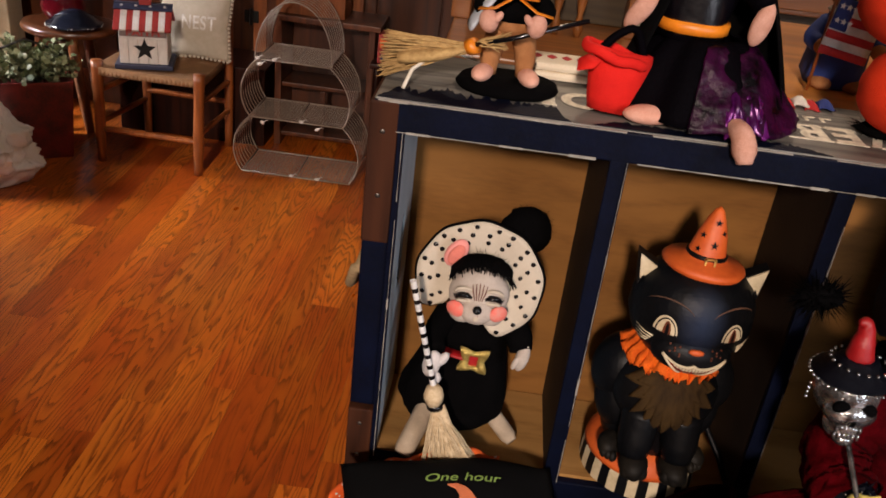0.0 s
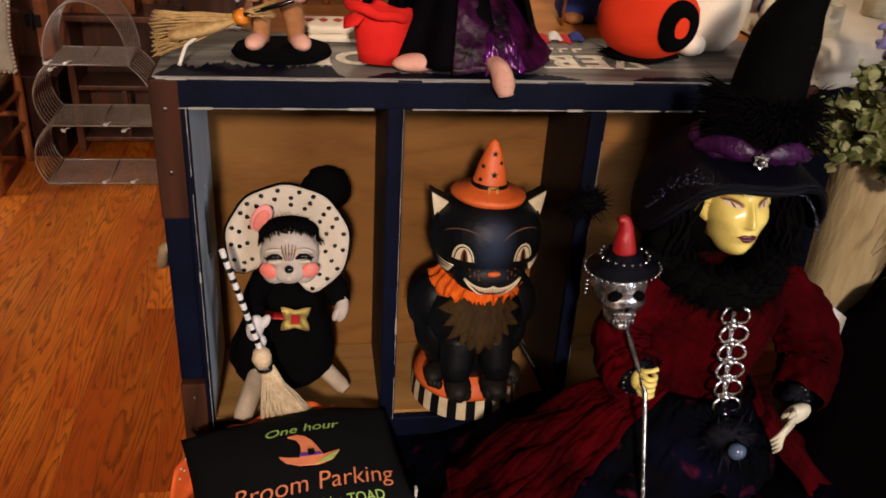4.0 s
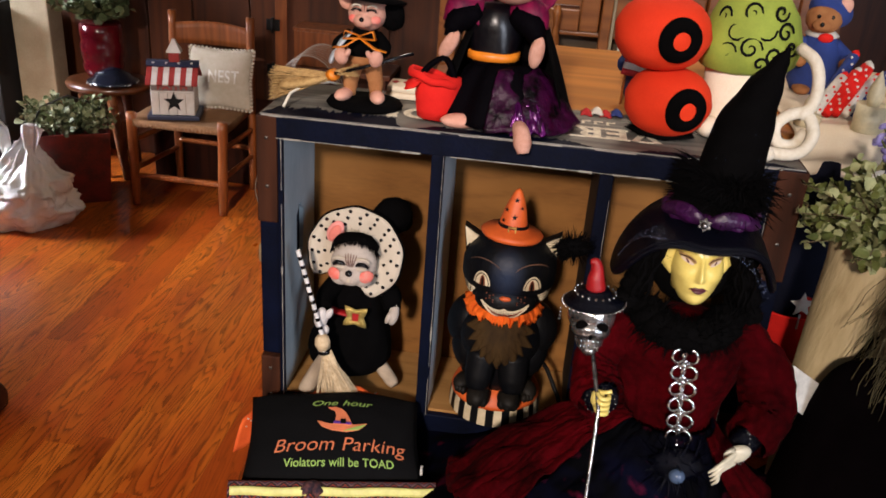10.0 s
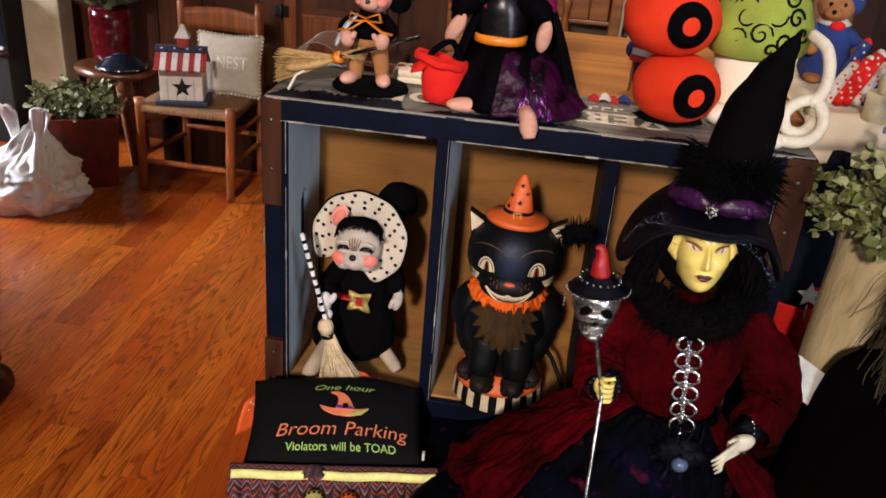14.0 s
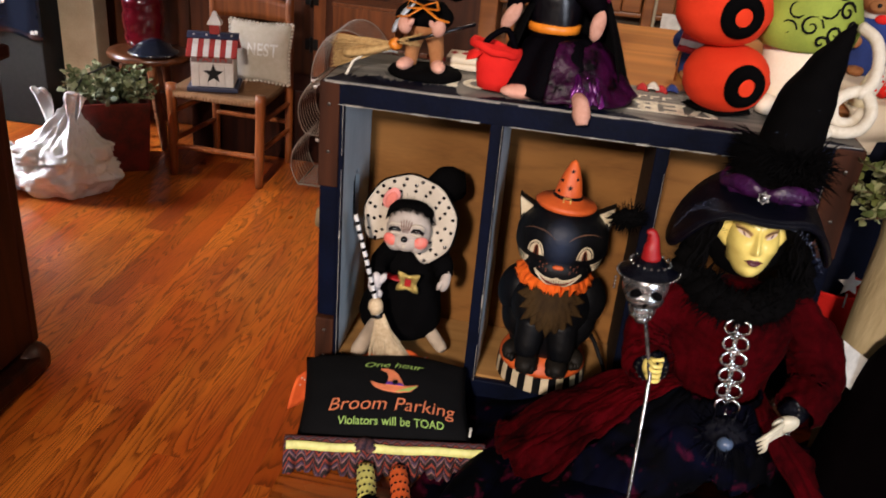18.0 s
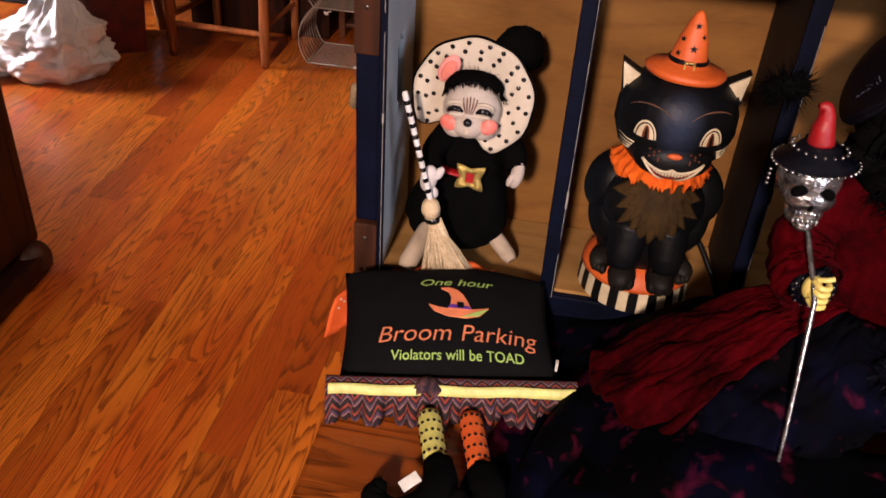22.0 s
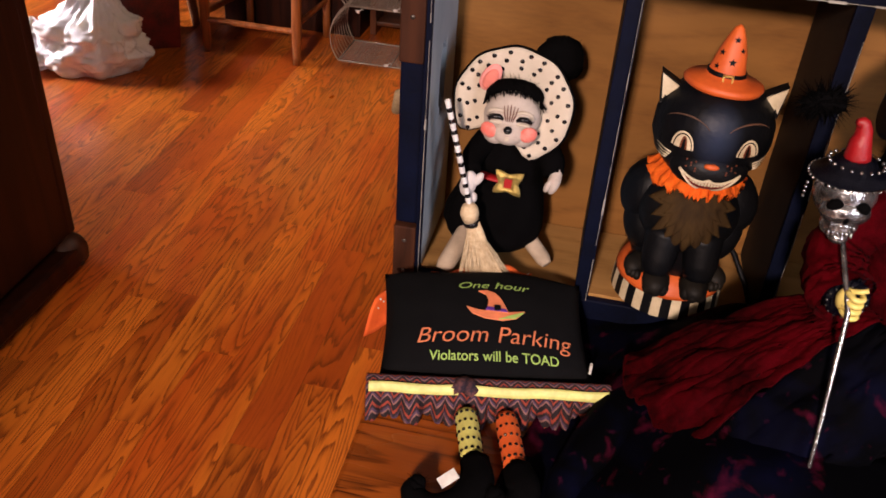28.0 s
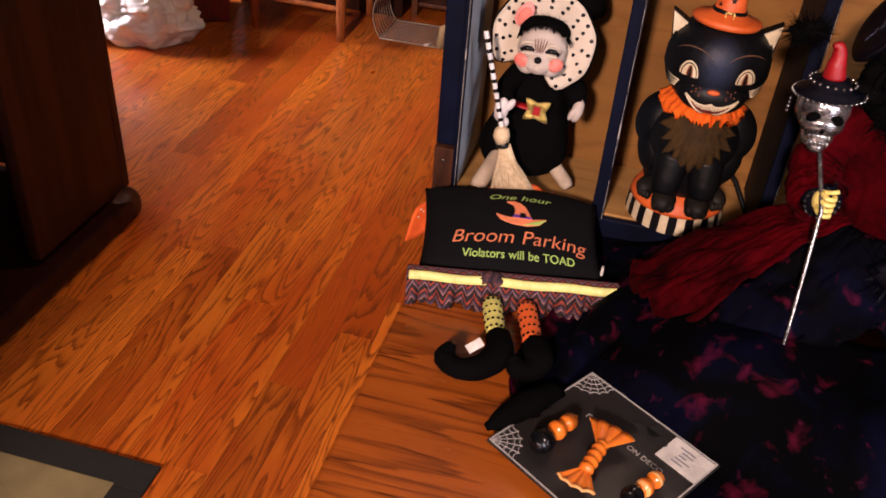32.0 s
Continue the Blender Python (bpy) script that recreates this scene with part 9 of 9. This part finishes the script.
def wire_rack():
    """Domed wire shelf of three tiers in front of a little cabinet."""
    th = thing("wire_shelf", (-0.58, 2.30, 0), "rusty white wire shelf of three arched tiers", "wire shelf")
    y0, y1 = 2.20, 2.40
    tiers = ((0.004, -0.770, -0.393), (0.205, -0.742, -0.425), (0.405, -0.718, -0.478))
    for k, (z, xa, xb) in enumerate(tiers):
        f = Form().use(WIRE)
        loop = [(xa, y0, z), (xb, y0, z), (xb, y1, z), (xa, y1, z), (xa, y0, z)]
        for a, b in zip(loop, loop[1:]):
            f.tube([a, b], 0.0032, 6)
        f.tube([((xa + xb) / 2, y0, z), ((xa + xb) / 2, y1, z)], 0.0026, 6)
        shelf = f.done("shelf_frame", th, at=((xa + xb) / 2, 2.3, z))
        f = Form().use(WIRE)
        for j in range(1, 26):
            y = y0 + (y1 - y0) * j / 26
            f.tube([(xa, y, z), (xb, y, z)], 0.0007, 4, False)
        for j in range(1, 30):
            xx = xa + (xb - xa) * j / 30
            f.tube([(xx, y0, z), (xx, y1, z)], 0.0007, 4, False)
        f.done("mesh", shelf, "fine wire mesh", kind="stuff", at=((xa + xb) / 2, 2.3, z))
    def bow(a, b, out, y):
        a, b = Vector(a), Vector(b)
        return [Vector((a.x + (b.x - a.x) * q + out * math.sin(math.pi * q) ** 0.8, y, a.z + (b.z - a.z) * q)) for q in [i / 10 for i in range(11)]]
    for j in range(9):
        y = y0 + (y1 - y0) * j / 8
        f = Form().use(WIRE)
        r = 0.0026 if j in (0, 8) else 0.0012
        for (z, xa, xb), (z2, xa2, xb2) in zip(tiers, tiers[1:]):
            f.tube(bow((xa, 0, z), (xa2, 0, z2), -0.042, y), r, 5, False)
            f.tube(bow((xb, 0, z), (xb2, 0, z2), 0.042, y), r, 5, False)
        z, xa, xb = tiers[2]
        c = (xa + xb) / 2
        f.tube([(c - (xb - xa) / 2 * 1.06 * math.cos(q), y, z + 0.195 * math.sin(q)) for q in [math.pi * i / 20 for i in range(21)]], r, 5, False)
        f.done("side_wire", th, at=(c, y, 0.2))
    rng = random.Random(9)
    for k in range(9):
        z, xa, xb = tiers[k % 3]
        c = Vector((xa + (xb - xa) * rng.random(), y0 - 0.002, z + 0.004 - 0.02 * (k % 2)))
        f = Form().use(WHITE_PAINT)
        f.ball(c, (0.009, 0.004, 0.006), (0, rng.uniform(-40, 40), 0), 8, 6)
        f.tube([c, c + Vector((0.016, 0, 0.010)), c + Vector((0.022, 0, 0.006))], [0.004, 0.003, 0.001], 6, True, 0.5)
        f.done("wire_bird", th, "small white tin bird", at=c)


def small_cabinet():
    th = thing("small_cabinet", (-0.56, 2.56, 0), "small dark wooden shelf with an open front", "cabinet")
    xa, xb, y0, y1, h = -0.735, -0.378, 2.485, 2.655, 0.470
    for name, at, size in (("side_panel", (xa + 0.012, (y0 + y1) / 2, h / 2), (0.024, y1 - y0, h)), ("side_panel", (xb - 0.012, (y0 + y1) / 2, h / 2), (0.024, y1 - y0, h)), ("top", ((xa + xb) / 2, (y0 + y1) / 2 - 0.006, h + 0.010), (xb - xa + 0.04, y1 - y0 + 0.03, 0.020)), ("shelf", ((xa + xb) / 2, (y0 + y1) / 2, 0.235), (xb - xa - 0.05, y1 - y0 - 0.01, 0.016)), ("shelf", ((xa + xb) / 2, (y0 + y1) / 2, 0.045), (xb - xa - 0.05, y1 - y0 - 0.01, 0.016)), ("back", ((xa + xb) / 2, y1 - 0.006, h / 2), (xb - xa - 0.05, 0.008, h - 0.01)), ("upright", ((xa + xb) / 2, y0 + 0.01, 0.14), (0.018, 0.018, 0.172))):
        f = Form().use(WALL_WOOD)
        f.box(at, size, 0.003)
        f.done(name, th, at=at)
    box = thing("wooden_box", (-0.60, 2.55, h + 0.020), "plain honey oak wooden box on the small cabinet", "box")
    for name, at, size in (("front", (-0.615, 2.502, h + 0.085), (0.245, 0.012, 0.128)), ("side", (-0.7315, 2.565, h + 0.085), (0.012, 0.112, 0.128)), ("side", (-0.4985, 2.565, h + 0.085), (0.012, 0.112, 0.128)), ("lid", (-0.615, 2.562, h + 0.156), (0.255, 0.135, 0.012))):
        f = Form().use(CHAIR_WOOD)
        f.box(at, size, 0.002)
        f.done(name, box, at=at)


def patterned_box():
    stand = thing("dark_stand", (-0.315, 2.50, 0), "plain dark walnut plant stand", "stand")
    for dx in (-0.05, 0.05):
        for dy in (-0.05, 0.05):
            rod("leg", stand, (-0.315 + dx, 2.50 + dy, 0.001), (-0.315 + dx * 0.9, 2.50 + dy * 0.9, 0.352), 0.011, 0.013, DARK_WOOD)
    f = Form().use(DARK_WOOD)
    f.box((-0.315, 2.50, 0.360), (0.14, 0.14, 0.018), 0.004)
    f.done("top", stand, at=(-0.315, 2.50, 0.36))
    box = thing("patterned_box", (-0.315, 2.49, 0.369), "small red box printed with dark and orange patches", "box")
    f = Form().use(RED_PAINT)
    f.box((-0.315, 2.49, 0.419), (0.095, 0.08, 0.10), 0.004)
    body = f.done("body", box, at=(-0.315, 2.49, 0.37))
    for dx, dz, w, h, mat_ in ((-0.028, 0.072, 0.026, 0.034, ORANGE_FELT), (0.012, 0.050, 0.030, 0.044, PURPLE_SATIN), (0.032, 0.080, 0.020, 0.022, NAVY_PAINT), (-0.020, 0.024, 0.034, 0.020, NAVY_PAINT)):
        f = Form().use(mat_)
        f.box((-0.315 + dx, 2.4492, 0.369 + dz), (w, 0.002, h), 0.0005)
        f.done("patch", body, at=(-0.315 + dx, 2.449, 0.369 + dz))


BUN_WOOD = wood("bun_walnut", (0.060, 0.016, 0.005), (0.022, 0.006, 0.002), "z", 0.45, 9.0, 0.06, 0.0, 0.1, gloss=0.3)


def sideboard():
    th = thing("sideboard", (-1.25, 0.62, 0), "heavy dark walnut sideboard on a plinth with bun feet", "sideboard")
    for name, at, size, b in (("end_panel", (-0.992, 0.70, 0.42), (0.03, 0.33, 0.68), 0.006), ("front_stile", (-1.02, 0.862, 0.42), (0.09, 0.03, 0.68), 0.006), ("back_panel", (-1.40, 0.85, 0.42), (0.68, 0.02, 0.66), 0.003), ("top", (-1.38, 0.62, 0.775), (0.84, 0.56, 0.03), 0.008), ("plinth", (-1.35, 0.60, 0.040), (0.81, 0.54, 0.05), 0.010), ("back_post", (-0.995, 0.37, 0.42), (0.04, 0.05, 0.68), 0.004), ("shelf", (-1.38, 0.60, 0.32), (0.72, 0.44, 0.02), 0.003)):
        f = Form().use(DARK_WOOD)
        f.box(at, size, b)
        f.done(name, th, at=at)
    for x, y in ((-0.985, 0.845), (-0.985, 0.36), (-1.72, 0.845), (-1.72, 0.36)):
        f = Form().use(BUN_WOOD)
        f.ball((x, y, 0.043 if y > 0.5 and x > -1.2 else 0.010), (0.046, 0.046, 0.042) if y > 0.5 and x > -1.2 else (0.03, 0.03, 0.009), seg=24, rings=14)
        f.done("bun_foot", th, "polished round bun foot", at=(x, y, 0))
    cl = thing("red_cushion", (-1.35, 0.55, 0.33), "small red cloth bundle on the sideboard shelf", "cushion")
    f = Form().use(RED_FELT)
    f.ball((-1.30, 0.47, 0.372), (0.12, 0.09, 0.042), (0, 0, 20), 18, 10, 0.05)
    f.done("bundle", cl, at=cl.location)


def rug():
    th = thing("small_rug", (-0.75, -0.1, 0), "olive tan rug with a dark bound border", "rug")
    x0, x1, y0, y1 = -1.35, -0.505, -0.55, 0.175
    f = Form().use(MAT_PILE)
    f.box(((x0 + x1) / 2, (y0 + y1) / 2, 0.005), (x1 - x0 - 0.11, y1 - y0 - 0.11, 0.009), 0.002)
    f.done("field", th, at=th.location)
    for lo, hi in (((x0, y1 - 0.06), (x1, y1)), ((x0, y0), (x1, y0 + 0.06)), ((x0, y0 + 0.06), (x0 + 0.06, y1 - 0.06)), ((x1 - 0.06, y0 + 0.06), (x1, y1 - 0.06))):
        f = Form().use(MAT_EDGE)
        f.box(((lo[0] + hi[0]) / 2, (lo[1] + hi[1]) / 2, 0.0045), (hi[0] - lo[0], hi[1] - lo[1], 0.0085), 0.002)
        f.done("binding", th, "dark woven border", at=(lo[0], lo[1], 0))


RECESS_WOOD = wood("shaded_recess_oak", (0.060, 0.036, 0.013), (0.030, 0.017, 0.006), "x", 0.6, 9.0, 0.06)


def hutch():
    """Honey oak desk with a cupboard on it, seen over the crate."""
    th = thing("oak_hutch", (0.40, 1.55, 0), "honey oak hutch with panelled doors above a broad desk top", "hutch")
    def add(name, at, size, mat=HONEY_OAK, b=0.004, parent=th, label=""):
        f = Form().use(mat)
        f.box(at, size, b)
        return f.done(name, parent, label, at=at)
    add("desk_top", (0.42, 1.46, 0.755), (0.96, 0.46, 0.03))
    for x in (-0.03, 0.87):
        add("side_panel", (x, 1.48, 0.37), (0.03, 0.40, 0.74))
    add("front_panel", (0.42, 1.30, 0.40), (0.87, 0.02, 0.66))
    add("back_panel", (0.42, 1.675, 1.00), (0.96, 0.02, 2.0))
    for x in (-0.045, 0.885):
        add("upright", (x, 1.60, 1.22), (0.045, 0.13, 0.90))
    for x in (0.3515, 0.605):
        add("upright", (x, 1.565, 1.225), (0.026, 0.05, 0.91))
    for x0, x1 in ((-0.02, 0.335), (0.368, 0.590), (0.620, 0.86)):
        door = add("door", ((x0 + x1) / 2, 1.585, 1.28), (x1 - x0 - 0.08, 0.014, 0.76))
        for dx in (x0 + 0.024, x1 - 0.024):
            add("stile", (dx, 1.575, 1.28), (0.048, 0.024, 0.80), parent=door)
        for z in (0.906, 1.655):
            add("rail", ((x0 + x1) / 2, 1.575, z), (x1 - x0 - 0.100, 0.024, 0.055), parent=door)
        add("panel_bead", ((x0 + x1) / 2, 1.577, 0.938), (x1 - x0 - 0.105, 0.008, 0.006), STOOL_WOOD, 0.001, door, "dark line round the panel")
    add("cabinet_floor", (0.42, 1.62, 0.872), (0.90, 0.09, 0.012))
    # board coloured dark to hold the shade under the doors
    add("recess_back", (0.42, 1.655, 0.818), (0.86, 0.012, 0.094), RECESS_WOOD, label="back of the open recess, coloured dark for its shade")
    add("white_strip", (0.369, 1.552, 1.10), (0.008, 0.02, 0.66), PALE_TRIM, label="pale painted edge")
    card = thing("white_card", (0.412, 1.50, 0.770), "plain white card leaning on the hutch's desk top", "card")
    f = Form().use(CARD_WHITE)
    f.box((0.412, 1.52, 0.832), (0.050, 0.004, 0.124), 0.0008, (-8, 0, 4))
    f.done("sheet", card, at=(0.412, 1.52, 0.77))
    # spindle rail
    for k in range(5):
        f = Form().use(HONEY_OAK)
        x = 0.02 + 0.052 * k
        f.lathe([(0.007, 0), (0.012, 0.02), (0.006, 0.05), (0.013, 0.09), (0.006, 0.13), (0.011, 0.16), (0.007, 0.18)], (x, 1.50, 0.770), 12)
        f.done("spindle", th, at=(x, 1.50, 0.77))


def wall_details():
    # plank door with iron hinges and a cream post
    th = thing("plank_door", (-0.60, Y1 - 0.035, 0.2), "stained pine cupboard door with black iron hinges", "door")
    f = Form().use(WALL_WOOD)
    f.box((-0.66, Y1 - 0.036, 0.90), (0.40, 0.024, 1.30), 0.004)
    leafd = f.done("door_leaf", th, at=(-0.66, Y1 - 0.036, 0.9))
    for x, w in ((-0.84, 0.05), (-0.48, 0.05)):
        f = Form().use(CHAIR_WOOD)
        f.box((x, Y1 - 0.052, 0.90), (w, 0.012, 1.30), 0.003)
        f.done("stile", th, at=(x, Y1 - 0.052, 0.9))
    for z in (0.42, 0.60):
        f = Form().use(IRON)
        f.box((-0.872, Y1 - 0.060, z), (0.055, 0.006, 0.045), 0.003)
        f.tube([(-0.872, Y1 - 0.066, z - 0.03), (-0.872, Y1 - 0.066, z + 0.03)], 0.006, 8)
        f.done("hinge", th, "black iron hinge", at=(-0.872, Y1 - 0.06, z))
    f = Form().use(SILVER)
    f.box((-0.50, Y1 - 0.062, 0.545), (0.03, 0.006, 0.03), 0.003)
    f.ball((-0.50, Y1 - 0.070, 0.545), 0.007)
    f.done("latch", th, "small steel latch", at=(-0.5, Y1 - 0.06, 0.545))
    f = Form().use(PALE_TRIM)
    f.box((-1.80, 2.55, 1.0), (0.155, 0.10, 2.0), 0.006)
    f.done("trim", None, "aged cream painted door post", "trim", "", "structure", (-1.80, 2.55, 0))
    # dark cloth with stars hanging beside the post
    th = thing("star_runner", (-1.98, 2.40, 0.45), "dark low chest draped with a white-starred cloth", "cloth")
    f = Form().use(MAT_EDGE)
    f.box((-2.17, 2.53, 0.31), (0.52, 0.22, 0.62), 0.006)
    f.done("chest", th, "dark low chest", at=(-2.2, 2.53, 0))
    f = Form().use(DARK_GLAZE)
    run = lambda u, v: (-2.20 + 0.31 * u, 2.405 - 0.012 * math.sin(9 * u), 0.630 - 0.235 * v - 0.03 * u * v)
    f.sheet(run, 24, 10, 0.003)
    cl = f.done("cloth", th, at=(-2.1, 2.4, 0.67))
    for k in range(30):
        u, v = ((k * 0.618) % 1) * 0.9 + 0.05, ((k * 0.377) % 1) * 0.9 + 0.05
        f = Form().use(CARD_WHITE)
        f.plate(star(0.012, 0.005), 0.001, Matrix.Translation(Vector(run(u, v)) + Vector((0, -0.006, 0))) @ pose(0, 0, 0, 90, 0, 0))
        f.done("star", cl, at=run(u, v))


child_chair()
bird_house()
nest_pillow()
stool_group()
red_planter()
plastic_bag(-1.525, 1.885, 0.158, 0.30, 3, "knotted white plastic shopping bag, full and creased")
plastic_bag(-1.76, 1.83, 0.13, 0.14, 5, "smaller white plastic shopping bag, slumped on the floor")
wire_rack()
patterned_box()
small_cabinet()
sideboard()
rug()
hutch()
wall_details()


# ---- floor boards, laid last ----
def floor_planks():
    wide, rng = 0.0775, random.Random(5)
    left = -0.345 - wide * 40
    # butt joints that stand out on the near boards, by column
    joints = {40: 0.617, 39: 0.434, 38: 1.02, 37: 0.654, 36: 0.434, 34: 0.78, 33: 0.65}
    meshes, rest, count = {}, Form().use(FLOOR_OAK), 0
    for c in range(int((X1 + 0.05 - left) / wide)):
        xm = left + wide * (c + 0.5)
        ends = [Y0]
        y = Y0 + rng.random() * 0.6
        if c in joints:
            y = joints[c] - 0.83 * int((joints[c] - Y0 - 0.1) / 0.83)
        while y < Y1 - 0.05:
            ends.append(y)
            y += 0.83 if c in joints and y < joints[c] - 0.01 else rng.choice((0.5, 0.65, 0.8, 0.95, 1.15))
        ends.append(Y1)
        for y, y1 in zip(ends, ends[1:]):
            reddish = abs(y - 0.434) < 0.01 and c == 39 or rng.random() < 0.04
            if -2.15 < xm < 0.2 and y1 > 0.0 and count < 300:
                key = (round(y1 - y, 2), reddish)
                if key not in meshes:
                    mat_ = FLOOR_RED if reddish else FLOOR_OAK
                    f = Form().use(mat_)
                    f.box((0, 0, -0.009), (wide - 0.0006, key[0] - 0.0006, 0.018), 0.0003)
                    me = bpy.data.meshes.new("plank")
                    f.bm.to_mesh(me)
                    f.bm.free()
                    me.materials.append(mat_)
                    meshes[key] = me
                ob = new("plank", meshes[key])
                ob.parent = floor
                ob.location = Vector((xm, y + key[0] / 2, 0)) - floor.location
                count += 1
            else:
                a, b = y + 0.0004, y1 - 0.0004
                l, r = xm - wide / 2 + 0.0004, xm + wide / 2 - 0.0004
                vs = [(l, a, 0), (r, a, 0), (r, b, 0), (l, b, 0), (l, a, -0.018), (r, a, -0.018), (r, b, -0.018), (l, b, -0.018)]
                rest.faces(vs, [(0, 1, 2, 3), (0, 4, 5, 1), (1, 5, 6, 2), (2, 6, 7, 3), (3, 7, 4, 0)], False)
    rest.done("floor_boards", floor, "strip oak boards beyond the near floor", kind="stuff", at=(0, 0, 0))


floor_planks()
